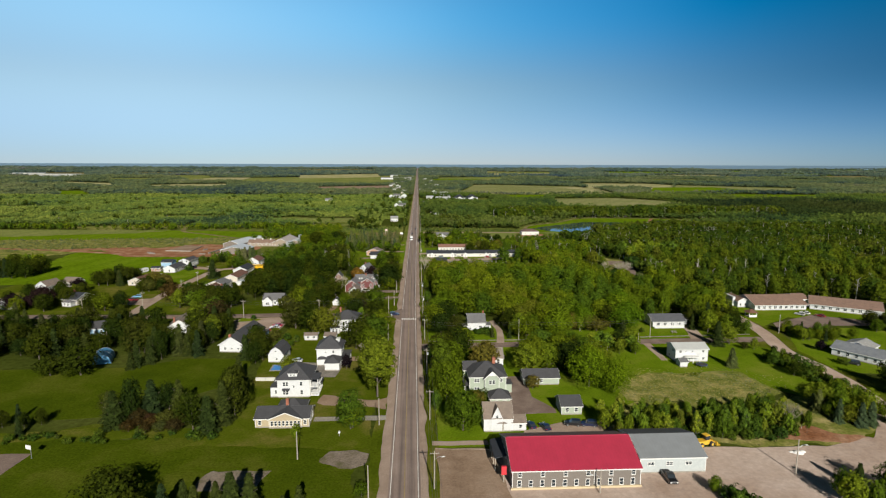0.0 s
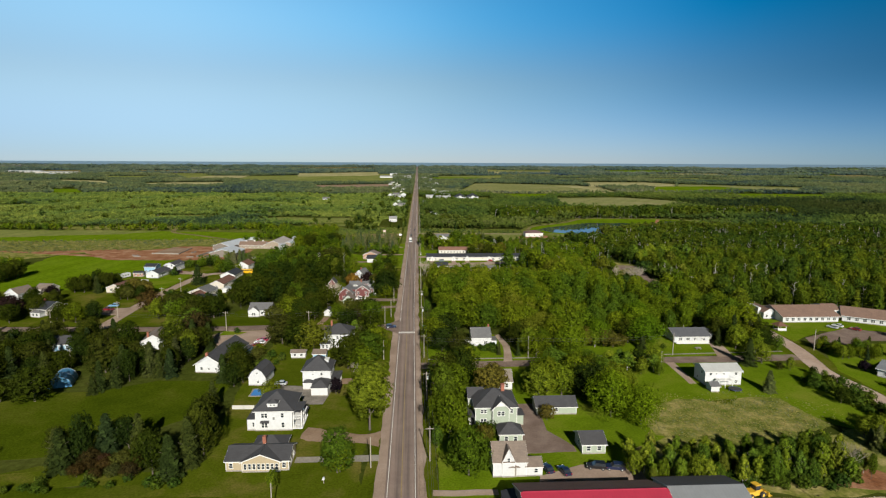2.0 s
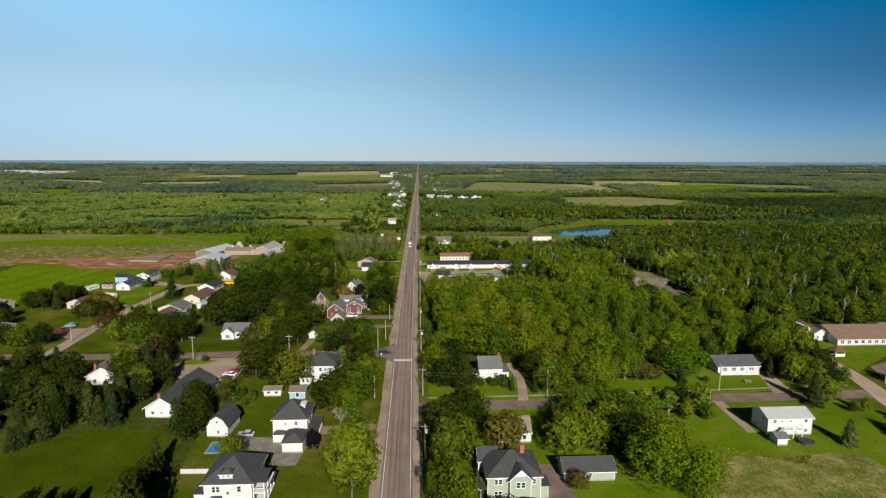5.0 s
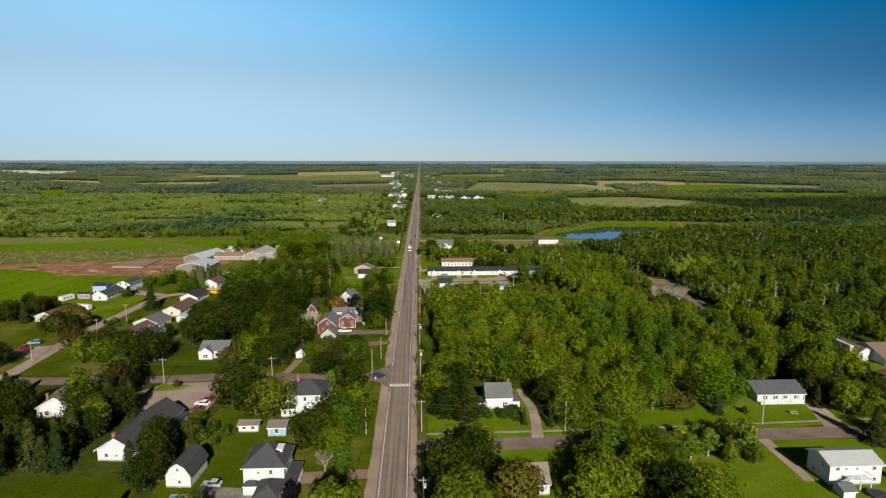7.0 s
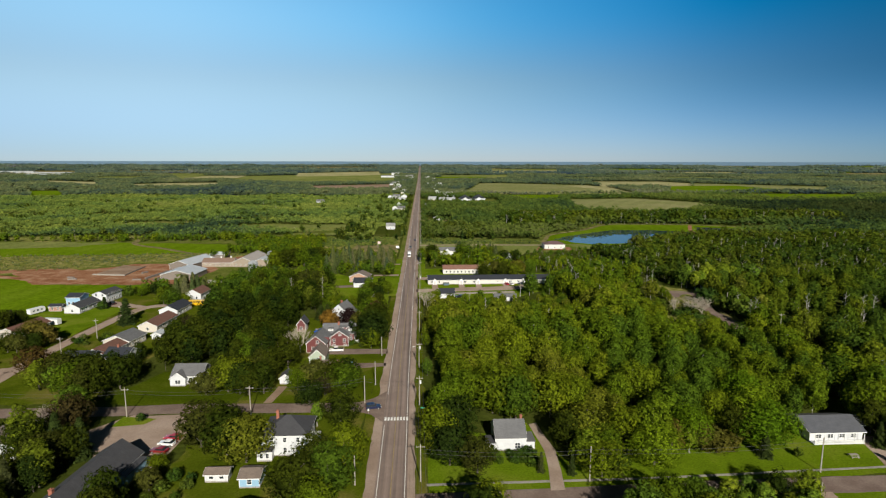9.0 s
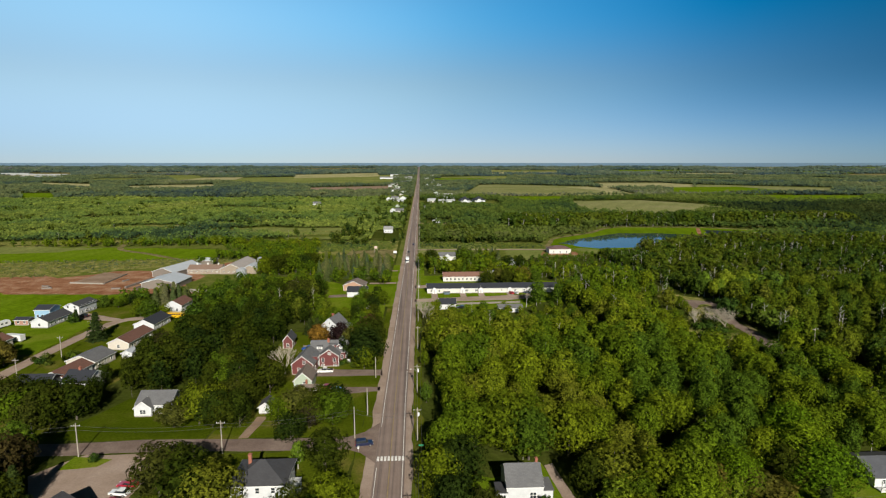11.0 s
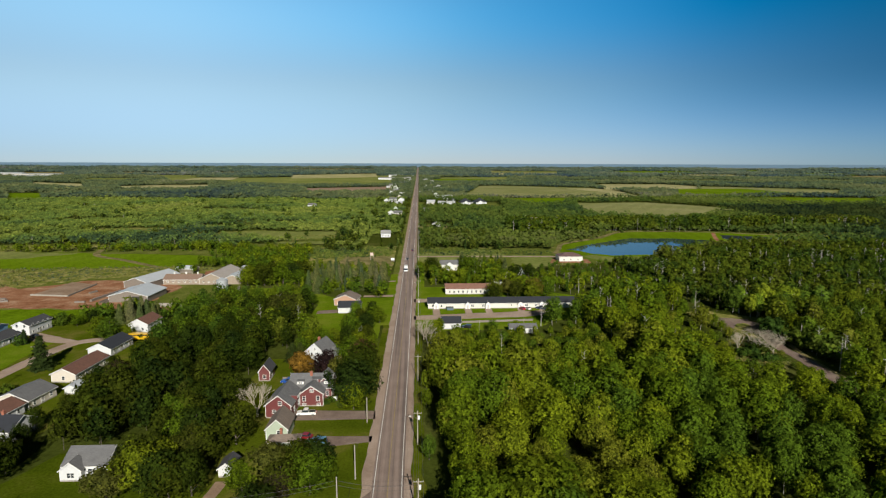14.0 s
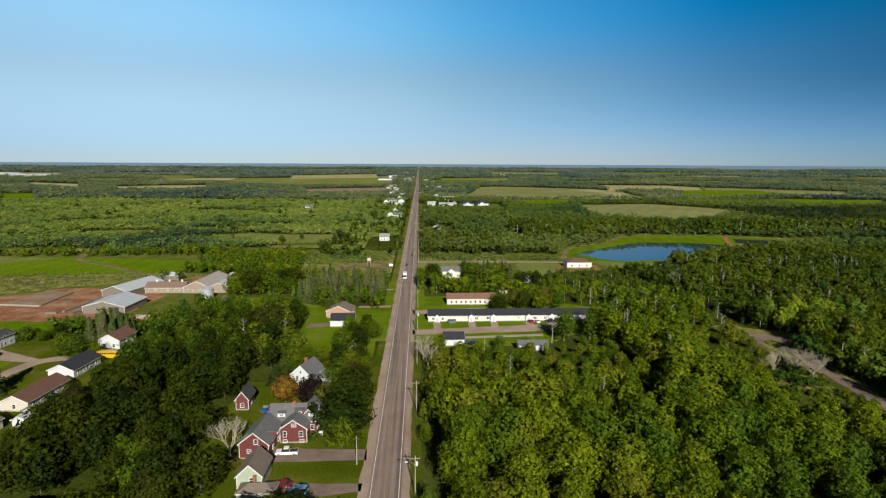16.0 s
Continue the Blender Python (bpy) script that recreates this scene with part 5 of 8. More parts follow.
for px, py, z1 in ((7.4, -5.2, 6.0), (7.4, -2.4, 6.0), (7.4, 0.2, 3.2), (7.4, 2.8, 3.2), (5.1, -5.2, 6.0)):
    MB().box(px - 0.11, py - 0.11, 0.3, px + 0.11, py + 0.11, z1).make("porch_column", TRIM, b, "white porch column")
for z in (0.5, 3.3):
    rail = MB().box(5.1, -5.25, z + 0.85, 7.4, -5.15, z + 0.95).box(7.35, -5.2, z + 0.85, 7.45, -0.2, z + 0.95)
    for i in range(12):
        rail.box(5.2 + 0.19 * i, -5.22, z, 5.25 + 0.19 * i, -5.18, z + 0.85)
    rail.make("porch_rail", TRIM, b, "white balustrade")
block(b, -0.4, -4.6, 2.6, 2.2, 1.15, "hip", 0.6, WHITE, CHARCOAL, 0.25, z0=7.0, base=0, wins={"f": [(-0.5, 0.3, 0.5, 0.55), (0.5, 0.3, 0.5, 0.55)]})
MB().prism([(-6.7, 2.62), (-5.7, 2.95), (-5.7, 3.05), (-6.7, 2.72)], -3.8, -1.4, "x").make("bay_roof", CHARCOAL, b)

# white house with the paved yard
b = building("white two-storey house with a steep dark hipped roof", -29.4, 210.4)
block(b, 0, 0, 9.0, 9.4, 6.0, "hip", 3.7, WHITE, CHARCOAL, 0.55, wins={"f": [(-1.2, 4.3, 0.5, 0.5), (1.6, 4.2, 0.7, 0.9), (-2.6, 0.6, 0.6, 1.8), (-1.7, 0.6, 0.6, 1.8)], "l": row(2, 8, 3.8, 0.8, 1.2) + row(2, 8, 1, 0.8, 1.3), "r": row(2, 8, 3.8, 0.8, 1.2)})
block(b, 2.0, -8.3, 5.0, 7.2, 2.9, "hip", 1.6, WHITE, CHARCOAL, 0.35)
block(b, 5.9, -1.8, 2.8, 9.5, 2.6, "flat", 0, WHITE, CHARCOAL, 0.3, wins={"r": row(3, 8, 0.9, 0.9, 1.2)})
block(b, -2.6, -5.6, 3.0, 2.0, 2.5, "hip", 0.8, WHITE, CHARCOAL, 0.2)
block(b, 2.6, 0.4, 1.6, 2.4, 1.0, "flat", 0, WHITE, TRIM, 0.2, z0=7.0, base=0)

# gambrel barn, long house, cottage
b = building("white gambrel-roofed garden barn", -49.2, 212.5, -4, "barn", "barn")
block(b, 0, 0, 5.6, 9.0, 3.0, "gambrel", 3.0, WHITE, CHARCOAL, 0.3, wins={"f": [(0, 4.0, 0.6, 0.6), (0.3, 1.0, 0.6, 0.8)]})
b = building("long white house with a charcoal gable roof", -68.6, 232.5, -5)
block(b, 0, 0, 9.6, 24, 3.2, "y", 3.0, WHITE, CHARCOAL, 0.6, wins={"f": [(-2.6, 1.1, 0.9, 0.9), (0, 1.2, 0.6, 0.6), (2.6, 1.2, 0.7, 0.7)], "r": row(6, 22, 0.9, 1.0, 1.2)})
block(b, 5.6, 6, 3.0, 9, 2.6, "flat", 0, BLUE, CHARCOAL, 0.3)
chimney(b, -1.2, -10.4, 4.6, 6.6, 0.8)
b = simple("white cottage with a grey shingle roof", -71.5, 300.0, 10.0, 9.0, 3.1, "x", 2.5, WHITE, GREY_SH, front=4)
block(b, -2.4, -4.6, 4.8, 3.2, 2.8, "y", 1.9, WHITE, GREY_SH, 0.3, wins={"f": [(0, 0.9, 1.6, 1.2, 2)]})
b = building("white two-storey house with a dark hipped roof", -27.8, 251.5)
block(b, 0, 0, 11.5, 10.5, 5.8, "hip", 3.0, WHITE, CHARCOAL, 0.5, wins={"f": row(3, 10, 3.8, 0.8, 1.2) + row(3, 10, 1.0, 0.8, 1.3), "r": row(3, 9, 3.8, 0.8, 1.2)})
block(b, -4.6, -6.4, 3.6, 2.8, 2.7, "hip", 0.8, WHITE, CHARCOAL, 0.25, wins={"f": row(2, 3, 0.9, 0.7, 1.2)})
MB().box(5.75, -4.6, 0.3, 8.0, 2, 0.5).box(5.75, -4.6, 2.9, 8.0, 2, 3.05).make("porch", TRIM, b, "white open porch")
for py in (-4.4, -1.4, 1.7):
    MB().box(7.7, py - 0.1, 0.3, 7.9, py + 0.1, 2.9).make("porch_column", TRIM, b)
chimney(b, -3.0, 1.0, 7.0, 9.4)
simple("low white garden shed with a worn wall", -41.2, 236.2, 5.2, 3.0, 2.2, "x", 0.7, WHITE, TAN_SH, name="shed", category="shed", front=2, side=0, has_door=False)
simple("garden shed under a tan roof with a blue wall", -32.8, 234.5, 4.6, 5.0, 2.6, "x", 0.9, BLUE, TAN_SH, name="shed", category="shed", front=1, side=0, has_door=False)
simple("white house with a tan roof half hidden by trees", -101, 252.5, 9.5, 12, 3.4, "y", 2.6, WHITE, TAN_SH, rz=8, front=2, side=3, brick=(-2, -5))

# pale green Victorian house
b = building("pale green Victorian house with a dark hipped roof", 26.0, 180.4)
block(b, 0, 0, 11.8, 11.2, 6.1, "hip", 3.3, GREENISH, CHARCOAL, 0.45, wins={"f": [(-4.0, 4.2, 0.7, 1.1), (-3.1, 4.2, 0.7, 1.1), (-4.0, 1.1, 0.7, 1.4), (-3.1, 1.1, 0.7, 1.4), (4.4, 4.2, 0.7, 1.1)], "r": row(3, 10, 4.0, 0.8, 1.2) + row(3, 10, 1.0, 0.8, 1.3), "l": row(3, 10, 4.0, 0.8, 1.2)})
block(b, 1.2, -5.2, 4.6, 3.2, 6.0, "y", 2.2, GREENISH, CHARCOAL, 0.45, wins={"f": [(-0.55, 4.0, 0.8, 1.2), (0.55, 4.0, 0.8, 1.2)]})
MB().prism([(1.2 - 1.5, 6.7), (1.2 + 1.5, 6.7), (1.2, 8.0)], -6.9, -6.82, "y").make("gable_panel", TRIM, b, "white fretwork gable panel")
block(b, -5.0, 4.6, 4.2, 5.4, 5.8, "x", 1.9, GREENISH, CHARCOAL, 0.4)
block(b, 2.6, -13.0, 6.0, 5.2, 3.0, "hip", 2.1, GREENISH, CHARCOAL, 0.5, wins={"f": row(2, 5, 0.9, 0.9, 1.2)})
block(b, 6.9, -2.6, 2.2, 4.0, 3.0, "flat", 0, GREENISH, CHARCOAL, 0.3)
MB().box(-7.6, -5.4, 0.4, -5.9, 1.5, 0.6).box(-7.8, -5.6, 3.0, -5.9, 1.6, 3.2).make("porch", CHARCOAL, b, "dark roofed side porch")
for py in (-5.2, -2.0, 1.2):
    MB().box(-7.5, py - 0.1, 0.6, -7.3, py + 0.1, 3.0).make("porch_column", TRIM, b)
chimney(b, 2.6, 0.4, 8.4, 10.2, 1.0)

b = building("white house with a steep front gable and tan roof", 25.6, 152.4)
block(b, 0, 0, 8.0, 7.2, 4.0, "x", 3.2, WHITE, TAN_SH, 0.3, wins={"r": row(2, 5, 1, 0.8, 1.2)})
block(b, -0.4, -2.6, 2.8, 2.4, 4.2, "y", 3.0, WHITE, TAN_SH, 0.25, wins={"f": [(0, 4.0, 0.6, 0.9)]})
block(b, 5.8, -1.2, 4.0, 4.6, 2.5, "x", 1.2, WHITE, TAN_SH, 0.25, wins={"f": [(0.5, 1.0, 0.8, 0.9)]})
MB().add([(-0.4, -4.0, 2.5), (2.4, -4.0, 2.5), (2.4, -3.6, 2.55), (-0.4, -3.6, 2.55), (1.0, -3.6, 3.1)], [(0, 1, 4), (1, 2, 4), (2, 3, 4), (3, 0, 4), (0, 3, 2, 1)]).make("door_hood", TAN_SH, b)
door(b, pose(1.0, -3.6, 0.3), 1.1, 2.1)
simple("long pale green garage with a dark roof", 45.2, 185.2, 12.0, 6.2, 2.6, "x", 1.9, GREENISH, CHARCOAL, name="garage", category="garage", front=1, side=1)
simple("small pale green garage with a dark roof", 49.1, 162.2, 6.0, 7.0, 2.8, "x", 1.8, GREENISH, CHARCOAL, name="garage", category="garage", front=2, side=1)
b = simple("small white cottage with a worn tan roof", 30.6, 205.2, 9.0, 8.0, 3.0, "x", 2.6, WHITE, shingle("worn_tan_shingles", (0.163, 0.139, 0.116)), front=3, side=1)
b = building("small white house with a grey shingle roof", 30.3, 250.8)
block(b, 0, 0, 8.0, 9.0, 3.6, "x", 3.0, WHITE, GREY_SH, 0.2, wins={"f": [(1.8, 0.8, 1.3, 1.4, 2)], "r": row(2, 7, 1.0, 0.9, 1.2)})
block(b, -5.1, -2.6, 2.2, 4.0, 2.3, "flat", 0, WHITE, CHARCOAL, 0.2, wins={"f": [(0.2, 0.7, 1.2, 1.1, 2)]})
block(b, 5.2, -1.4, 2.4, 5.0, 2.2, "flat", 0, WHITE, GREY_SH, 0.2)
chimney(b, 3.4, 0.6, 5.6, 7.4, 0.6)
b = building("white ranch house with a dark grey gable roof", 118.9, 252.8)
block(b, 0, 0, 14.6, 10.4, 3.0, "x", 2.0, WHITE, shingle("slate_grey_shingles", (0.065, 0.068, 0.078)), 0.7, wins={"f": row(4, 13, 1.1, 1.4, 1.0, 2), "l": row(2, 8, 1.0, 0.9, 1.1)})
block(b, 8.9, 1.6, 3.2, 6.4, 2.9, "x", 1.2, WHITE, shingle("slate_grey_shingles", (0.068, 0.072, 0.081)), 0.4)
MB().box(-7.3, -7.2, 0.2, 6.6, -5.25, 0.45).make("porch_floor", TRIM, b)
rail = MB().box(-7.3, -7.2, 1.15, 6.6, -7.1, 1.3)
for i in range(46):
    rail.box(-7.25 + 0.3 * i, -7.19, 0.45, -7.08 + 0.3 * i, -7.12, 1.15)
rail.make("porch_rail", TRIM, b, "long white balustrade")
for i in range(6):
    MB().box(-7.25 + 2.7 * i, -7.2, 0.45, -7.1 + 2.7 * i, -7.05, 2.9).make("porch_column", TRIM, b)
b = building("white two-storey house with a pale grey roof", 107.2, 205.9)
block(b, 0, 0, 12.4, 7.6, 5.0, "x", 1.4, WHITE, sheet("pale_grey_sheet", (0.340, 0.347, 0.340), 0.5, 0.5), 0.45,
      wins={"f": [(-4.4, 3.7, 0.9, 0.8), (-2.4, 3.8, 0.5, 0.5), (0.2, 3.8, 0.5, 0.5), (4.4, 3.7, 0.9, 0.8), (4.6, 0.9, 0.9, 0.8)], "l": [(-1.5, 1.0, 0.8, 0.8), (1.5, 3.6, 0.8, 0.9)]})
MB().box(-3.0, -6.2, 2.4, 2.2, -3.85, 2.6).make("deck", TRIM, b, "white upper deck")
for px in (-2.9, -0.4, 2.1):
    MB().box(px - 0.08, -6.15, 0, px + 0.08, -6.0, 3.5).make("deck_post", TRIM, b)
rail = MB().box(-3.0, -6.2, 3.4, 2.2, -6.12, 3.5).box(2.12, -6.2, 3.4, 2.2, -3.9, 3.5)
for i in range(20):
    rail.box(-2.95 + 0.26 * i, -6.18, 2.6, -2.88 + 0.26 * i, -6.14, 3.4)
rail.make("deck_rail", TRIM, b)
st = MB()
for i in range(12):
    st.box(-3.3 - 0.28 * i, -6.2, 2.4 - 0.2 * i, -3.0 - 0.28 * i, -5.1, 2.52 - 0.2 * i)
st.prism([(-6.4, 0.0), (-6.4, 0.35), (-3.0, 2.75), (-3.0, 2.4)], -6.26, -6.2, "y").prism([(-6.4, 0.9), (-6.4, 1.0), (-3.0, 3.45), (-3.0, 3.35)], -6.26, -6.2, "y")
st.make("stairs", TRIM, b, "white outside stairs")
simple("small white garden shed", 101.6, 198.2, 2.6, 3.4, 2.1, "x", 0.8, WHITE, GREY_SH, name="shed", category="shed", front=0, side=0, has_door=False)

# the long low complex with brown roofs
b = building("long white building with a brown shingle roof", 190.5, 285.2, 0, "care_home", "building")
block(b, 0, 0, 27, 19, 3.0, "x", 3.1, WHITE, CARE_SH, 0.8, wins={"f": row(9, 26, 0.9, 1.4, 1.3, 2)})
block(b, -16.2, 3.0, 5.4, 12, 3.4, "y", 1.6, WHITE, CARE_SH, 0.4, wins={"f": row(2, 5, 1, 0.8, 1.2)})
block(b, -19.4, 5.0, 1.4, 10, 4.8, "flat", 0, WHITE, WHITE, 0.0)
block(b, 16.5, 3.0, 6, 12, 4.2, "x", 1.6, WHITE, CARE_SH, 0.5, wins={"f": row(2, 5, 1.0, 1.4, 1.5, 2)})
b = building("low white wing with a brown shingle roof", 224, 275.5, -33, "care_home_wing", "building")
block(b, 0, 0, 30, 15, 3.0, "x", 2.8, WHITE, CARE_SH, 0.8, wins={"f": row(9, 28, 0.9, 1.4, 1.3, 2)})
b = building("small garden gazebo with a brown roof", 168, 264.5, 0, "gazebo", "gazebo")
MB().box(-2.0, -2.0, 0, 2.0, 2.0, 0.3).make("gazebo_floor", CONCRETE, b)
for px in (-1.8, 1.8):
    for py in (-1.8, 1.8):
        MB().box(px - 0.1, py - 0.1, 0.3, px + 0.1, py + 0.1, 2.4).make("gazebo_post", TRIM, b)
MB().box(-1.9, -1.95, 0.3, 1.9, -1.85, 1.2).make("gazebo_rail", TRIM, b)
MB().add([(-2.6, -2.6, 2.3), (2.6, -2.6, 2.3), (2.6, 2.6, 2.3), (-2.6, 2.6, 2.3), (0, 0, 3.9)], [(0, 1, 4), (1, 2, 4), (2, 3, 4), (3, 0, 4), (3, 2, 1, 0)]).make("gazebo_roof", BROWN_SH, b)
b = building("long white house with a grey shingle roof", 175.6, 203.5, 32)
block(b, 0, 0, 10, 17, 3.0, "y", 1.9, WHITE, shingle("blue_grey_shingles", (0.136, 0.146, 0.160)), 0.6, wins={"f": row(3, 9, 0.9, 1.1, 1.2), "l": row(5, 15, 0.9, 1.1, 1.2)})
block(b, 9.0, 3.5, 8, 9, 3.0, "x", 1.6, WHITE, LIGHT_SH, 0.5, wins={"f": row(2, 7, 0.9, 1.1, 1.2)})

# red house, its garages and neighbours
b = building("barn-red house with grey roof and white trim", -27.0, 340.4)
block(b, 0.6, 1.6, 13.0, 8.4, 4.2, "x", 3.0, RED, GREY_SH, 0.35, wins={"f": [(5.2, 1.6, 0.8, 1.3), (-5.4, 2.4, 0.9, 0.9)], "r": row(2, 6, 1.2, 0.8, 1.2)})
block(b, 1.6, -4.6, 7.0, 5.0, 4.0, "y", 2.4, RED, GREY_SH, 0.35, wins={"f": [(-2.2, 1.8, 0.8, 1.4), (2.0, 1.8, 0.9, 1.4), (0.2, 4.6, 1.0, 0.7, 2), (-2.2, 0.3, 1.0, 0.6), (2.2, 0.3, 1.0, 0.6)]})
block(b, 4.6, 3.4, 4.5, 9.0, 4.4, "y", 2.2, RED, GREY_SH, 0.35)
block(b, -2.6, -0.9, 2.0, 2.0, 0.9, "flat", 0, TRIM, GREY_SH, 0.15, z0=5.0, base=0, wins={"f": [(0, 0.2, 1.0, 0.5, 2)]})
block(b, 5.6, -0.9, 1.8, 2.0, 0.9, "flat", 0, TRIM, GREY_SH, 0.15, z0=5.0, base=0, wins={"f": [(0, 0.2, 1.0, 0.5, 2)]})
block(b, 2.2, -0.6, 2.6, 2.0, 1.0, "flat", 0, RED, GREY_SH, 0.15, z0=5.4, base=0, wins={"f": [(0, 0.2, 1.2, 0.6, 2)]})
MB().box(6.0, -3.4, 0.2, 8.8, -1.6, 0.5).box(8.6, -3.4, 0.5, 8.8, -1.6, 1.4).box(6.0, -3.4, 0.5, 8.8, -3.3, 1.4).make("porch", TRIM, b, "white side porch")
chimney(b, 0.4, 1.0, 6.4, 7.9, 0.8)
b = building("barn-red carriage house with a grey gable roof", -33.1, 331.0, -4, "carriage_house", "building")
block(b, 0, 0, 7.4, 11.5, 4.0, "y", 2.9, RED, GREY_SH, 0.35, wins={"f": [(0.6, 4.0, 0.9, 1.1), (-1.2, 1.6, 0.9, 0.9)], "r": row(2, 9, 1.0, 0.9, 1.2)})
block(b, 3.2, 0.5, 2.4, 4.2, 1.2, "flat", 0, RED, GREY_SH, 0.2, z0=4.1, base=0, wins={"r": row(2, 4, 0.3, 0.8, 0.7)})
b = building("sage green garage with a brown gable roof", -30.7, 315.6, 0, "garage", "garage")
block(b, 0, 0, 5.6, 8.6, 3.5, "y", 2.6, SAGE, TAN_SH, 0.35, wins={"f": [(0.5, 1.9, 0.9, 1.1)]})
block(b, 2.4, -6.4, 8.0, 4.2, 2.0, "hip", 1.1, SAGE, TAN_SH, 0.3)
chimney(b, 1.4, -5.0, 2.4, 3.7, 0.6)
simple("small barn-red shed with a dark roof", -44.9, 357.8, 3.6, 7.0, 3.5, "y", 2.2, RED, CHARCOAL, name="shed", category="shed", front=1, side=1)
b = building("white gabled house with a grey roof behind trees", -29.0, 373.5, -18)
block(b, 0, 0, 7.4, 9.0, 5.0, "y", 3.2, WHITE, GREY_SH, 0.35, wins={"f": [(-1.2, 3.6, 0.8, 1.1), (1.2, 3.6, 0.8, 1.1), (0, 5.6, 0.6, 0.8), (-1.4, 1, 0.8, 1.2)]})
block(b, 4.5, 2.0, 4, 5, 3.4, "x", 1.6, WHITE, GREY_SH, 0.3)
chimney(b, -1.2, 1.5, 6.6, 8.6, 0.8)
simple("small pale wooden shed with a steep roof", -16.8, 398.6, 3.8, 4.6, 2.8, "y", 2.6, siding("pale_grey_boards", (0.374, 0.381, 0.367)), LIGHT_SH, name="shed", category="shed", front=1, side=0, rz=-12)
simple("tiny white garage with a dark roof", -38.4, 296.5, 3.6, 5.0, 2.3, "y", 1.3, WHITE, CHARCOAL, name="garage", category="garage", front=0, side=1, has_door=False)

# back-street houses
simple("charcoal house with a black roof", -117.2, 316.0, 10.5, 9.0, 3.2, "x", 2.2, DARKSIDE, BLACK_SH, group="back-street houses")
simple("white bungalow with a brown roof", -114.0, 326.0, 8.0, 13.5, 3.0, "y", 1.8, WHITE, BROWN_SH, rz=-8, side=4, front=2, group="back-street houses")
simple("dark-roofed house with twin gables", -104.0, 318.0, 9.0, 9.0, 3.4, "x", 2.5, WHITE, BLACK_SH, rz=-8, group="back-street houses", brick=(-1, 0))
simple("cream bungalow with a wide grey gable", -113.8, 340.2, 11.0, 11.0, 3.0, "y", 2.1, CREAM, GREY_SH, rz=-8, side=3, front=0, group="back-street houses")
simple("long cream bungalow with a red-brown roof", -111.2, 365.0, 8.2, 18.5, 3.0, "y", 1.9, CREAM, BROWN_SH, rz=-4, side=5, front=1, group="back-street houses")
simple("small white shed with a metal roof", -103.6, 348.0, 3.6, 5.0, 2.2, "y", 0.8, WHITE, PALE_TIN, name="shed", category="shed", front=0, side=0, has_door=False)
simple("white bungalow with a black roof", -113.4, 389.5, 8.8, 15.0, 3.0, "y", 2.0, WHITE, BLACK_SH, rz=-4, side=4, front=0, group="back-street houses")
simple("white house with a brown roof behind the bus", -113.5, 419.0, 8.4, 12.0, 3.8, "y", 2.2, WHITE, BROWN_SH, rz=-4, side=3, front=2, group="back-street houses")
simple("white two-storey house with a dark roof", -160.4, 416.5, 7.4, 13.0, 4.5, "y", 1.6, WHITE, CHARCOAL, rz=-6, side=4, front=2, stories=2, group="back-street houses")
simple("white bungalow with a dark roof and garden", -162.4, 396.6, 7.6, 16.0, 3.0, "y", 1.9, WHITE, CHARCOAL, rz=-4, side=5, front=1, group="back-street houses")
simple("pale blue house with a dark roof", -171.2, 408.0, 7.0, 8.0, 4.6, "x", 1.4, BLUE, BLACK_SH, side=2, front=3, group="back-street houses")
simple("small white and red shed with a dark roof", -174.0, 395.5, 6.0, 4.0, 2.6, "x", 0.8, siding("rust_boards", (0.286, 0.150, 0.109)), BLACK_SH, name="shed", category="shed", front=2, side=0)
simple("cream ranch house with a brown roof", -164.5, 356.5, 9.6, 18.0, 3.0, "y", 1.9, CREAM, BROWN_SH, rz=-8, side=4, front=2, group="back-street houses")
b = simple("cream cottage with a black roof and low porch", -176.2, 306.0, 9.0, 12.0, 3.2, "x", 2.4, CREAM, BLACK_SH, rz=-14, group="back-street houses", brick=(-2, 0))
block(b, 1.5, -7.6, 5.0, 3.4, 2.4, "hip", 1.0, WHITE, GREY_SH, 0.3, wins={"f": row(2, 4, 0.8, 1.0, 1.1)})
simple("white house among garden trees", -209.5, 336.0, 8.0, 10.0, 3.8, "y", 2.6, WHITE, TAN_SH, rz=-14, group="back-street houses")
simple("cream house with a tan roof", -203.0, 348.5, 8.0, 8.0, 3.2, "x", 2.2, CREAM, TAN_SH, rz=-10, group="back-street houses")
simple("small house with a dark roof among trees", -136.0, 250.0, 8.5, 8.5, 3.0, "x", 2.2, BLUE, CHARCOAL, rz=6)
simple("white house hidden by street trees", -205.0, 296.0, 9.0, 9.0, 3.4, "y", 2.4, WHITE, GREY_SH, rz=-6)

# motel row, sheds and the pump building
b = building("long white motel row with a black roof", 54.1, 452.8, 0, "motel", "building")
block(b, 0, 0, 82, 8.6, 3.0, "x", 1.9, siding("off_white_siding", (0.50, 0.48, 0.435)), BLACK_SH, 0.5,
      wins={"f": [(-38.5, 1.0, 1.4, 1.1, 2), (-34.3, 1.0, 0.9, 1.0), (-18.5, 1.0, 1.6, 1.1, 2), (-13.0, 1.0, 1.4, 1.1, 2), (1.5, 1.3, 0.6, 0.7), (9.2, 1.0, 1.6, 1.1, 2), (14.2, 1.0, 1.4, 1.1, 2), (24, 1.3, 0.7, 0.7), (30, 1.3, 0.7, 0.7), (36, 1.0, 1.4, 1.1, 2)]})
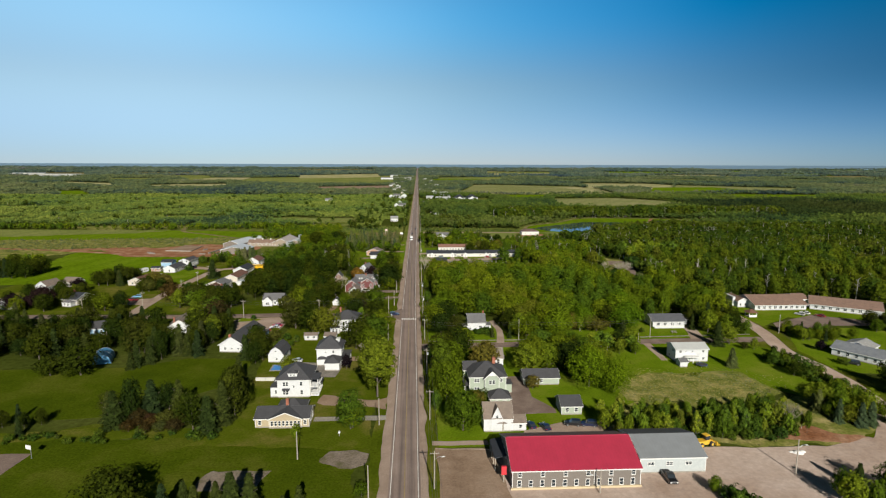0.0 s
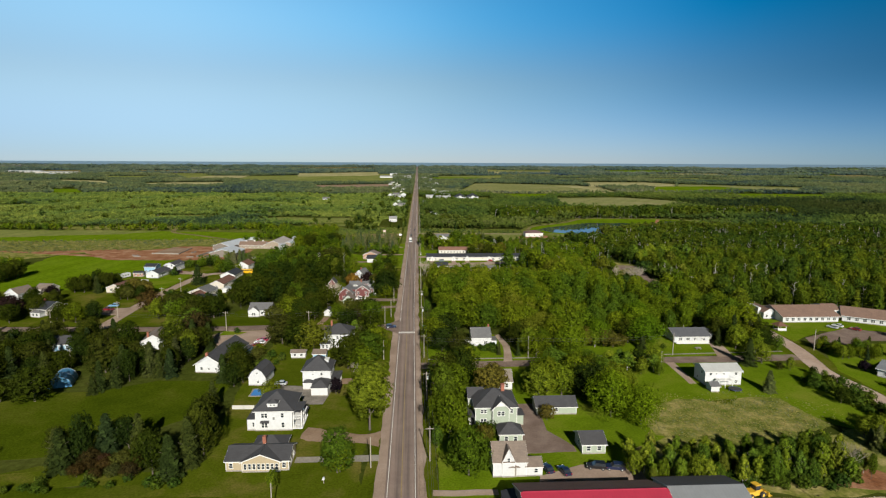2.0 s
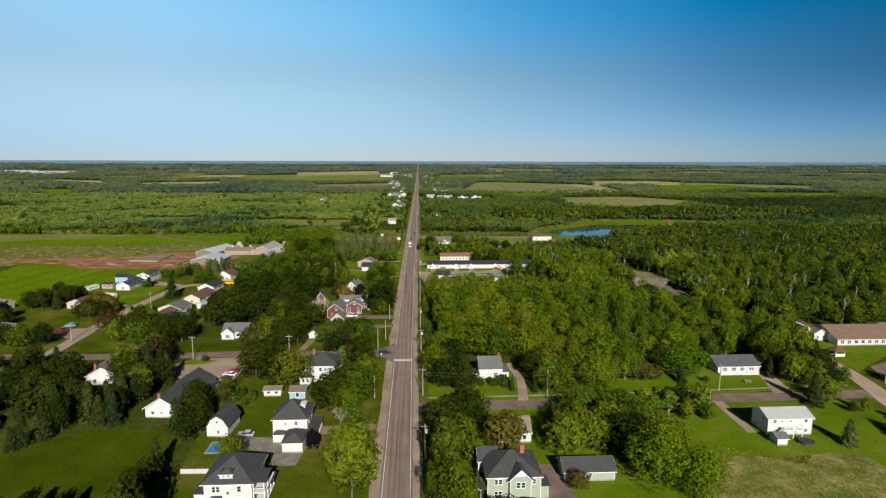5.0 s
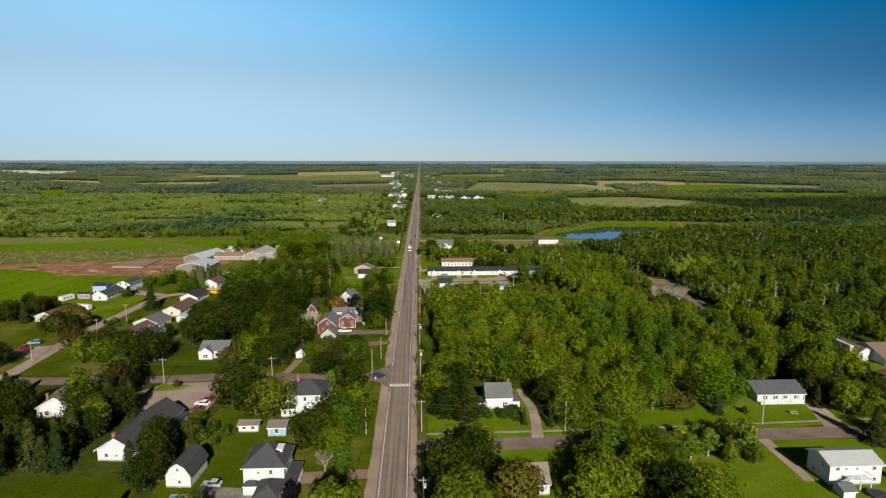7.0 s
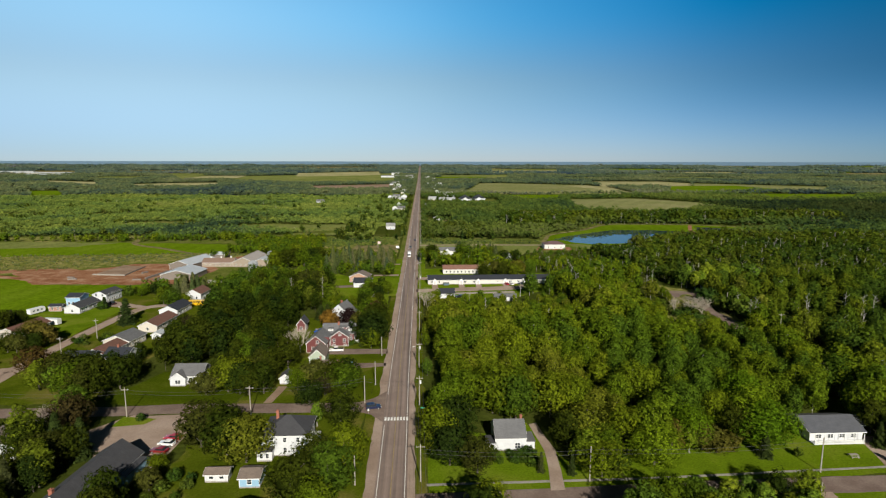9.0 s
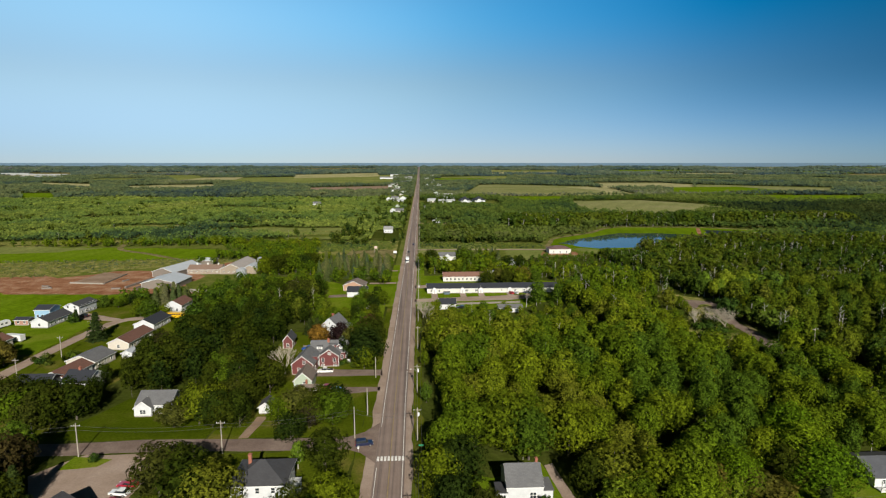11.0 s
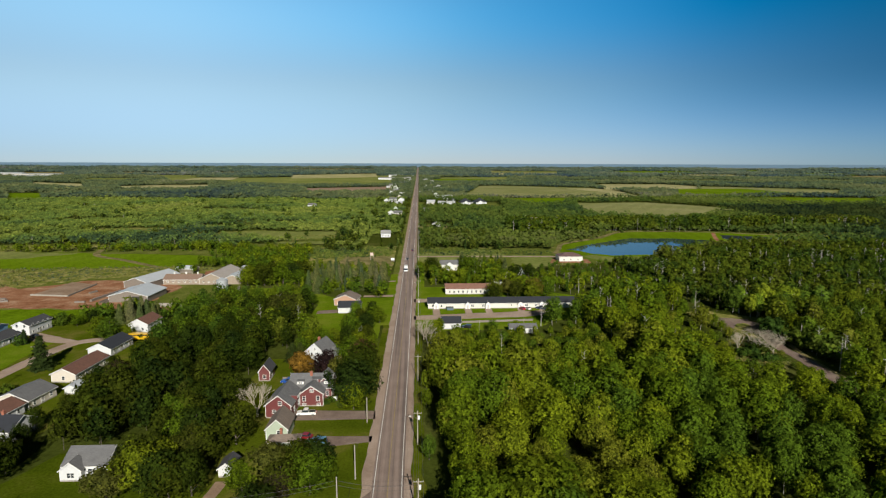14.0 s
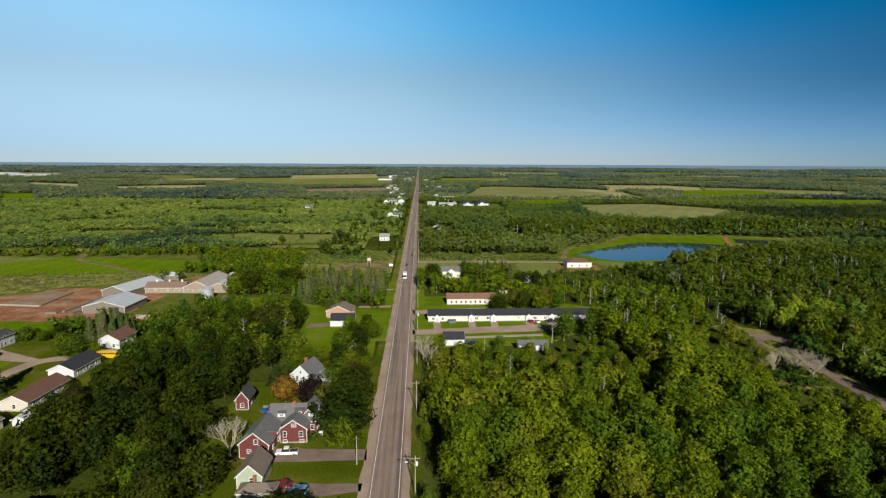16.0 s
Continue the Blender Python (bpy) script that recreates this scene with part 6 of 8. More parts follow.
for mx in (-37.0, -21.0, -10.6, 6.0, 17.0):
    block(b, mx, -4.6, 2.2, 1.8, 2.7, "y", 0.9, TRIM, BLACK_SH, 0.25, base=0.2)
    door(b, pose(mx, -5.5, 0.2), 0.9, 2.0, plain("grey_door", (0.35, 0.34, 0.33), 0.5))
simple("small white garage with a black roof", 22.6, 416.2, 8.2, 7.4, 2.9, "x", 2.0, WHITE, BLACK_SH, name="garage", category="garage", front=0, side=1)
b = simple("long white building with a red-brown roof", 36.0, 485.0, 24.5, 9.0, 3.2, "x", 2.0, siding("off_white_siding", (0.50, 0.48, 0.435)), shingle("red_brown_shingles", (0.162, 0.083, 0.058)), name="building", category="building", front=9, side=2)
block(b, 14.0, 3.0, 5.0, 6.0, 3.0, "x", 1.6, WHITE, TAN_SH, 0.3)
simple("low white shed with a grey roof", 53.6, 408.0, 11.5, 5.4, 2.4, "x", 1.2, WHITE, GREY_SH, name="shed", category="shed", front=1, side=0)
b = simple("white gabled house with a grey roof", 30.2, 555.0, 12.0, 7.5, 4.4, "x", 2.4, siding("off_white_siding", (0.50, 0.48, 0.435)), GREY_SH, front=4, stories=1)
block(b, 0, -3.0, 4.4, 4.0, 4.3, "y", 1.8, WHITE, GREY_SH, 0.3, wins={"f": [(0, 1.0, 1.4, 1.3)]})
simple("small white house with a blue-black roof", 76.5, 537.0, 4.8, 6.5, 2.8, "y", 2.0, WHITE, BLACK_SH, front=1, side=2)
simple("small white shed among trees", 66.5, 527.0, 5.0, 4.0, 2.6, "x", 1.0, WHITE, LIGHT_SH, name="shed", category="shed", front=0, side=0)
simple("tiny white pump shed", 56.8, 505.0, 4.2, 4.0, 2.6, "x", 1.2, WHITE, CHARCOAL, name="shed", category="shed", front=0, side=0)
b = simple("cream pump building with a purple-brown hipped roof", 124.0, 591.0, 17.5, 12.0, 4.0, "hip", 2.2, siding("off_white_siding", (0.50, 0.48, 0.435)), shingle("plum_shingles", (0.102, 0.058, 0.054)), name="pump_building", category="building", front=3, side=0)
b = root("roadside_sign", pose(-26.0, 596, 0), "tall pinkish roadside sign seen from behind", "sign")
for px in (-1.0, 1.0):
    MB().box(px - 0.15, -0.15, 0, px + 0.15, 0.15, 5.6).make("post", POLE_WOOD, b)
MB().box(-1.2, -0.3, 3.6, 1.2, -0.16, 5.8).make("panel", plain("pale_pink_panel", (0.44, 0.336, 0.304), 0.7), b)
b = root("roadside_sign", pose(-10.0, 588, 0), "small white roadside sign on two posts", "sign")
for px in (-1.0, 1.0):
    MB().box(px - 0.1, -0.1, 0, px + 0.1, 0.1, 2.6).make("post", POLE_WOOD, b)
MB().box(-1.3, -0.25, 1.2, 1.3, -0.11, 3.0).make("panel", TRIM, b)
simple("tan brick house by the pine grove", -29.0, 461.5, 11.5, 10.0, 3.4, "y", 2.4, siding("tan_siding", (0.340, 0.204, 0.136)), TAN_SH, rz=-8, group="roadside houses")
simple("white garage with a dark roof by the pines", -26.0, 446.0, 10.5, 9.0, 3.0, "x", 2.2, WHITE, BLACK_SH, name="garage", category="garage", front=0, side=0)
simple("white house far along the road", -22.0, 733.0, 9.0, 9.0, 3.8, "x", 2.8, WHITE, LIGHT_SH, group="roadside houses")
simple("white bungalow far along the road", 33.0, 826.0, 11.0, 8.0, 3.0, "y", 2.0, WHITE, LIGHT_SH, group="roadside houses")
PALE_ROOF = sheet("pale_metal_roof", (0.30, 0.31, 0.31), 0.6, 0.5)
for fx, fy in ((98.0, 1183), (124.5, 1192)):
    b = building("white barn with a blue-black hipped roof", fx, fy, 8, "barn", "barn", "twin white barns")
    block(b, 0, 0, 19, 24, 3.6, "hip", 6.8, WHITE, BLACK_SH, 1.2, wins={"f": row(2, 12, 1.0, 1.5, 1.5)})
    block(b, -2.5, -11.6, 9, 5, 3.4, "y", 3.0, WHITE, BLACK_SH, 0.8)
for fx, fy, fl in ((36, 1196, 17), (63, 1168, 30), (60, 1352, 24), (74, 1236, 14)):
    simple("low pale-roofed farm building", fx, fy, fl, 13, 3.4, "x", 3.0, WHITE, PALE_ROOF, name="farm_building", category="building", front=3, side=0, has_door=False, group="roadside houses")
simple("long pale-roofed farm shed", 64, 1290, 34, 24, 5.0, "x", 5.0, WHITE, PALE_ROOF, name="farm_shed", category="building", front=3, side=0)
simple("red-roofed house far along the road", 39, 1680, 11, 11, 5.0, "y", 4.0, WHITE, shingle("red_shingles", (0.286, 0.048, 0.027)), group="roadside houses")
simple("long white warehouse far along the road", -70, 2480, 130, 40, 9, "x", 4, WHITE, LIGHT_SH, name="warehouse", category="building", front=8, side=0)
for gx_, gy_, gl in ((-1930, 2960, 230), (-1700, 2830, 260), (-1560, 2640, 180)):
    ob = simple("long white greenhouse near the skyline", gx_, gy_, gl, 40, 4, "x", 3, CREAM, sheet("greenhouse_sheet", (0.30, 0.31, 0.31), 2.0, 0.4), name="greenhouse", category="building", front=12, side=0, has_door=False)
    ob.location.z = rise(gy_)
    CLEAR.append(rect(gx_ - gl / 2, gy_ - 70, gx_ + gl / 2, gy_ + 30))
rr = random.Random(11)
FAR_HOUSES = [(-16, 950, 11, 3.8), (-26, 968, 8, 3.0), (-19, 1160, 10, 3.2), (-17, 1232, 12, 4.0), (-33, 1250, 14, 3.6), (-44, 1225, 9, 3.4), (-30, 1195, 8, 3.0), (36, 1165, 11, 3.4), (53, 1395, 13, 4.2),
              (24, 1010, 8, 3.0), (-22, 1040, 7, 2.8), (-38, 1555, 16, 4.5), (-20, 1420, 10, 4.0), (-46, 1480, 11, 4.0), (74, 1798, 26, 5.0), (-46, 1549, 13, 4.0), (-39, 1600, 12, 4.0), (-26, 1413, 12, 4.0), (41, 1816, 14, 4.4), (66, 1713, 15, 4.4), (-24, 1330, 11, 3.8), (-31, 1700, 13, 4.2), (24, 1480, 11, 3.8), (84, 2600, 30, 6), (-86, 2700, 34, 6), (48, 1560, 12, 4.0), (-158, 1097, 12, 3.6)]
for i in range(34):
    y = 1640 + i * 52 + rr.uniform(-20, 20)
    FAR_HOUSES.append((rr.choice((-1, 1)) * rr.uniform(18, 95) + bend(y), y, rr.uniform(9, 20), rr.uniform(3.0, 4.8)))
for x, y, w, h in FAR_HOUSES:
    ob = simple("small house beside the far road among trees", x, y, w, 9.0, h + 1.0, rr.choice("xxy"), 3.0, rr.choice((WHITE, WHITE, CREAM, WHITE, SAGE)), rr.choice((GREY_SH, PALE_ROOF, LIGHT_SH, PALE_ROOF)), front=3, side=0, has_door=False, group="roadside houses")
    ob.location.z = rise(y)
    CLEAR.append(rect(x - w * 0.7, y - 20, x + w * 0.7, y + 6))
CLEAR.append(rect(-36, 660, -9, 745))
CLEAR.append(rect(16, 775, 50, 836))

# the farm
b = building("open-sided cattle barn with a galvanised roof", -144.2, 478.5, -3, "barn", "barn")
block(b, 0, 0, 20.5, 21, 3.4, "y", 2.6, BLOCK, PALE_TIN, 0.4, base=0)
# near-black panel on the closed wall paints the shade inside a doorway
MB().box(2.5, -10.62, 0.1, 7.5, -10.5, 3.2).make("opening", plain("painted_doorway_shade", (0.02, 0.018, 0.015), 0.9), b, "dark panel painting the shade of an open doorway")
b = building("long weathered barn with a galvanised roof", -153.0, 516.0, -14, "barn", "barn")
block(b, 0, 0, 15.0, 30, 3.8, "y", 2.6, BLOCK, PALE_TIN, 0.4, base=0)
b = building("low barn with a rusty brown roof", -134.2, 517.0, 0, "barn", "barn")
block(b, 0, 0, 21.5, 10, 3.2, "x", 2.4, siding("tan_boards", (0.224, 0.180, 0.136), 0.3, True), sheet("rusted_sheet", (0.156, 0.102, 0.075), 0.5, 0.8), 0.4, base=0, wins={"f": row(6, 20, 1.4, 0.9, 0.7)})
for i in (-6, 1, 8):
    MB().tube((i, 0, 5.4), (i, 0, 6.4), 0.5, 0.5, 8).tube((i, 0, 6.4), (i, 0, 6.9), 0.75, 0.1, 8).make("roof_vent", TRIM, b, "white roof vent")
b = building("long barn with a pale roof", -115.4, 527.0, -3, "barn", "barn")
block(b, 0, 0, 14.5, 32, 3.6, "y", 3.2, siding("tan_boards", (0.224, 0.180, 0.136), 0.3, True), sheet("pale_rust_sheet", (0.306, 0.272, 0.245), 0.5, 0.6, 0.0, "Y"), 0.4, base=0, wins={"f": row(4, 13, 1.4, 0.9, 0.7)})
b = building("small barn with a galvanised roof", -104.2, 519.0, 0, "barn", "barn")
block(b, 0, 0, 9.5, 14, 3.6, "y", 2.0, siding("tan_boards", (0.224, 0.180, 0.136), 0.3, True), PALE_TIN, 0.4, base=0)
b = building("small shed with a galvanised roof", -146, 552, -10, "shed", "shed")
block(b, 0, 0, 12, 8, 3.0, "x", 1.5, BLOCK, PALE_TIN, 0.3, base=0)
for sx, sy, sr, sh in ((-105.4, 497.5, 3.2, 5.6), (-102.5, 533.0, 2.2, 7.0)):
    b = root("silo", pose(sx, sy, 0), "round galvanised steel grain silo", "silo")
    mb = MB().turned([(sr * k, sh * (i + o) / 6) for i in range(6) for k, o in ((1, 0), (1, 0.9), (1.02, 0.95))] + [(sr, sh)])
    mb.make("silo_wall", SILO_TIN, b)
    MB().tube((0, 0, sh), (0, 0, sh + sr * 0.5), sr * 1.06, 0.3, 20).make("silo_roof", SILO_TIN, b, "conical steel roof")


def low_wall(x0, y0, x1, y1, h, t, material, label, name="bunker_wall", category="wall"):
    d = Vector((x1 - x0, y1 - y0, 0))
    b = root(name, pose((x0 + x1) / 2, (y0 + y1) / 2, 0, 0, 0, math.degrees(math.atan2(d.y, d.x))), label, category)
    n = max(1, int(d.length / 2.6))
    pm = MB().box(-d.length / n / 2 + 0.03, -t / 2, 0, d.length / n / 2 - 0.03, t / 2, h).mesh("panel", material)
    for i in range(n):
        hang(new("panel", pm), b).location = ((i + 0.5) * d.length / n - d.length / 2, 0, 0)
    return b


low_wall(-99.8, 457.5, -95.1, 496, 2.4, 0.3, CONCRETE, "weathered concrete silage wall")
low_wall(-125, 458.5, -113, 457.5, 1.9, 0.25, CONCRETE, "pale concrete yard wall")
low_wall(-206, 485.8, -184, 482.3, 0.9, 0.3, CONCRETE, "low concrete feed wall")
low_wall(-183.8, 482.5, -184.8, 513, 0.9, 0.3, CONCRETE, "low concrete feed wall")
low_wall(-156, 464, -150.5, 486, 1.2, 0.2, BLOCK, "weathered wooden cattle rail in the farmyard", "wooden_fence", "fence")
low_wall(-158.5, 466, -154, 490, 1.2, 0.2, BLOCK, "weathered wooden cattle rail in the farmyard", "wooden_fence", "fence")
for bx, by, bz in ((-213, 470, 20), (-217, 477, -15), (-172, 468, 5), (-176, 489, 70)):
    low_wall(bx, by, bx + 5 * math.cos(radians(bz)), by + 5 * math.sin(radians(bz)), 0.9, 1.1, BLOCK, "weathered wooden cattle feeder on bare soil", "cattle_feeder", "trough")
low_wall(-165, 470, -161, 494, 1.2, 1.2, BLOCK, "weathered wooden feed bunk", "feed_bunk", "trough")
low_wall(-52.2, 189.7, -45.4, 189.5, 1.25, 0.12, plain("grey_white_fence", (0.40, 0.39, 0.36), 0.8), "greyed white wooden garden fence", "garden_fence", "fence")
low_wall(28, 422.3, 62, 425.0, 1.0, 0.12, BLOCK, "weathered wooden fence beside the motel drive", "wooden_fence", "fence")
low_wall(-31, 354.5, -39, 355, 1.1, 0.12, BLOCK, "low wooden garden fence", "wooden_fence", "fence")

# pools, tarpaulin dome, small garden things
b = root("swimming_pool", pose(-47.2, 202, 0.05), "small blue garden swimming pool", "pool")
MB().box(-2.8, -3.1, 0, 2.8, -2.6, 0.12).box(-2.8, 2.6, 0, 2.8, 3.1, 0.12).box(-2.8, -2.6, 0, -2.3, 2.6, 0.12).box(2.3, -2.6, 0, 2.8, 2.6, 0.12).make("coping", CONCRETE, b, "pale pool coping")
MB().box(-2.3, -2.6, 0, 2.3, 2.6, 0.06).make("pool_water", plain("pool_blue", (0.012, 0.15, 0.42), 0.6, var=0.1), b, "bright blue water")
TARP = plain("blue_tarpaulin", (0.06, 0.20, 0.36), 0.5, var=0.25, scale=1)
b = root("tarpaulin_shelter", pose(-115.2, 213.0, 0, 0, 0, 18), "arched shelter under a blue tarpaulin", "shelter")
MB().prism([(3.4 * math.cos(math.pi * i / 12), 3.6 * math.sin(math.pi * i / 12)) for i in range(13)], -4.5, 4.5, "y").make("tarpaulin", TARP, b)
for y in (-4.5, 0, 4.5):
    mb = MB()
    for i in range(12):
        a0, a1 = math.pi * i / 12, math.pi * (i + 1) / 12
        mb.tube((3.45 * math.cos(a0), y, 3.65 * math.sin(a0)), (3.45 * math.cos(a1), y, 3.65 * math.sin(a1)), 0.06, 0.06, 5)
    mb.make("hoop", STEEL, b)
b = root("trampoline", pose(108.8, 197.2, 0), "round garden trampoline with a black mat", "trampoline")
MB().tube((0, 0, 0.75), (0, 0, 0.8), 1.9, 1.9, 18).make("mat", RUBBER, b)
mb = MB()
for i in range(18):
    a0, a1 = math.pi * i / 9, math.pi * (i + 1) / 9
    mb.tube((2 * math.cos(a0), 2 * math.sin(a0), 0.8), (2 * math.cos(a1), 2 * math.sin(a1), 0.8), 0.08, 0.08, 5)
mb.make("rim", plain("blue_pad", (0.03, 0.05, 0.12), 0.6), b)
for i in range(6):
    a = math.pi * i / 3
    MB().tube((1.95 * math.cos(a), 1.95 * math.sin(a), 0), (1.95 * math.cos(a), 1.95 * math.sin(a), 0.8), 0.04, 0.04, 5).make("leg", STEEL, b)
b = root("picnic_table", pose(117.5, 239.4, 0), "weathered wooden picnic table on the lawn", "table")
MB().box(-1.1, -0.45, 0.7, 1.1, 0.45, 0.76).make("tabletop", POLE_WOOD, b)
for s in (-1, 1):
    MB().box(-1.1, s * 0.85 - 0.15, 0.42, 1.1, s * 0.85 + 0.15, 0.47).make("bench", POLE_WOOD, b)
    MB().prism([(-0.95, 0), (-0.8, 0), (-0.25, 0.7), (-0.4, 0.7)], s * 0.8 - 0.05, s * 0.8 + 0.05, "x").prism([(0.95, 0), (0.8, 0), (0.25, 0.7), (0.4, 0.7)], s * 0.8 - 0.05, s * 0.8 + 0.05, "x").make("leg_frame", POLE_WOOD, b)
b = root("skip", pose(24.0, 446.2, 0), "dark blue-grey metal rubbish skip", "skip")
MB().prism([(-1.5, 0.1), (1.5, 0.1), (1.8, 1.5), (-1.8, 1.5)], -0.9, 0.9, "y").make("bin", plain("skip_paint", (0.07, 0.10, 0.12), 0.5), b)
MB().box(-1.85, -0.95, 1.5, 1.85, 0.95, 1.58).make("lid", RUBBER, b)

# ---------------------------------------------------------------- vehicles


def paint(name, c):
    def bld(n, l, p):
        p.inputs["Base Color"].default_value = (*c, 1)
        p.inputs["Roughness"].default_value, p.inputs["Metallic"].default_value = 0.3, 0.2
        p.inputs["Coat Weight"].default_value = 0.6
    return mat(name, bld)


LAMP = plain("headlamp_glass", (0.7, 0.7, 0.68), 0.1)
TAIL = plain("tail_lamp", (0.35, 0.02, 0.02), 0.2)


def vehicle(x, y, rz, colour, c, kind="car"):
    """A parked car, pickup, van or lorry, its nose towards +y of its own."""
    body_paint = paint(colour.replace(" ", "_") + "_car_paint", c)
    L, W, H = {"car": (4.5, 1.8, 1.45), "suv": (4.7, 1.9, 1.75), "pickup": (5.6, 1.95, 1.85), "lorry": (8.0, 2.4, 3.4)}[kind]
    b = root({"suv": "car"}.get(kind, kind), pose(x, y, 0.10, 0, 0, rz), f"{colour} {'sport utility car' if kind == 'suv' else kind} standing on the ground", {"pickup": "pickup", "lorry": "lorry"}.get(kind, "car"))
    w, l, belt = W / 2, L / 2, 0.9 if kind == "car" else 1.05
    body = MB()
    prof = [(-l, 0.35), (l, 0.35), (l, 0.62), (l - 0.15, belt - 0.15), (l - 1.2, belt), (-l + 0.15, belt), (-l, 0.7)]
    body.prism(prof, -w, w, "x")
    body.make("body", body_paint, b)
    cab = {"car": (-l + 0.5, l - 1.3, 0.55, 0.75), "suv": (-l + 0.15, l - 1.35, 0.2, 0.7), "pickup": (-0.6, l - 1.4, 0.15, 0.7), "lorry": (l - 2.0, l - 0.25, 0.1, 0.3)}[kind]
    a, e, ra, re = cab
    hc = H if kind != "lorry" else 2.4
    MB().prism([(a, belt - 0.02), (e, belt - 0.02), (e - re, hc - 0.08), (a + ra, hc - 0.08)], -w + 0.1, w - 0.1, "x").make("glasshouse", GLASS, b, "dark window glass")
    MB().prism([(a + ra - 0.1, hc - 0.1), (e - re + 0.1, hc - 0.1), (e - re - 0.1, hc), (a + ra + 0.1, hc)], -w + 0.14, w - 0.14, "x").make("car_roof", body_paint, b)
    if kind == "pickup":
        MB().box(-w + 0.12, -l + 0.15, belt - 0.3, w - 0.12, -0.7, belt + 0.012).make("load_bed", RUBBER, b, "black open load bed")
    if kind == "lorry":
        MB().box(-w, -l, 0.8, w, l - 2.2, H).make("box_body", TRIM, b, "white box body")
    for sx in (-1, 1):
        for wy in (-l + 0.85, l - 0.85):
            ty = MB().tube((sx * (w - 0.2), wy, 0.33), (sx * (w + 0.02), wy, 0.33), 0.33, 0.33, 12).make("wheel", RUBBER, b, "black tyre")
            MB().tube((sx * (w + 0.02), wy, 0.33), (sx * (w + 0.03), wy, 0.33), 0.19, 0.17, 10).make("rim", STEEL, ty)
        MB().box(sx * (w - 0.25) - 0.2, l - 0.06, 0.6, sx * (w - 0.25) + 0.2, l + 0.02, 0.75).make("headlight", LAMP, b)
        MB().box(sx * (w - 0.2) - 0.15, -l - 0.02, 0.65, sx * (w - 0.2) + 0.15, -l + 0.05, 0.85).make("tail_light", TAIL, b)
    return b


NAVY, DARKR, WHT, SILV, BLK, LBLUE = (0.012, 0.018, 0.05), (0.20, 0.01, 0.015), (0.75, 0.75, 0.74), (0.45, 0.46, 0.47), (0.012, 0.012, 0.014), (0.14, 0.30, 0.46)
vehicle(62.6, 122.6, 180, "black", BLK, "pickup")
vehicle(35.2, 151.2, 15, "dark blue", NAVY)
vehicle(39.1, 150.0, 15, "dark blue", NAVY)
vehicle(47.5, 151.6, 80, "black", BLK, "suv")
vehicle(52.0, 151.0, 80, "dark blue", NAVY, "suv")
vehicle(-60.2, 256.4, 80, "red", (0.36, 0.01, 0.03))
vehicle(-60.4, 253.2, 80, "white", WHT)
vehicle(-60.8, 249.4, 80, "dark red", DARKR)
vehicle(-62.0, 244.0, 80, "black", BLK)
vehicle(-42.0, 208.2, 85, "silver", SILV)
vehicle(-62.5, 237.5, -30, "light blue", LBLUE, "pickup")
vehicle(-25.8, 327.2, 92, "white", WHT, "pickup")
vehicle(-23.8, 312.6, 80, "dark red", DARKR)
vehicle(-19.6, 309.6, 80, "light blue", LBLUE, "suv")
vehicle(-36.0, 352.0, 80, "bright blue", (0.01, 0.06, 0.30), "pickup")
vehicle(-149.6, 308.8, 85, "dark red", DARKR, "pickup")
vehicle(-150.4, 316.0, 100, "light blue", (0.35, 0.48, 0.58), "suv")
vehicle(-155.5, 306.0, 90, "black", BLK)
vehicle(-7.4, 273.4, -80, "dark blue", NAVY, "suv")
vehicle(-1.9 + bend(552), 552.0, 180, "white", WHT, "lorry")
vehicle(-1.8 + bend(596), 596.0, 180, "black", BLK)
vehicle(1.5 + bend(640), 640.0, 0, "dark blue", NAVY)
vehicle(60.6, 446.0, 20, "red", (0.36, 0.01, 0.03))
vehicle(63.4, 446.0, 20, "white", WHT)
vehicle(70.4, 446.0, 60, "dark blue", NAVY, "pickup")
vehicle(73.6, 447.5, 60, "black", BLK, "suv")
vehicle(29.5, 414.0, 70, "black", BLK, "suv")
vehicle(-157.0, 404.0, 60, "dark red", DARKR)
vehicle(-153.5, 406.5, 60, "black", BLK, "suv")
vehicle(194.0, 266.0, 30, "silver", SILV)
vehicle(198.0, 268.0, 30, "white", WHT)
vehicle(202.0, 262.5, 30, "dark red", DARKR)
vehicle(166.5, 196.5, 60, "black", BLK, "suv")

# school bus, travel trailers, wheel loader
BUS_Y = paint("bus_yellow_paint", (0.62, 0.36, 0.01))
b = root("school_bus", pose(-108.6, 402.4, 0.05, 0, 0, 88), "yellow school bus parked beside a house", "bus")
MB().prism([(-5, 0.5), (4.0, 0.5), (4.0, 1.3), (5.2, 1.4), (5.2, 0.5), (5.3, 0.5), (5.3, 1.5), (4.1, 1.7), (3.8, 3.0), (-5, 3.0)], -1.2, 1.2, "x").make("bus_body", BUS_Y, b)
for sx in (-1, 1):
    for i in range(10):
        MB().box(min(sx * 1.2, sx * 1.23), -4.6 + 0.82 * i, 1.9, max(sx * 1.2, sx * 1.23), -3.95 + 0.82 * i, 2.6).make("bus_window", GLASS, b)
    for wy in (-3.2, 4.0):
        MB().tube((sx * 0.95, wy, 0.5), (sx * 1.22, wy, 0.5), 0.5, 0.5, 12).make("wheel", RUBBER, b)
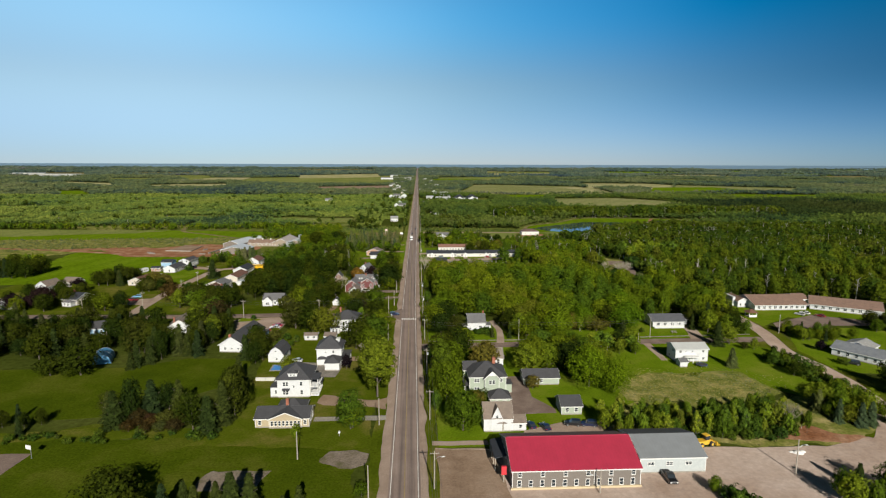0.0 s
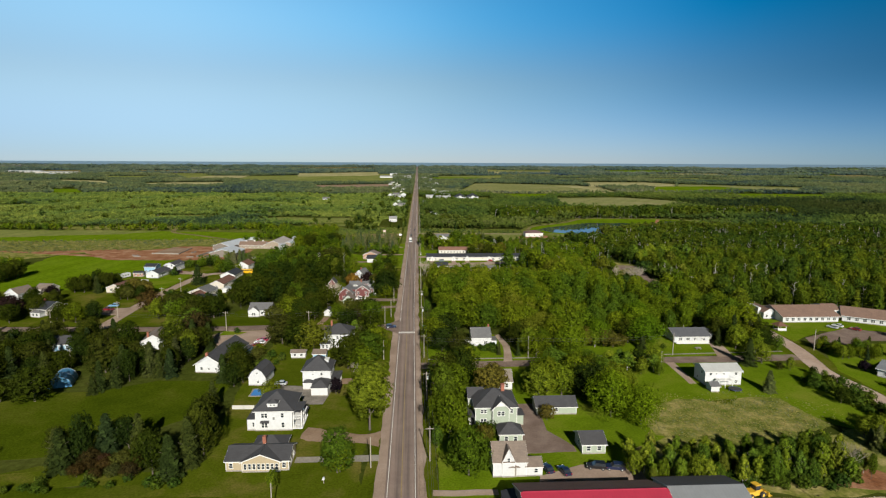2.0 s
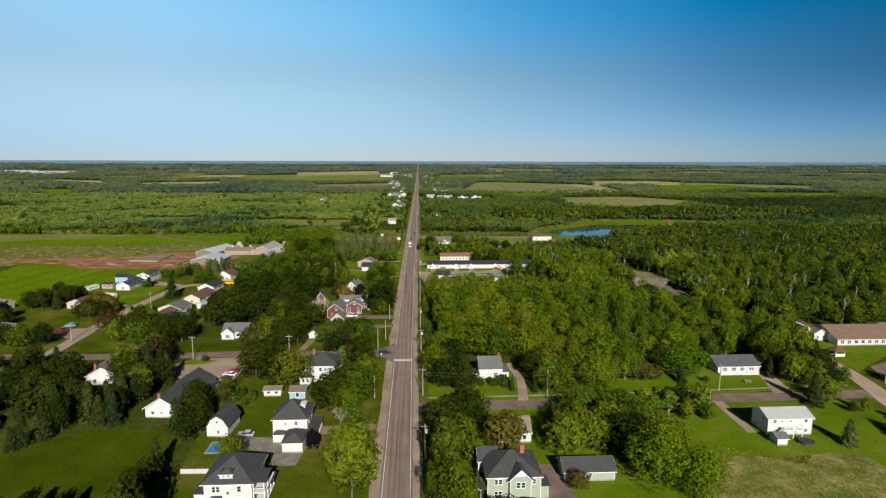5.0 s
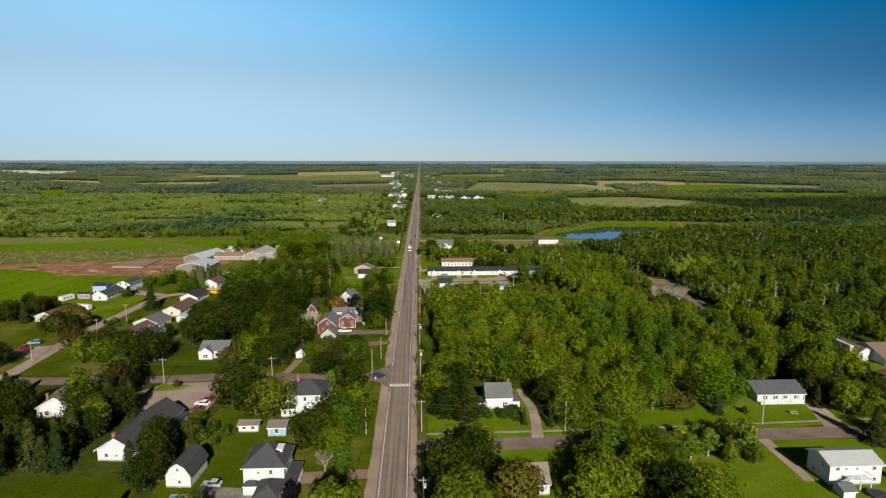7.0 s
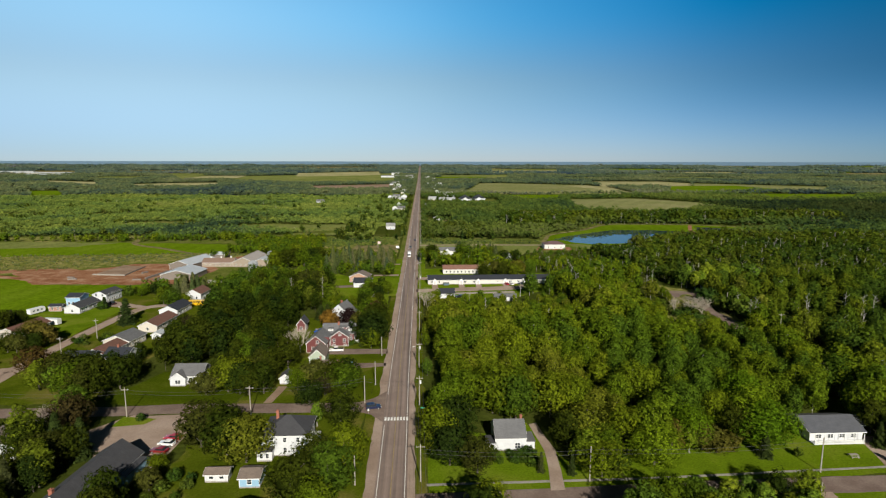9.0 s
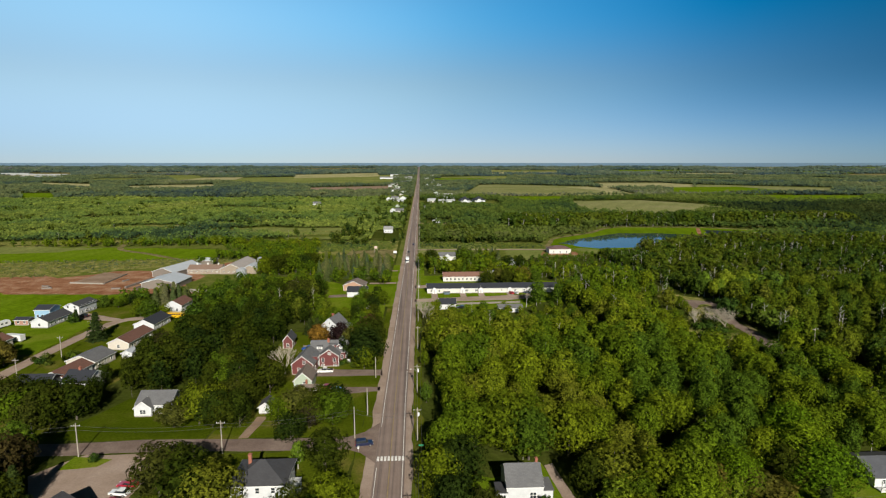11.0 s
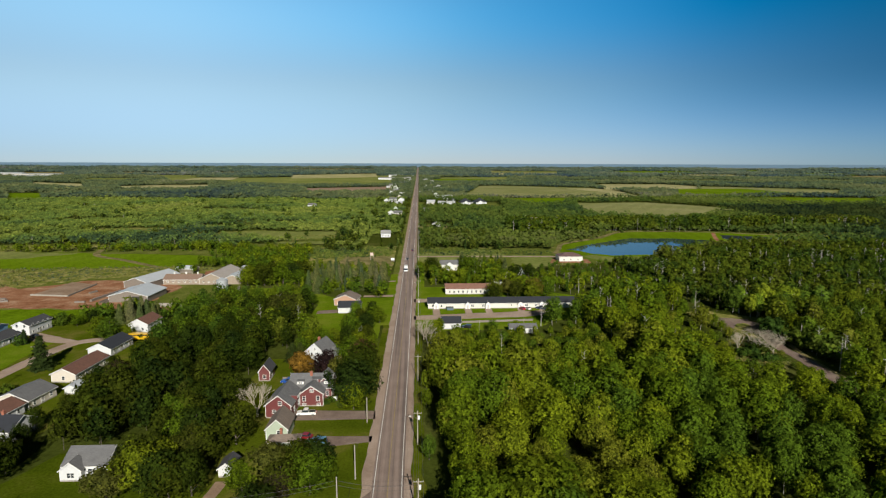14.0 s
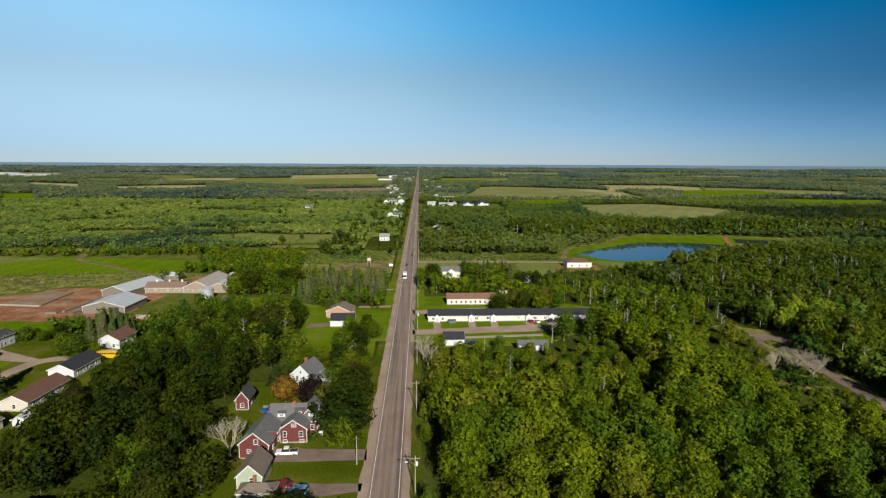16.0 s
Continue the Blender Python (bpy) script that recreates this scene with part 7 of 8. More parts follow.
for tx, ty, tl, rz in ((-180.6, 389.6, 8.0, -18), (-161.2, 369.6, 8.5, 78)):
    b = root("travel_trailer", pose(tx, ty, 0, 0, 0, rz), "white travel trailer parked on the grass", "trailer")
    MB().prism([(-tl / 2, 0.6), (tl / 2 - 0.4, 0.6), (tl / 2, 1.6), (tl / 2 - 0.5, 3.0), (-tl / 2, 3.0)], -1.2, 1.2, "x").make("trailer_body", TRIM, b)
    for sx in (-1, 1):
        for i in range(3):
            MB().box(min(sx * 1.2, sx * 1.22), -2.6 + 2 * i, 1.6, max(sx * 1.2, sx * 1.22), -1.6 + 2 * i, 2.3).make("trailer_window", GLASS, b)
        MB().tube((sx * 0.95, -0.6, 0.35), (sx * 1.18, -0.6, 0.35), 0.35, 0.35, 12).make("wheel", RUBBER, b)
    MB().tube((0, tl / 2 - 0.4, 0.6), (0, tl / 2 + 1.1, 0.5), 0.06, 0.05, 6).tube((0, tl / 2 + 1.0, 0), (0, tl / 2 + 1.0, 0.5), 0.05, 0.05, 6).make("drawbar", STEEL, b)
CAT = plain("loader_yellow", (0.55, 0.33, 0.03), 0.5, var=0.2)
b = root("wheel_loader", pose(79.6, 138.4, 0, 0, 0, -75), "yellow wheel loader parked behind the annex", "loader")
MB().prism([(-3.0, 0.7), (0.4, 0.7), (0.6, 1.5), (-0.4, 1.7), (-2.9, 1.9)], -0.9, 0.9, "x").make("engine_cover", CAT, b)
MB().box(-0.75, -0.6, 1.6, 0.75, 0.7, 1.9).box(-0.8, -0.7, 3.0, 0.8, 0.8, 3.15).make("cab_frame", CAT, b)
MB().box(-0.72, -0.58, 1.9, 0.72, 0.68, 3.0).make("cab_glass", GLASS, b)
MB().prism([(0.6, 1.2), (2.9, 0.6), (3.0, 0.8), (0.7, 1.6)], -0.6, -0.35, "x").prism([(0.6, 1.2), (2.9, 0.6), (3.0, 0.8), (0.7, 1.6)], 0.35, 0.6, "x").make("lift_arm", CAT, b)
MB().prism([(2.7, 0.1), (3.9, 0.1), (3.9, 0.2), (2.95, 0.25), (2.95, 1.1), (2.7, 1.2)], -1.25, 1.25, "x").make("bucket", CAT, b)
for sx in (-1, 1):
    for wy in (-2.0, 1.3):
        ty_ = MB().tube((sx * 0.75, wy, 0.72), (sx * 1.25, wy, 0.72), 0.72, 0.72, 14).make("wheel", RUBBER, b)
        MB().tube((sx * 1.25, wy, 0.72), (sx * 1.27, wy, 0.72), 0.36, 0.34, 12).make("hub", CAT, ty_)

# ---------------------------------------------------------------- poles and wires
def utility_pole(x, y, h=9.5, arm=True, transformer=False, lamp=0, rz=0):
    b = root("utility_pole", pose(x, y, 0, 0, 0, rz), "weathered grey wooden utility pole beside the road", "pole", "utility poles")
    MB().tube((0, 0, -0.2), (0, 0, h), 0.17, 0.11, 8).make("post", POLE_WOOD, b)
    if arm:
        MB().box(-1.1, -0.07, h - 0.75, 1.1, 0.05, h - 0.62).make("crossarm", POLE_WOOD, b)
        for i in (-1.0, -0.4, 1.0):
            MB().tube((i, 0, h - 0.62), (i, 0, h - 0.4), 0.05, 0.04, 6).make("insulator", TRIM, b, "pale porcelain insulator")
    if transformer:
        MB().tube((0.36, 0, h - 2.4), (0.36, 0, h - 1.5), 0.24, 0.24, 10).tube((0.36, 0, h - 1.5), (0.36, 0, h - 1.4), 0.26, 0.2, 10).make("transformer", plain("transformer_grey", (0.55, 0.57, 0.57), 0.5), b, "pale grey transformer can")
    if lamp:
        MB().tube((0, 0, h - 2.2), (lamp * 1.0, 0, h - 1.5), 0.04, 0.04, 6).tube((lamp * 1.0, 0, h - 1.5), (lamp * 1.9, 0, h - 1.45), 0.04, 0.04, 6).make("lamp_arm", STEEL, b)
        MB().box(min(lamp * 1.7, lamp * 2.3), -0.14, h - 1.52, max(lamp * 1.7, lamp * 2.3), 0.14, h - 1.38).make("lamp_head", TRIM, b, "pale street lamp head")
    return b


def wire(p, q, sag=0.7, r=0.022):
    mb = MB()
    pts = [Vector(p).lerp(Vector(q), i / 8) - Vector((0, 0, sag * 4 * (i / 8) * (1 - i / 8))) for i in range(9)]
    mb.cable(pts, r)
    return tagged(mb.make("overhead_wire", WIRE), "thin dark overhead wire between poles", "wire", "overhead wires")


PX = 6.7
ys = [84, 121.2, 156.8, 194, 233, 275.5, 308, 352, 392, 434, 476, 520, 564, 610, 656, 702, 750, 800, 850, 900]
for i, y in enumerate(ys):
    utility_pole(PX + bend(y), y, 9.4, True, i in (3, 5, 6, 9), 1 if i == 1 else (-1 if i in (6, 10) else 0))
for y0, y1 in zip(ys[:16], ys[1:17]):
    x0, x1 = PX + bend(y0), PX + bend(y1)
    for dx, z in ((-1.0, 9.0), (-0.4, 9.0), (1.0, 9.0), (0.12, 7.0)):
        wire((x0 + dx, y0, z), (x1 + dx, y1, z))
for x, y, h in ((-8.0, 291.9, 8.5), (-7.6, 321.5, 7.5), (-10.3, 277.6, 9.0), (-7.9, 154.4, 8.0), (-8.2, 118.0, 8.0), (-8.6, 232.0, 7.5), (-79.6, 271.2, 9.0), (-43.5, 271.0, 9.0), (-129.0, 323.0, 8.5),
                (-129.2, 347.9, 8.5), (-137.9, 295.0, 8.0), (-121.2, 228.0, 7.0), (-160.6, 281.5, 8.0), (-131.0, 372.0, 8.0), (46.5, 231.0, 9.0), (104.0, 232.8, 9.0), (92.5, 217.2, 7.0), (163.9, 236.4, 8.5),
                (166.0, 300.0, 8.5), (166.5, 345.0, 8.5), (169.0, 390.0, 8.5)):
    utility_pole(x, y, h, abs(x) > 20 and y > 240)
for lx, ly in ((163.5, 383.8), (165.0, 359.4)):
    utility_pole(lx, ly, 9.0, False)
utility_pole(94.3, 123.4, 9.0, False, False, 1)
utility_pole(-27.4, 136.0, 7.5, False)
heap = root("gravel_heap", pose(101.8, 133.5, 0), "low heap of white crushed stone on the lot", "heap")
hm = MB()
for k in range(4):
    hr = (1.7, 1.1, 0.9, 0.7)[k]
    hx, hy = ((0, 0), (1.5, 0.4), (-1.3, 0.4), (0.5, -0.8))[k]
    hm.add([(hx + hr * math.cos(j * 0.524), hy + hr * 0.7 * math.sin(j * 0.524), 0) for j in range(12)] + [(hx + hr * 0.5 * math.cos(j * 0.524 + 0.2), hy + hr * 0.36 * math.sin(j * 0.524 + 0.2), hr * 0.26) for j in range(12)] + [(hx, hy, hr * 0.38)],
           [(j, (j + 1) % 12, 12 + (j + 1) % 12, 12 + j) for j in range(12)] + [(12 + j, 12 + (j + 1) % 12, 24) for j in range(12)])
hm.make("stones", plain("white_crushed_stone", (0.62, 0.61, 0.59), 0.9, var=0.3, scale=4), heap)
utility_pole(44.3, 117.7, 6.0, False, False, -1)
for a, c in (((-10.3, 277.6), (-43.5, 271.0)), ((-43.5, 271.0), (-79.6, 271.2)), ((-79.6, 271.2), (-121, 271)), ((-10.3, 277.6), (PX, 275.5)), ((PX, 233), (46.5, 231)), ((46.5, 231), (104, 232.8))):
    for dz in (8.2, 7.2):
        wire((*a, dz), (*c, dz), 0.9)
b = root("traffic_sign", pose(7.6, 268.5, 0), "small green street sign on a steel post", "sign")
MB().tube((0, 0, 0), (0, 0, 2.6), 0.04, 0.04, 6).make("post", STEEL, b)
MB().box(-0.6, -0.03, 2.1, 0.6, 0.03, 2.5).make("plate", plain("sign_green", (0.02, 0.22, 0.10), 0.5), b)
for x, y in ((-8.6, 270.2), (-18.4, 148.0)):
    b = root("mailbox", pose(x, y, 0), "white roadside mailbox on a post", "mailbox")
    MB().box(-0.06, -0.06, 0, 0.06, 0.06, 1.0).make("post", POLE_WOOD, b)
    MB().prism([(-0.25, 1.0), (0.25, 1.0), (0.25, 1.3), (0.15, 1.45), (-0.15, 1.45), (-0.25, 1.3)], -0.35, 0.35, "y").make("box", TRIM, b)
# ball-court fence at the edge of the big lawn
b = root("court_backboard", pose(-94.5, 139.5, 0, 0, 0, -20), "white basketball backboard on a steel post", "backboard")
MB().tube((0, 0, 0), (0, 0, 3.4), 0.08, 0.07, 8).make("post", STEEL, b)
MB().box(-0.9, -0.6, 2.8, 0.9, -0.55, 3.9).make("board", TRIM, b)
patch("ball_court", [(-118, 128), (-97, 130), (-96, 142), (-118, 142)], DRIVE, "worn asphalt ball court on the lawn", 0.06, wobble=0.2)

# ---------------------------------------------------------------- single trees, yard by yard
def tree_as(kind, x, y, h, w):
    """A tree h metres high with a crown w metres across."""
    vs = KINDS[kind][1].vertices
    top, half = max(v.co.z for v in vs), sorted(math.hypot(v.co.x, v.co.y) for v in vs)[int(len(vs) * 0.93)]
    k = 1.25 if KINDS[kind][3] == "tree" else 1.1
    return tree(kind, x, y, h / k, w / (2 * half * h / top))


# gardens west of the main road
tree("poplar0", -9.6, 174.5, 16.6, 1.3)
tree_as("maple0", -15.8, 152.5, 12.0, 9.0)
tree_as("maple1", -15.2, 152.9, 9.0, 7.0)
tree("maple3", -9.8, 119.0, 3.0, 1.2)
tree("ash1", -29.8, 146.2, 4.0, 0.9)
tree("purple0", -22.3, 199.5, 5.0, 0.8)
tree("maple0", -41.5, 193.5, 6.5, 1.15)
tree("elm0", -21.0, 223.0, 10.4, 1.21)
tree("maple1", -15.5, 216.5, 9.2, 1.05)
tree("ash2", -12.2, 210.0, 7.3, 0.84)
tree("maple2", -14.2, 229.0, 10.4, 1.26)
tree("maple2", -12.0, 240.0, 9.8, 1.16)
tree("elm2", -18.5, 236.0, 9.8, 1.16)
tree("maple4", -36.8, 243.5, 10.7, 1.26)
tree("elm1", -42.5, 246.5, 9.8, 1.37)
tree("elm1", -51.0, 252.0, 10.4, 1.26)
tree("elm2", -46.0, 252.5, 11.0, 1.16)
tree("elm2", -15.5, 261.0, 9.8, 1.21)
tree("birch0", -22.5, 262.5, 6.0)
tree("maple1", -57.5, 241.0, 3.5, 1.5)
tree("elm0", -60.5, 222.5, 9.0, 1.0)
tree("elm1", -58.0, 216.0, 8.5, 1.0)
tree("spruce0", -62.0, 212.0, 8.0, 1.1)
tree("rust0", -55.5, 232.0, 4.5, 1.2)
grove(["bush0", "bush2"], -56, 226, -47, 236, 7, 2.0, 3.0, seed=2)
tree_as("elm1", -51.0, 162.5, 15.5, 8.0)
tree_as("elm2", -53.5, 168.0, 12.0, 6.5)
tree_as("spruce0", -52.7, 157.7, 13.0, 6.0)
tree_as("spruce1", -55.1, 152.0, 11.0, 6.2)
tree_as("elm0", -59.8, 153.6, 12.0, 7.0)
tree_as("elm2", -63.5, 159.0, 9.5, 6.5)
tree_as("spruce2", -67.5, 164.0, 11.0, 5.5)
tree_as("elm0", -71.5, 166.5, 9.5, 6.5)
tree_as("spruce0", -75.2, 163.4, 11.5, 6.5)
tree_as("elm1", -79.3, 160.0, 13.5, 6.0)
tree_as("spruce1", -82.6, 156.5, 11.0, 6.5)
tree_as("spruce2", -86.0, 160.5, 9.0, 5.0)
tree_as("elm1", -56.5, 175.0, 10.0, 6.5)
tree_as("elm2", -57.0, 183.0, 9.0, 6.0)
tree_as("spruce1", -58.0, 190.5, 9.0, 4.5)
tree_as("elm0", -88.5, 165.5, 7.5, 6.0)
grove(["russet0", "russet0", "rust0"], -78, 152, -63, 159, 11, 2.2, 3.6, wide=(1.1, 1.5), gap=2.4, seed=5)
# round the blue shelter
tree_as("elm1", -115.0, 198.0, 11.5, 13.0)
tree_as("elm2", -125.4, 198.0, 8.4, 9.5)
tree_as("spruce1", -99.2, 205.7, 10.5, 4.6)
tree_as("spruce0", -96.0, 209.2, 10.5, 4.8)
tree_as("elm1", -93.7, 213.4, 12.0, 5.5)
tree_as("spruce0", -89.0, 219.0, 12.5, 6.0)
tree_as("spruce2", -81.6, 217.2, 10.4, 5.0)
tree_as("spruce1", -85.5, 217.6, 9.0, 4.4)
tree_as("spruce2", -98.5, 219.2, 11.5, 5.5)
tree_as("poplar1", -81.5, 234.5, 12.0, 7.0)
tree_as("spruce1", -100.3, 203.2, 6.5, 3.6)
tree_as("elm0", -104.0, 222.0, 10.0, 8.0)
grove(["bush1", "bush2"], -112, 146, -52, 152, 22, 1.2, 2.4, gap=1.8, seed=6)
grove(["elm0", "elm2", "spruce1"], -132, 150, -100, 162, 12, 3.5, 5, gap=3.4, seed=7)
tree_as("elm0", -61.8, 114.5, 11.0, 12.5)
tree_as("elm2", -55.5, 108.5, 9.5, 9.0)
for kx, ky, kh in ((-50.9, 113.0, 8.0), (-47.5, 115.5, 7.0), (-44.0, 112.0, 8.0), (-40.5, 115.0, 7.0), (-36.5, 112.5, 10.5), (-33.0, 114.0, 9.5), (-22.5, 113.5, 6.5), (-25.0, 109.0, 7.0)):
    tree_as("spruce%d" % (int(kh * 2) % 3), kx, ky, kh, kh * 0.52)
grove(SPRUCES, -66, 94, -24, 106, 20, 5, 7, gap=3.4, seed=8)
grove(ELMS + ["elm1", "elm0", "spruce2"], -110, 221, -80, 248, 26, 7, 10.5, gap=4.4, seed=9)
grove(ELMS + ["elm0"] + SPRUCES, -180, 211, -118, 264, 56, 5.5, 9.5, gap=4.6, seed=10)
grove(["elm0", "elm1", "elm2"], -61, 206, -55, 216, 3, 6, 8, seed=12)
tree("ash1", -91.5, 266.0, 10.0, 1.2)
tree("russet0", -88.0, 258.5, 10.5, 0.9)
tree("poplar1", -93.0, 247.5, 12.0, 1.3)
tree("spruce1", -79.0, 247.5, 9.0, 1.0)
tree("bush0", -74.0, 268.0, 2.6, 0.8)
# beside the red house
tree("elm2", -22.0, 292.5, 8.2, 1.38)
tree("elm1", -17.5, 295.5, 6.9, 1.38)
tree("rust0", -28.0, 291.0, 7.8, 1.21)
tree("russet0", -26.5, 296.0, 5.5, 0.99)
tree("elm1", -21.5, 298.0, 5.5, 1.10)
tree("maple1", -33.0, 287.5, 6.9, 1.21)
tree("elm2", -13.0, 335.0, 12.0, 1.5)
tree("maple3", -12.4, 330.5, 7.2, 1.25)
tree("elm0", -11.6, 340.0, 8.0, 1.3)
tree("elm0", -13.0, 344.5, 11.0, 1.15)
tree("elm1", -11.0, 355.0, 11.0, 1.0)
tree("russet0", -12.5, 364.0, 9.5, 0.9)
tree("rust0", -19.5, 351.0, 8.0, 0.75)
tree("purple0", -24.5, 356.5, 8.5, 1.0)
tree("orange0", -33.2, 359.5, 7.0, 1.15)
tree("maple3", -17.0, 366.5, 10.0, 1.1)
tree("elm1", -41.0, 310.0, 9.5, 1.2)
tree("elm0", -45.5, 300.5, 9.0, 1.2)
tree("elm2", -50.0, 288.5, 8.0, 1.0)
tree("spruce2", -36.0, 371.5, 6.5, 1.6)
tree("spruce0", -39.5, 374.0, 6.0, 1.7)
grove(BUSHES, -22, 330, -14, 336, 4, 1.4, 2.2, gap=1.5, seed=14)
grove(ELMS + ELMS + ["maple1"], -58, 285, -48, 345, 13, 8, 11, gap=5, seed=15)
grove(ELMS, -112, 284, -91, 299, 8, 8, 10.5, gap=4.5, seed=161)
tree_as("elm1", -43.7, 286.6, 11.3, 7.9)
tree_as("elm0", -51.2, 286.4, 11.5, 10.7)
tree_as("rust0", -62.1, 286.5, 7.6, 9.9)
tree_as("maple4", -17.4, 285.9, 11.0, 11.0)
tree_as("russet0", -23.8, 284.2, 7.5, 6.5)
tree_as("elm1", -27.3, 276.6, 8.5, 9.0)
tree_as("elm1", -23.5, 285.2, 9.0, 8.0)
tree_as("rust0", -60.5, 294.0, 8.5, 7.5)
tree_as("elm2", -52.0, 299.0, 9.0, 7.5)
grove(ELMS + MAPLES, -44, 378, -10, 393, 12, 6, 8, gap=4.5, seed=17)
for i in range(5):
    for j in range(11):
        kx, ky = -55 + 4.2 * j + 1.2 * math.sin(i * 7 + j * 3), 494 + 7.2 * i + 1.6 * math.sin(i * 3 + j * 5)
        tree_as("pine%d" % ((i + j) % 2), kx, ky, 12.0 + 2.8 * math.sin(i * 5 + j * 2.3), 4.5)
grove(MAPLES + ["elm0"], -97, 506, -62, 526, 16, 8.5, 11.5, wide=(1.1, 1.4), gap=5, seed=184)
grove(["maple2", "elm0", "ash1"], -22, 408, -10, 436, 7, 5, 7, gap=4.5, seed=181)
grove(["maple1", "elm2"], -58, 458, -46, 474, 4, 5, 7, gap=4.5, seed=183)
tree("pine0", -48.0, 487.0, 8.5, 1.2)
# back-street gardens
grove(ELMS + ["elm2", "maple2", "spruce0"], -296, 372, -246, 398, 26, 7, 10.5, gap=4.6, seed=191)
tree("russet0", -126.5, 303.5, 9.5, 1.1)
tree("maple1", -104.5, 287.5, 9.5, 1.3)
tree("ash1", -110.0, 290.0, 9.0, 1.3)
tree("ash0", -118.0, 292.5, 8.5, 1.2)
tree("spruce1", -127.5, 369.5, 10.0, 1.35)
tree("maple2", -119.5, 401.0, 8.5, 1.3)
tree("maple0", -126.0, 405.0, 8.0, 1.2)
tree("maple4", -114.0, 403.5, 6.0, 1.0)
grove(["pine0", "pine1"], -128, 424, -112, 434, 9, 7.5, 10, wide=(0.9, 1.15), seed=20)
grove(BUSHES + ["elm0"], -136, 338, -122, 350, 6, 2.0, 3.6, gap=2.6, seed=21)
grove(["elm0", "elm2", "rust0", "elm1"], -158, 330, -144, 348, 8, 5, 7.5, seed=22)
grove(ELMS + ["spruce0", "spruce1"], -190, 346, -174, 372, 14, 6, 9, gap=4, seed=23)
grove(["maple3", "elm1", "bush0"], -158, 424, -140, 430, 7, 3.5, 6, seed=24)
grove(["spruce2", "bush2"], -156, 397, -152, 402, 3, 4, 5.5, gap=1.6, seed=25)
grove(ELMS + ELMS + ["maple2", "purple0"], -205, 284, -180, 330, 20, 5, 8, gap=5, seed=26)
grove(ELMS + ["maple2", "ash1"], -165, 286, -142, 298, 5, 6, 9, gap=5, seed=27)
tree("purple0", -190.0, 299.0, 9.0, 1.3)
grove(ELMS + ELMS + ["russet0"], -100, 306, -90, 420, 22, 4, 6.5, gap=5, seed=28)
# east of the main road
for kx, ky, kh in ((8.6, 176.0, 7.5), (8.9, 183.5, 7.0), (8.7, 190.0, 6.5), (9.0, 199.5, 7.5), (8.8, 212.0, 6.0), (9.2, 246.0, 6.5), (9.6, 300.0, 7.0), (9.6, 331.0, 6.5), (9.8, 345.0, 7.0), (10.2, 362.0, 6.0)):
    tree_as(("ash2", "maple1", "ash0")[int(kh * 2) % 3], kx, ky, kh, kh * 0.55)
tree_as("maple2", 15.8, 150.0, 13.0, 11.0)
tree_as("maple4", 14.2, 153.5, 10.0, 7.0)
tree("maple4", 12.2, 168.5, 12.0, 0.85)
tree("poplar1", 11.2, 181.5, 14.0, 0.95)
tree("maple0", 14.8, 190.5, 11.0, 1.1)
tree("elm1", 12.8, 203.0, 10.5, 1.0)
tree("elm2", 19.0, 209.0, 11.0, 1.2)
tree_as("rust0", 27.6, 197.0, 11.0, 10.5)
tree("maple1", 21.0, 215.5, 9.0, 1.0)
tree("ash2", 42.5, 194.0, 9.0, 1.4)
tree("ash0", 50.5, 196.5, 9.0, 1.35)
tree_as("oak1", 97.9, 246.0, 13.5, 16.0)
tree_as("maple4", 50.1, 233.2, 9.5, 12.0)
tree_as("oak0", 64.9, 237.9, 12.0, 13.5)
tree_as("rust0", 83.9, 243.3, 6.0, 10.8)
tree_as("oak0", 78.5, 247.0, 12.0, 12.5)
tree("maple3", 53.5, 241.5, 8.0, 1.1)
tree("maple0", 60.0, 246.0, 10.0, 1.2)
tree("elm1", 45.5, 247.5, 8.5, 1.1)
tree("bush0", 57.0, 238.0, 2.6, 1.3)
tree("rust0", 73.0, 246.0, 6.5, 1.1)
tree("maple3", 46.5, 199.5, 9.5, 1.3)
tree("ash0", 52.0, 212.0, 9.0, 1.3)
tree("maple2", 56.5, 203.5, 10.0, 1.2)
tree("oak1", 61.0, 180.0, 12.0, 1.12)
tree("oak0", 68.0, 175.0, 10.5, 1.1)
tree("maple3", 65.5, 190.0, 11.0, 1.3)
tree("elm1", 58.5, 192.0, 10.0, 1.1)
tree("rust0", 41.5, 178.5, 4.0, 1.1)
tree("ash1", 9.4, 172.5, 6.0, 0.7)
tree("ash0", 8.8, 163.5, 5.5, 0.7)
tree("bush1", 22.5, 169.5, 3.4, 1.5)
tree("rust0", 21.5, 165.8, 4.2, 1.1)
tree("elm0", 14.0, 240.0, 8.5, 1.25)
tree("elm2", 20.5, 236.0, 8.5, 1.2)
tree("maple1", 11.5, 250.0, 9.5, 1.2)
tree("elm1", 17.0, 253.0, 10.0, 1.2)
tree("ash2", 47.5, 237.5, 8.5, 1.2)
tree("maple4", 51.0, 249.0, 10.0, 1.3)
tree("spruce0", 43.2, 234.5, 4.2, 0.9)
tree("spruce2", 36.0, 236.0, 4.2, 0.8)
grove(["bush0", "bush1"], 25, 239, 35, 244, 8, 1.6, 2.6, gap=1.6, seed=30)
grove(MAPLES + ASHES + ["elm1"], 48, 203, 66, 220, 11, 6.5, 8.8, gap=4.4, seed=31)
grove(["birch0", "birch1", "ash2", "maple2"], 66, 212, 92, 221, 15, 4.6, 6.4, wide=(1.0, 1.4), gap=3.2, seed=32)
tree_as("ash1", 90.5, 219.0, 9.5, 6.5)
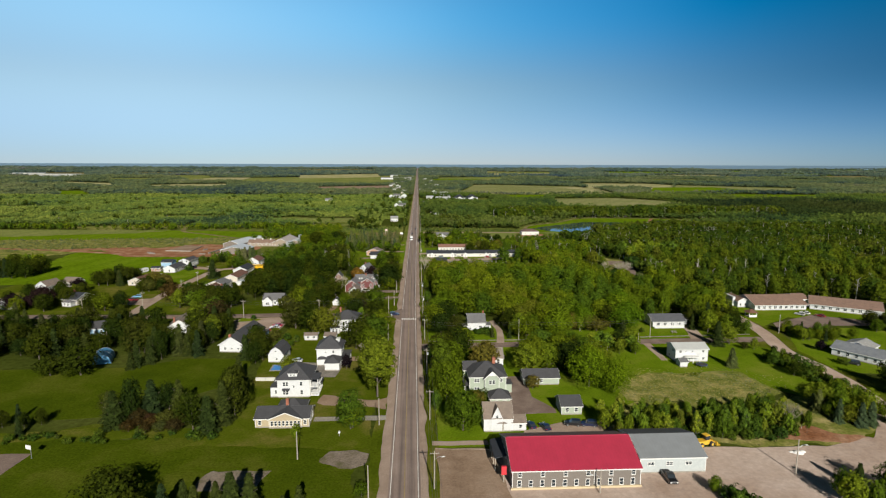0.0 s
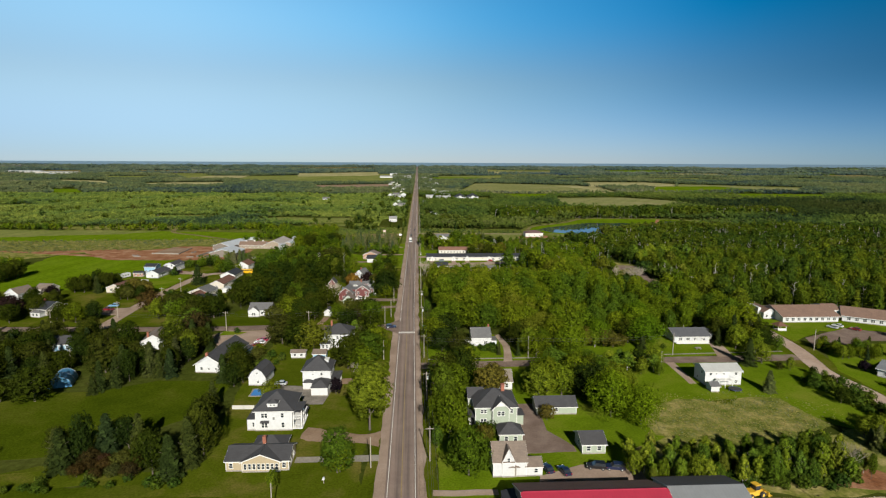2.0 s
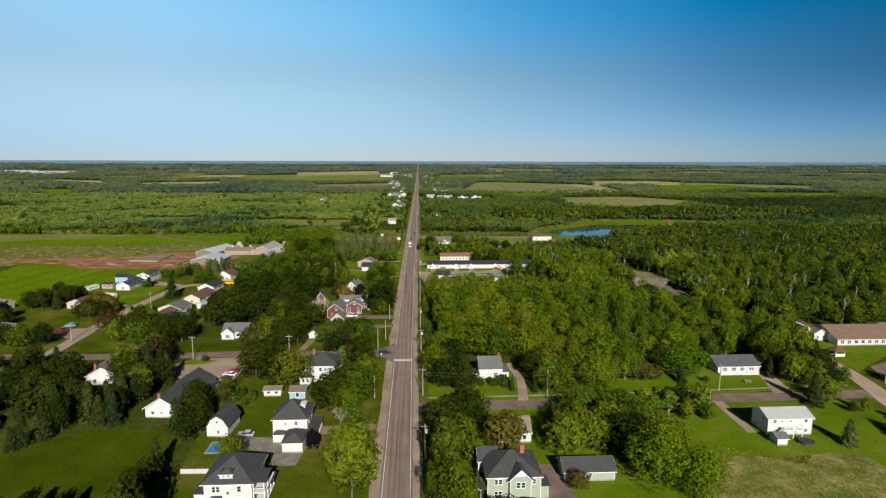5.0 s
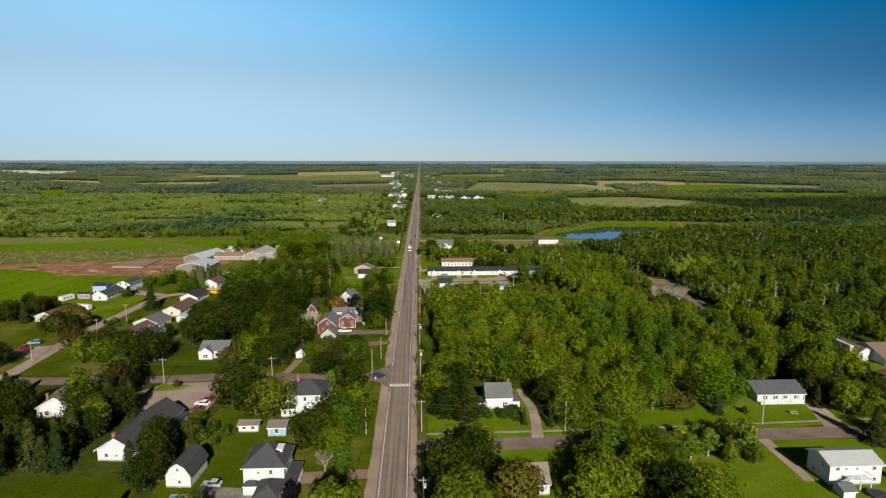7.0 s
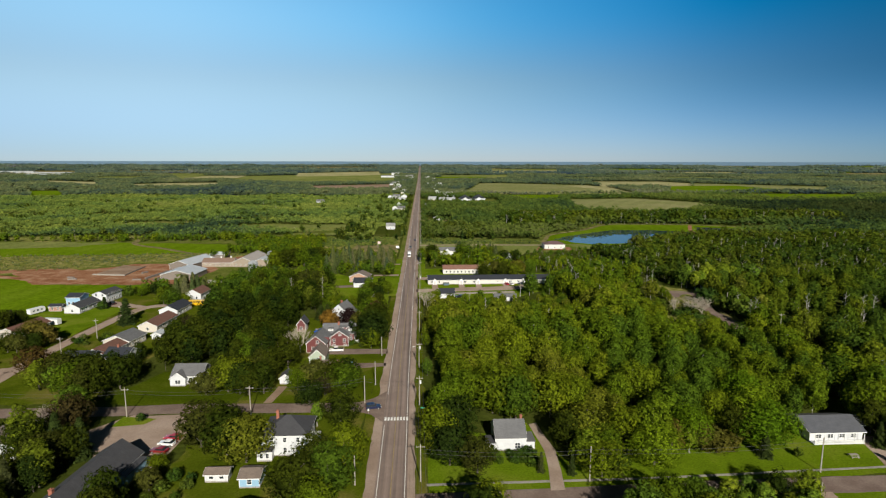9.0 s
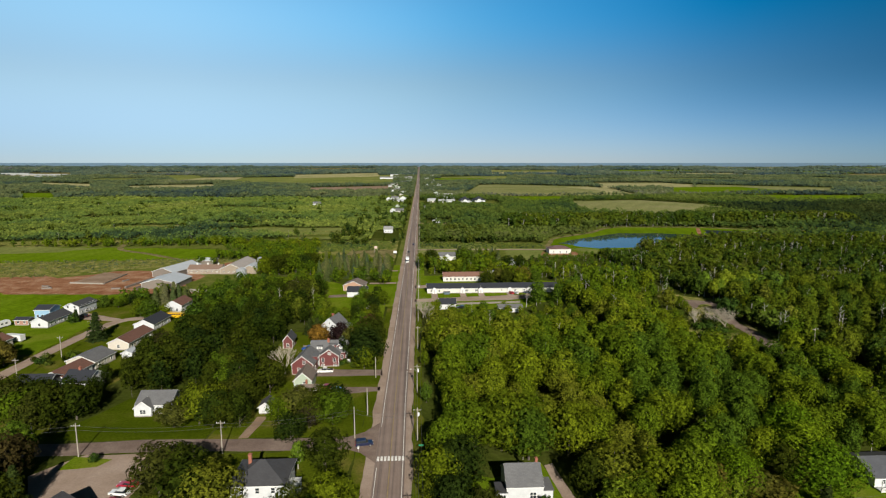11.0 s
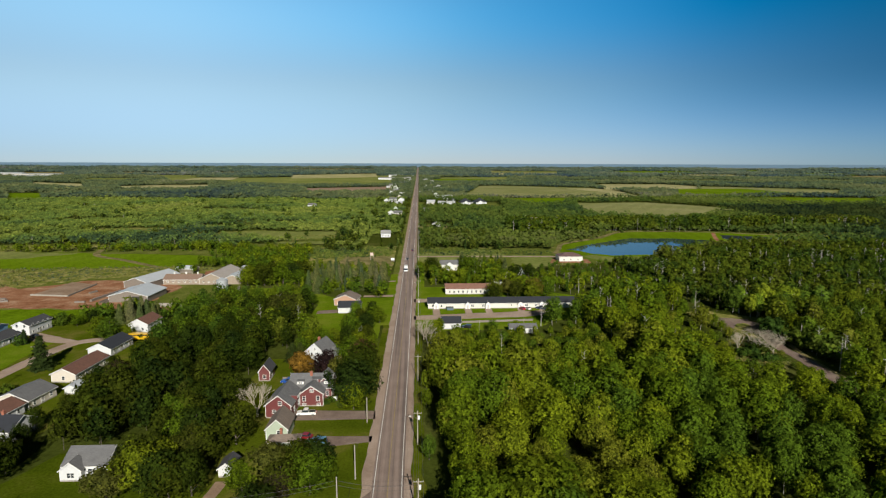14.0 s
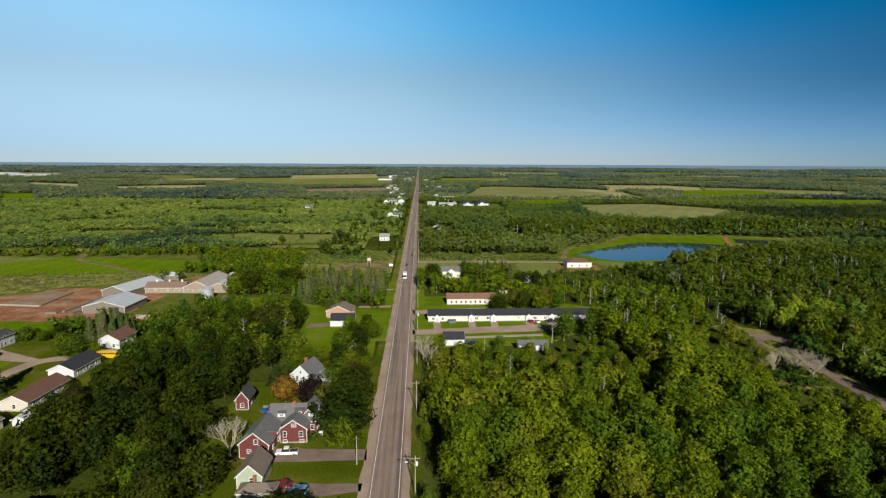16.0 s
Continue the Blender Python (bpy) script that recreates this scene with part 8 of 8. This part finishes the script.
tree_as("elm2", 85.5, 221.0, 8.5, 6.0)
tree("oak0", 97.5, 252.5, 12.5, 1.25)
tree("elm0", 92.0, 248.5, 9.0, 1.1)
tree("rust0", 80.5, 244.5, 6.5, 1.2)
tree("birch1", 76.5, 243.5, 6.5, 1.0)
tree("spruce1", 94.8, 240.5, 5.0, 1.3)
tree("bush0", 103.5, 240.5, 2.2, 0.9)
tree("oak1", 101.0, 263.0, 12.0, 1.1)
tree("pine0", 119.5, 196.0, 6.0, 1.25)
tree("spruce2", 127.5, 221.0, 8.5, 1.1)
tree("ash0", 133.5, 222.5, 7.0, 1.2)
grove(BIRCHES + ["ash1", "ash0", "birch0", "birch1", "poplar0"], 55, 141.5, 112, 156, 70, 4.0, 7.2, wide=(0.6, 0.9), gap=2.4, seed=33)
grove(["bush0", "bush1", "bush0"], 58, 139.5, 110, 146, 34, 1.6, 3.2, gap=1.9, seed=34)
grove(["pine0", "pine1", "ash1", "maple3", "ash0"], 124, 147, 141, 166, 22, 4.0, 6.8, gap=2.6, seed=35)
grove(["bush0", "bush2", "ash1", "elm1"], 136, 166, 147, 216, 26, 2.2, 4.5, gap=2.4, seed=36)
grove(["elm0", "maple1", "spruce0", "ash1"], 128, 234, 150, 254, 18, 5.5, 9, gap=3.4, seed=37)
grove(ASHES + ["maple3", "maple1", "spruce2"], 165, 224, 190, 238, 22, 3.2, 5.0, gap=2.8, seed=38)
grove(["elm1", "maple1", "spruce2"], 208, 236, 236, 246, 12, 5, 7, gap=3.4, seed=381)
tree("purple0", 166.0, 213.0, 3.6, 1.1)
tree("bush2", 163.5, 197.0, 3.0, 1.2)
grove(["maple1", "spruce2", "ash0"], 98, 100, 132, 117, 18, 5, 7.5, gap=3, seed=39)
grove(["ash1", "birch0", "bush1"], 67, 108, 75, 118, 4, 3, 5, gap=2.4, seed=40)
# by the motel and the meadow
grove(MAPLES + ["elm0"], 36, 503, 62, 528, 16, 5, 7, gap=5, seed=41)
grove(["maple1", "elm1", "ash0"], 9.5, 526, 19, 560, 9, 5, 7.5, gap=5, seed=42)
tree_as("elm0", 17.5, 546.0, 11.0, 11.0)
tree_as("maple1", 43.0, 548.0, 12.0, 14.0)
tree_as("elm1", 70.0, 520.0, 10.0, 10.0)
tree_as("elm2", 81.0, 531.0, 9.0, 9.0)
grove(["pine0", "pine1", "pine0", "maple2"], 40, 552, 70, 590, 24, 4.5, 6.5, gap=4, seed=43)
grove(["birch0", "poplar1", "birch1"], 166, 426, 205, 436, 16, 9, 13, gap=3, seed=45)
grove(MAPLES + ["ash1", "bush0", "ash0"], 12, 378, 84, 402, 56, 2.6, 4.6, wide=(1.1, 1.5), gap=3.2, seed=46)
grove(["elm0", "elm2", "birch0", "bush1", "maple2"], 160, 322, 176, 400, 26, 5, 10, gap=3.6, seed=47)
grove(MAPLES, 20, 264, 46, 278, 9, 10, 14, wide=(0.9, 1.2), gap=5, seed=49)
grove(["bush0", "bush1", "bush1", "ash1"], 126, 356, 147, 398, 34, 1.5, 3.4, gap=2.4, seed=50)
grove(["ash1", "bush0", "bush1"], 138, 322, 148, 352, 10, 2, 3.6, gap=3.4, seed=48)
grove(["elm2", "rust0", "maple3"], 48, 462, 80, 476, 8, 8, 11, gap=5, seed=44)


GREY_BARK = plain("grey_twig_bark", (0.250, 0.218, 0.165), 0.9)


def bare_tree(x, y, h, label="leafless grey tree with many fine branches", spread=1.0):
    """A leafless tree: limbs that fork three times into fine twigs."""
    b = root("bare_tree", pose(x, y, 0, 0, 0, x * 50), label, "tree")
    rng = random.Random(int(x * 10))
    wood_, tw = MB(), MB()
    wood_.tube((0, 0, -0.1), (0.1, 0, h * 0.22), 0.026 * h, 0.02 * h, 7)

    def fork(p, d, length, r, level):
        q = p + d * length
        (wood_ if level < 2 else tw).tube(p, q, r, r * 0.6, 5 if level < 2 else 3)
        if level == 4:
            return
        for _ in range((4, 3, 4, 3)[level]):
            e = d + Vector((rng.uniform(-1, 1) * spread, rng.uniform(-1, 1) * spread, rng.uniform(-0.35, 0.75))) * 0.75
            fork(q - d * length * rng.uniform(0, 0.4), e.normalized(), length * rng.uniform(0.6, 0.85), r * 0.55, level + 1)
    for i in range(4):
        a = i * 1.57 + rng.uniform(-0.5, 0.5)
        fork(Vector((0.1, 0, h * rng.uniform(0.12, 0.22))), Vector((math.cos(a) * 0.5 * spread, math.sin(a) * 0.5 * spread, 0.9)).normalized(), h * 0.27, 0.013 * h, 0)
    wood_.make("trunk", GREY_BARK, b)
    tw.make("twig_crown", GREY_BARK, b)


bare_tree(-39.8, 326.5, 12.5)
bare_tree(145.0, 372.5, 11.0, "broad leafless grey tree beside the woodland lane", spread=1.9)
bare_tree(148.0, 378.5, 10.0, spread=1.8)
bare_tree(142.5, 379.0, 9.0, spread=1.7)
bare_tree(151.0, 388.0, 8.0, spread=1.7)
bare_tree(146.0, 390.0, 8.0, spread=1.7)
bare_tree(132.8, 376.0, 9.5, "pale dead tree with a bare trunk", spread=0.5)
bare_tree(107.5, 146.0, 9.5)
bare_tree(-96.5, 262.0, 9.0)
bare_tree(-16.8, 213.0, 7.0)
bare_tree(10.0, 398.0, 11.0)
bare_tree(11.5, 388.0, 11.0)

# ---------------------------------------------------------------- woods
def shapes(n, make):
    return [make() for _ in range(n)]


def woods(name, label, pts, heights, templates, leaves, trunk=None, tint=None):
    """Many trees as one body of foliage, each a turned and scaled form."""
    V, Fc, T, M, U, k = [], [], [], [], [], 0
    which = NR.integers(0, len(templates), len(pts))
    turn = NR.uniform(0, 2 * np.pi, len(pts))
    wide = NR.uniform(0.85, 1.25, len(pts))
    tn = NR.uniform(0, 1, len(pts)) if tint is None else tint
    for i, (v, f, m, u) in enumerate(templates):
        s = np.where(which == i)[0]
        if not len(s):
            continue
        c, sn = np.cos(turn[s])[:, None], np.sin(turn[s])[:, None]
        sc, sw = heights[s][:, None], (heights[s] * wide[s])[:, None]
        x = (v[:, 0] * c - v[:, 1] * sn) * sw + pts[s, 0][:, None]
        y = (v[:, 0] * sn + v[:, 1] * c) * sw + pts[s, 1][:, None]
        z = v[:, 2] * sc + pts[s, 2][:, None]
        V.append(np.stack([x, y, z], 2).reshape(-1, 3))
        Fc.append((f[None] + (np.arange(len(s)) * len(v))[:, None, None]).reshape(-1, 3) + k)
        T.append(np.repeat(tn[s], len(f)))
        M.append(np.tile(m, len(s)))
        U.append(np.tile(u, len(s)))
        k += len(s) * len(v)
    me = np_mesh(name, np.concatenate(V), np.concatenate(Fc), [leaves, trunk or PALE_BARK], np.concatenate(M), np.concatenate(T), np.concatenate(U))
    return tagged(new(name, me), label, "woods", kind="stuff")


def template(h, r, base, lobes, leaves, size, stem=True, even=False):
    """A woodland tree of unit height."""
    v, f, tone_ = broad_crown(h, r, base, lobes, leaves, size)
    if even:
        tone_ = 0.5 + 0.35 * tone_
    m = np.zeros(len(f), int)
    if stem:
        sv = np.array([(0.1, 0, 0), (-0.06, 0.09, 0), (-0.06, -0.09, 0), (0.05, 0, h * 0.8), (-0.03, 0.04, h * 0.8), (-0.03, -0.04, h * 0.8)])
        sf = np.array([(0, 1, 4), (0, 4, 3), (1, 2, 5), (1, 5, 4), (2, 0, 3), (2, 3, 5)])
        f = np.concatenate([f, sf + len(v)])
        v = np.concatenate([v, sv])
        m = np.concatenate([m, np.ones(6, int)])
        tone_ = np.concatenate([tone_, np.ones(6)])
    return v / h, f, m, tone_


def template_spruce(h, r, leaves, size):
    v, f, tone_ = spruce_crown(h, r, 0.6, leaves, size)
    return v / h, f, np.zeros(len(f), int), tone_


def cover(x0, y0, x1, y1, step, keep=1.0, margin=0.0):
    """Points of a jittered grid over open ground that no lot, road or field takes."""
    gx_, gy_ = np.meshgrid(np.arange(x0, x1, step), np.arange(y0, y1, step))
    x = gx_.ravel() + NR.uniform(-0.45, 0.45, gx_.size) * step
    y = gy_.ravel() + NR.uniform(-0.45, 0.45, gx_.size) * step
    ok = (np.abs(x) < 0.86 * y + 50) & (NR.uniform(size=len(x)) < keep)
    for p in CLEAR:
        a = np.array(p)
        box = (x > a[:, 0].min() - 1) & (x < a[:, 0].max() + 1) & (y > a[:, 1].min() - 1) & (y < a[:, 1].max() + 1) & ok
        i = np.where(box)[0]
        if len(i):
            ok[i[inside(p, x[i], y[i])]] = False
    x, y = x[ok], y[ok]
    return np.stack([x, y, np.array([rise(t) for t in y])], 1)


W_MID = leaf("wood_leaves", (0.098, 0.136, 0.0080), 0.28, "attribute", 1.8)
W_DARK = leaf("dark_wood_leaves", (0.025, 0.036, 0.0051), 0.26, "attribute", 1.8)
W_EAST2 = leaf("pond_wood_leaves", (0.061, 0.087, 0.0088), 0.26, "attribute", 1.8)
W_EAST = leaf("east_dark_leaves", (0.081, 0.111, 0.0090), 0.26, "attribute", 1.8)
# west wood leaves: dimness of the western edge darkened into the colour
W_WEST_DIM = leaf("dimmed_west_wood_leaves", (0.030, 0.043, 0.0051), 0.26, "attribute", 1.8)
W_SCRUB = leaf("scrub_leaves", (0.105, 0.140, 0.029), 0.26, "attribute", 1.8, False, 0.34)
# skyline leaves greyed and blued: distance haze put into the colour
W_SKYLINE_HAZE = leaf("hazed_skyline_leaves", (0.061, 0.081, 0.0590), 0.2, "attribute", 0.5, False, 0.6)
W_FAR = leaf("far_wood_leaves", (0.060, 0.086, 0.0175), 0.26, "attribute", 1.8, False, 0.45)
# far haze is mixed into this leaf colour too
W_HAZE = leaf("hazed_wood_leaves", (0.068, 0.085, 0.0410), 0.22, "attribute", 0.8, False, 0.5)


def heights(pts, lo, hi, scale=0.02):
    n = np.array([noise.noise(Vector((p[0] * scale, p[1] * scale, 3))) for p in pts])
    return np.clip((lo + hi) / 2 + n * (hi - lo) * 0.6 + NR.uniform(-0.25, 0.25, len(pts)) * (hi - lo), lo * 0.7, hi * 1.15)


def tints(pts, scale=0.012, roadside=False, grain=0.46):
    """Greens drift over the land; the trees along the main road are turning olive and rusty."""
    warm = np.clip(1 - (pts[:, 0] - 10) / 50, 0, 1) * 0.20 if roadside else 0.0
    n = np.array([noise.noise(Vector((p[0] * scale, p[1] * scale, 9))) for p in pts])
    return np.clip(0.42 + 0.5 * n + warm + NR.uniform(-grain, grain, len(pts)), 0, 1)


def lower(pts):
    """Young growth stays low beside the motel, the pond and the winding road."""
    k = np.ones(len(pts))
    for x0, y0, x1, y1, f in ((8, 376, 85, 412, 0.42), (8, 345, 85, 376, 0.65), (60, 500, 150, 600, 0.45), (150, 560, 190, 660, 0.75), (192, 560, 340, 690, 1.15), (136, 400, 158, 450, 0.4), (118, 300, 158, 400, 0.5), (126, 292, 151, 356, 0.3)):
        k[(pts[:, 0] > x0) & (pts[:, 0] < x1) & (pts[:, 1] > y0) & (pts[:, 1] < y1)] = f
    return k


def snag(h=12.0):
    """A bare pale trunk with short broken limbs, of unit height."""
    vs, fs = [], []

    def spike(p, q, r):
        k = len(vs)
        d = (Vector(q) - Vector(p)).normalized()
        a = d.orthogonal().normalized()
        c = d.cross(a)
        for j in range(3):
            w = a * math.cos(2.09 * j) + c * math.sin(2.09 * j)
            vs.append(Vector(p) + w * r)
        vs.append(Vector(q))
        fs.extend([(k, k + 1, k + 3), (k + 1, k + 2, k + 3), (k + 2, k, k + 3)])
    spike((0, 0, 0), (0.3, 0.1, h), 0.20)
    for j in range(9):
        z = h * (0.42 + 0.055 * j)
        a = 2.4 * j
        spike((0, 0, z), (math.cos(a) * 1.5, math.sin(a) * 1.5, z + 1.4), 0.09)
    v = np.array([tuple(p_) for p_ in vs]) / h
    return v, np.array(fs), np.ones(len(fs), int), np.ones(len(fs))


near_t = shapes(6, lambda: template(13, 4.4, 1.2, 17, 760, 0.70)) + shapes(3, lambda: template(13, 3.2, 1.5, 15, 640, 0.64))
mixed_t = near_t + shapes(2, lambda: template_spruce(12, 2.3, 230, 1.1))
p = cover(8, 238, 330, 440, 8.3, 0.92)
p = p[~((p[:, 0] > 148) & (p[:, 0] < 246) & (p[:, 1] < 274))]
p = p[~((p[:, 0] < 60) & (p[:, 1] < 262)) & (p[:, 0] > 11.6 + 0.0092 * (p[:, 1] - 300))]
front = (p[:, 1] < 325) & (p[:, 0] < 150)
fine_t = shapes(7, lambda: template(13, 4.5, 1.2, 25, 2200, 0.47)) + shapes(3, lambda: template(13, 3.4, 1.5, 18, 1450, 0.50))
q = p[front]
woods("east_wood", "dense sunlit broadleaf wood with uneven crowns", q, heights(q, 8, 19.5), fine_t, W_MID, tint=tints(q, roadside=True))
q = p[~front & (p[:, 0] < 160)]
woods("inner_east_wood", "sunlit broadleaf wood before the motel row", q, heights(q, 8, 19) * lower(q), near_t + [snag()], W_MID, tint=tints(q, roadside=True))
q = p[~front & (p[:, 0] >= 160)]
woods("shaded_east_wood", "dark mixed wood with pale bare trunks", q, heights(q, 9.5, 16) * lower(q), near_t + shapes(2, lambda: template_spruce(12, 2.3, 230, 1.1)) + [snag()], W_EAST, tint=tints(q))
p = cover(-250, 282, -46, 440, 8.4)
p = p[~((p[:, 0] < -88) & (p[:, 1] > 296))]
woods("west_wood", "dense dark broadleaf wood behind the houses", p, heights(p, 10, 15.5), near_t, W_WEST_DIM, BARK, tints(p))
p = cover(8, 440, 520, 640, 6.6)
pond_t = shapes(6, lambda: template(10, 3.6, 1.6, 6, 100, 1.5)) + shapes(3, lambda: template(12, 2.4, 3.6, 6, 60, 1.4)) + shapes(2, lambda: template_spruce(12, 2.4, 90, 1.6)) + [snag(), snag()]
q = p[p[:, 0] < 150]
woods("motel_wood", "mixed wood behind the motel row", q, heights(q, 7, 12) * lower(q), pond_t, W_MID, tint=tints(q))
q = p[p[:, 0] >= 150]
woods("pond_wood", "mixed darker wood round the pond", q, heights(q, 7, 12) * lower(q), pond_t, W_EAST2, tint=tints(q))
p = cover(110, 735, 520, 806, 4.9)
p = p[(p[:, 1] > 772) | (p[:, 0] < 180)]
woods("bank_wood", "tall dark trees behind the pond bank", p, heights(p, 13, 17), pond_t, W_EAST2, tint=tints(p))
p = cover(-520, 395, -8, 660, 6.4)
tall = (p[:, 0] > -100) & (p[:, 1] < 466)
q = p[tall][::2]
woods("lane_wood", "tall green broadleaf wood before the farm", q, heights(q, 9, 15), near_t + [snag()], leaf("lane_wood_leaves", (0.077, 0.112, 0.0080), 0.28, "attribute", 1.8), tint=tints(q))
p = p[~tall]
woods("far_west_wood", "broadleaf wood beyond the farm", p, heights(p, 5, 9), shapes(6, lambda: template(10, 3.8, 1.2, 6, 100, 1.5)) + shapes(2, lambda: template_spruce(12, 2.4, 90, 1.6)), W_MID, BARK, tints(p))
p = cover(160, 130, 420, 256, 6.0)
p = p[~((p[:, 0] < 245) & (p[:, 1] > 176))]
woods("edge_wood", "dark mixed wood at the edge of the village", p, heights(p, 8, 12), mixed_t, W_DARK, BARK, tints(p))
def canopy(name, label, x0, y0, x1, y1, step, lo, hi, size, clump, leaves, keep=1.0, scale=0.008):
    """A far wood as one rolling skin of leaf sprays: stands of differing height, clumped into crowns."""
    c = cover(x0, y0, x1, y1, step, keep)
    n1 = np.array([noise.noise(Vector((a * scale, b_ * scale, 3))) for a, b_ in c[:, :2]])
    n3 = np.array([noise.noise(Vector((a * scale * 4, b_ * scale * 4, 13))) for a, b_ in c[:, :2]])
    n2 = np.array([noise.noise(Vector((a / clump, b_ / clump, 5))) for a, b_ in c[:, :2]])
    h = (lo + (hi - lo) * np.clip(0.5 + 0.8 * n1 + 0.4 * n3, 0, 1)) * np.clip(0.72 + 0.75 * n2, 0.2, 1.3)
    c[:, 2] += h * (1 - 0.55 * NR.uniform(0, 1, len(c)) ** 2)
    d = unit(len(c)) * 0.55 + np.array([0, -0.45, 0.75])
    d /= np.linalg.norm(d, axis=1)[:, None]
    v, f = leaf_tris(c, d, size)
    # crown shade put into the tones: low gaps between clumps dark, tops pale
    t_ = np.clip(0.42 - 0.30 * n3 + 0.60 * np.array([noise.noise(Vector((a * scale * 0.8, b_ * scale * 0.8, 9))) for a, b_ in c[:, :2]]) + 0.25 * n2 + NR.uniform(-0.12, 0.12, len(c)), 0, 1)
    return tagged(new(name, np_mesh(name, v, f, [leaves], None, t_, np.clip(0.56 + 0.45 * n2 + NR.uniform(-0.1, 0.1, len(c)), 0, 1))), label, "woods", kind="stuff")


rx = NR.uniform(-75, 75, 900)
ry = 640 + 1500 * NR.uniform(0, 1, 900) ** 1.4
rp = np.stack([rx + 0.0092 * (ry - 300), ry, np.array([rise(a) for a in ry])], 1)
free = np.abs(rx) > 9
for o in CLEAR:
    if max(c[1] for c in o) > 640 and len(o) == 4 and max(c[0] for c in o) - min(c[0] for c in o) < 60:
        free &= ~inside(o, rp[:, 0], rp[:, 1])
rp = rp[free]
woods("roadside_trees", "dark garden trees round the far roadside houses", rp, NR.uniform(4.5, 10, len(rp)), shapes(5, lambda: template(10, 4.0, 0.6, 6, 90, 1.5)) + shapes(2, lambda: template_spruce(12, 2.6, 80, 1.6)), leaf("garden_tree_leaves", (0.051, 0.071, 0.0093), 0.35, "attribute", 1.8, False), BARK, tints(rp))
sx, sy = NR.uniform(-1100, -60, 700), 660 + 620 * NR.uniform(0, 1, 700) ** 1.2
sp = np.stack([sx, sy, np.zeros(700)], 1)
sp = sp[(np.abs(sx) < 0.86 * sy + 50) & (np.array([noise.noise(Vector((a * 0.012, b_ * 0.012, 21))) for a, b_ in sp[:, :2]]) > -0.12)]
woods("scattered_trees", "taller darker trees scattered over the far scrub", sp, NR.uniform(5, 9.5, len(sp)), shapes(5, lambda: template(10, 3.8, 0.8, 6, 84, 1.5)) + [snag()], leaf("scattered_tree_leaves", (0.058, 0.082, 0.0110), 0.35, "attribute", 1.8, False), PALE_BARK, tints(sp))
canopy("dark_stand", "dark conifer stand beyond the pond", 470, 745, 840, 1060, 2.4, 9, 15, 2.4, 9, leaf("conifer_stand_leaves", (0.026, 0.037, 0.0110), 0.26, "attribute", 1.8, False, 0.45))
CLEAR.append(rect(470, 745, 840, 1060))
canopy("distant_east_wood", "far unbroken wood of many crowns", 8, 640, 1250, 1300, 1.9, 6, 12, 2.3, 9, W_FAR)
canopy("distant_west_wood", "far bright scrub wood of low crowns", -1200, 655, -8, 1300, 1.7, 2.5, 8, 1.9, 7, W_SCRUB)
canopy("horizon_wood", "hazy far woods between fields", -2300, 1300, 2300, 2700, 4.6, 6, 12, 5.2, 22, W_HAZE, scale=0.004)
canopy("skyline_wood", "woods along the horizon", -4100, 2700, 4100, 3940, 9.5, 7, 14, 10, 45, W_SKYLINE_HAZE, scale=0.003)

# tufts and low scrub on rough ground
def tufts(name, label, outline, count, lo, hi, leaves):
    a = np.array(outline)
    x, y = NR.uniform(a[:, 0].min(), a[:, 0].max(), count * 2), NR.uniform(a[:, 1].min(), a[:, 1].max(), count * 2)
    ok = inside(outline, x, y)
    x, y = x[ok][:count], y[ok][:count]
    t_ = np.stack([x, y, np.zeros(len(x))], 1)
    return woods(name, label, t_, NR.uniform(lo, hi, len(x)), shapes(5, lambda: template(10, 6.5, 0.0, 1, 14, 5.0, False, True)), leaves, tint=tints(t_, 0.03))


W_TUFT = leaf("dry_tuft_leaves", (0.289, 0.268, 0.098), 0.25, "attribute", 4.0, False)
tufts("pasture_scrub", "pale low scrub over the rough pasture", [(-480, 482), (-330, 486), (-228, 508), (-196, 532), (-150, 552), (-95, 550), (-92, 560), (-170, 573), (-480, 558)], 2600, 0.4, 1.2, leaf("pasture_weeds", (0.157, 0.166, 0.055), 0.3, "attribute", 4.0, False))
tufts("meadow_tufts", "dry tussocks of uncut meadow grass", [(71, 167), (107, 164), (121, 173), (119, 189), (94, 191), (75, 187)], 1700, 0.10, 0.34, W_TUFT)
tufts("meadow_fringe", "scattered dry grass round the uncut meadow", [(66, 161), (110, 157), (130, 165), (134, 186), (112, 197), (84, 196), (69, 191)], 1300, 0.08, 0.26, W_TUFT)
tufts("clearing_tufts", "dry brush of the woodland clearing", [(128, 366), (140, 356), (148, 366), (149, 384), (152, 400), (146, 418), (142, 396), (130, 384)], 420, 0.25, 0.7, leaf("clearing_weeds", (0.170, 0.160, 0.052), 0.3, "attribute", 4.0, False))
tufts("roadside_scrub", "rough scrub of the roadside meadows", [(-80, 600), (-12, 612), (-12, 664), (-80, 662)], 760, 0.5, 2.0, W_SCRUB)
tufts("lane_scrub", "rough grass tussocks beside the farm lane", [(10, 618), (60, 618), (118, 616), (120, 636), (10, 655)], 500, 0.5, 1.4, W_SCRUB)
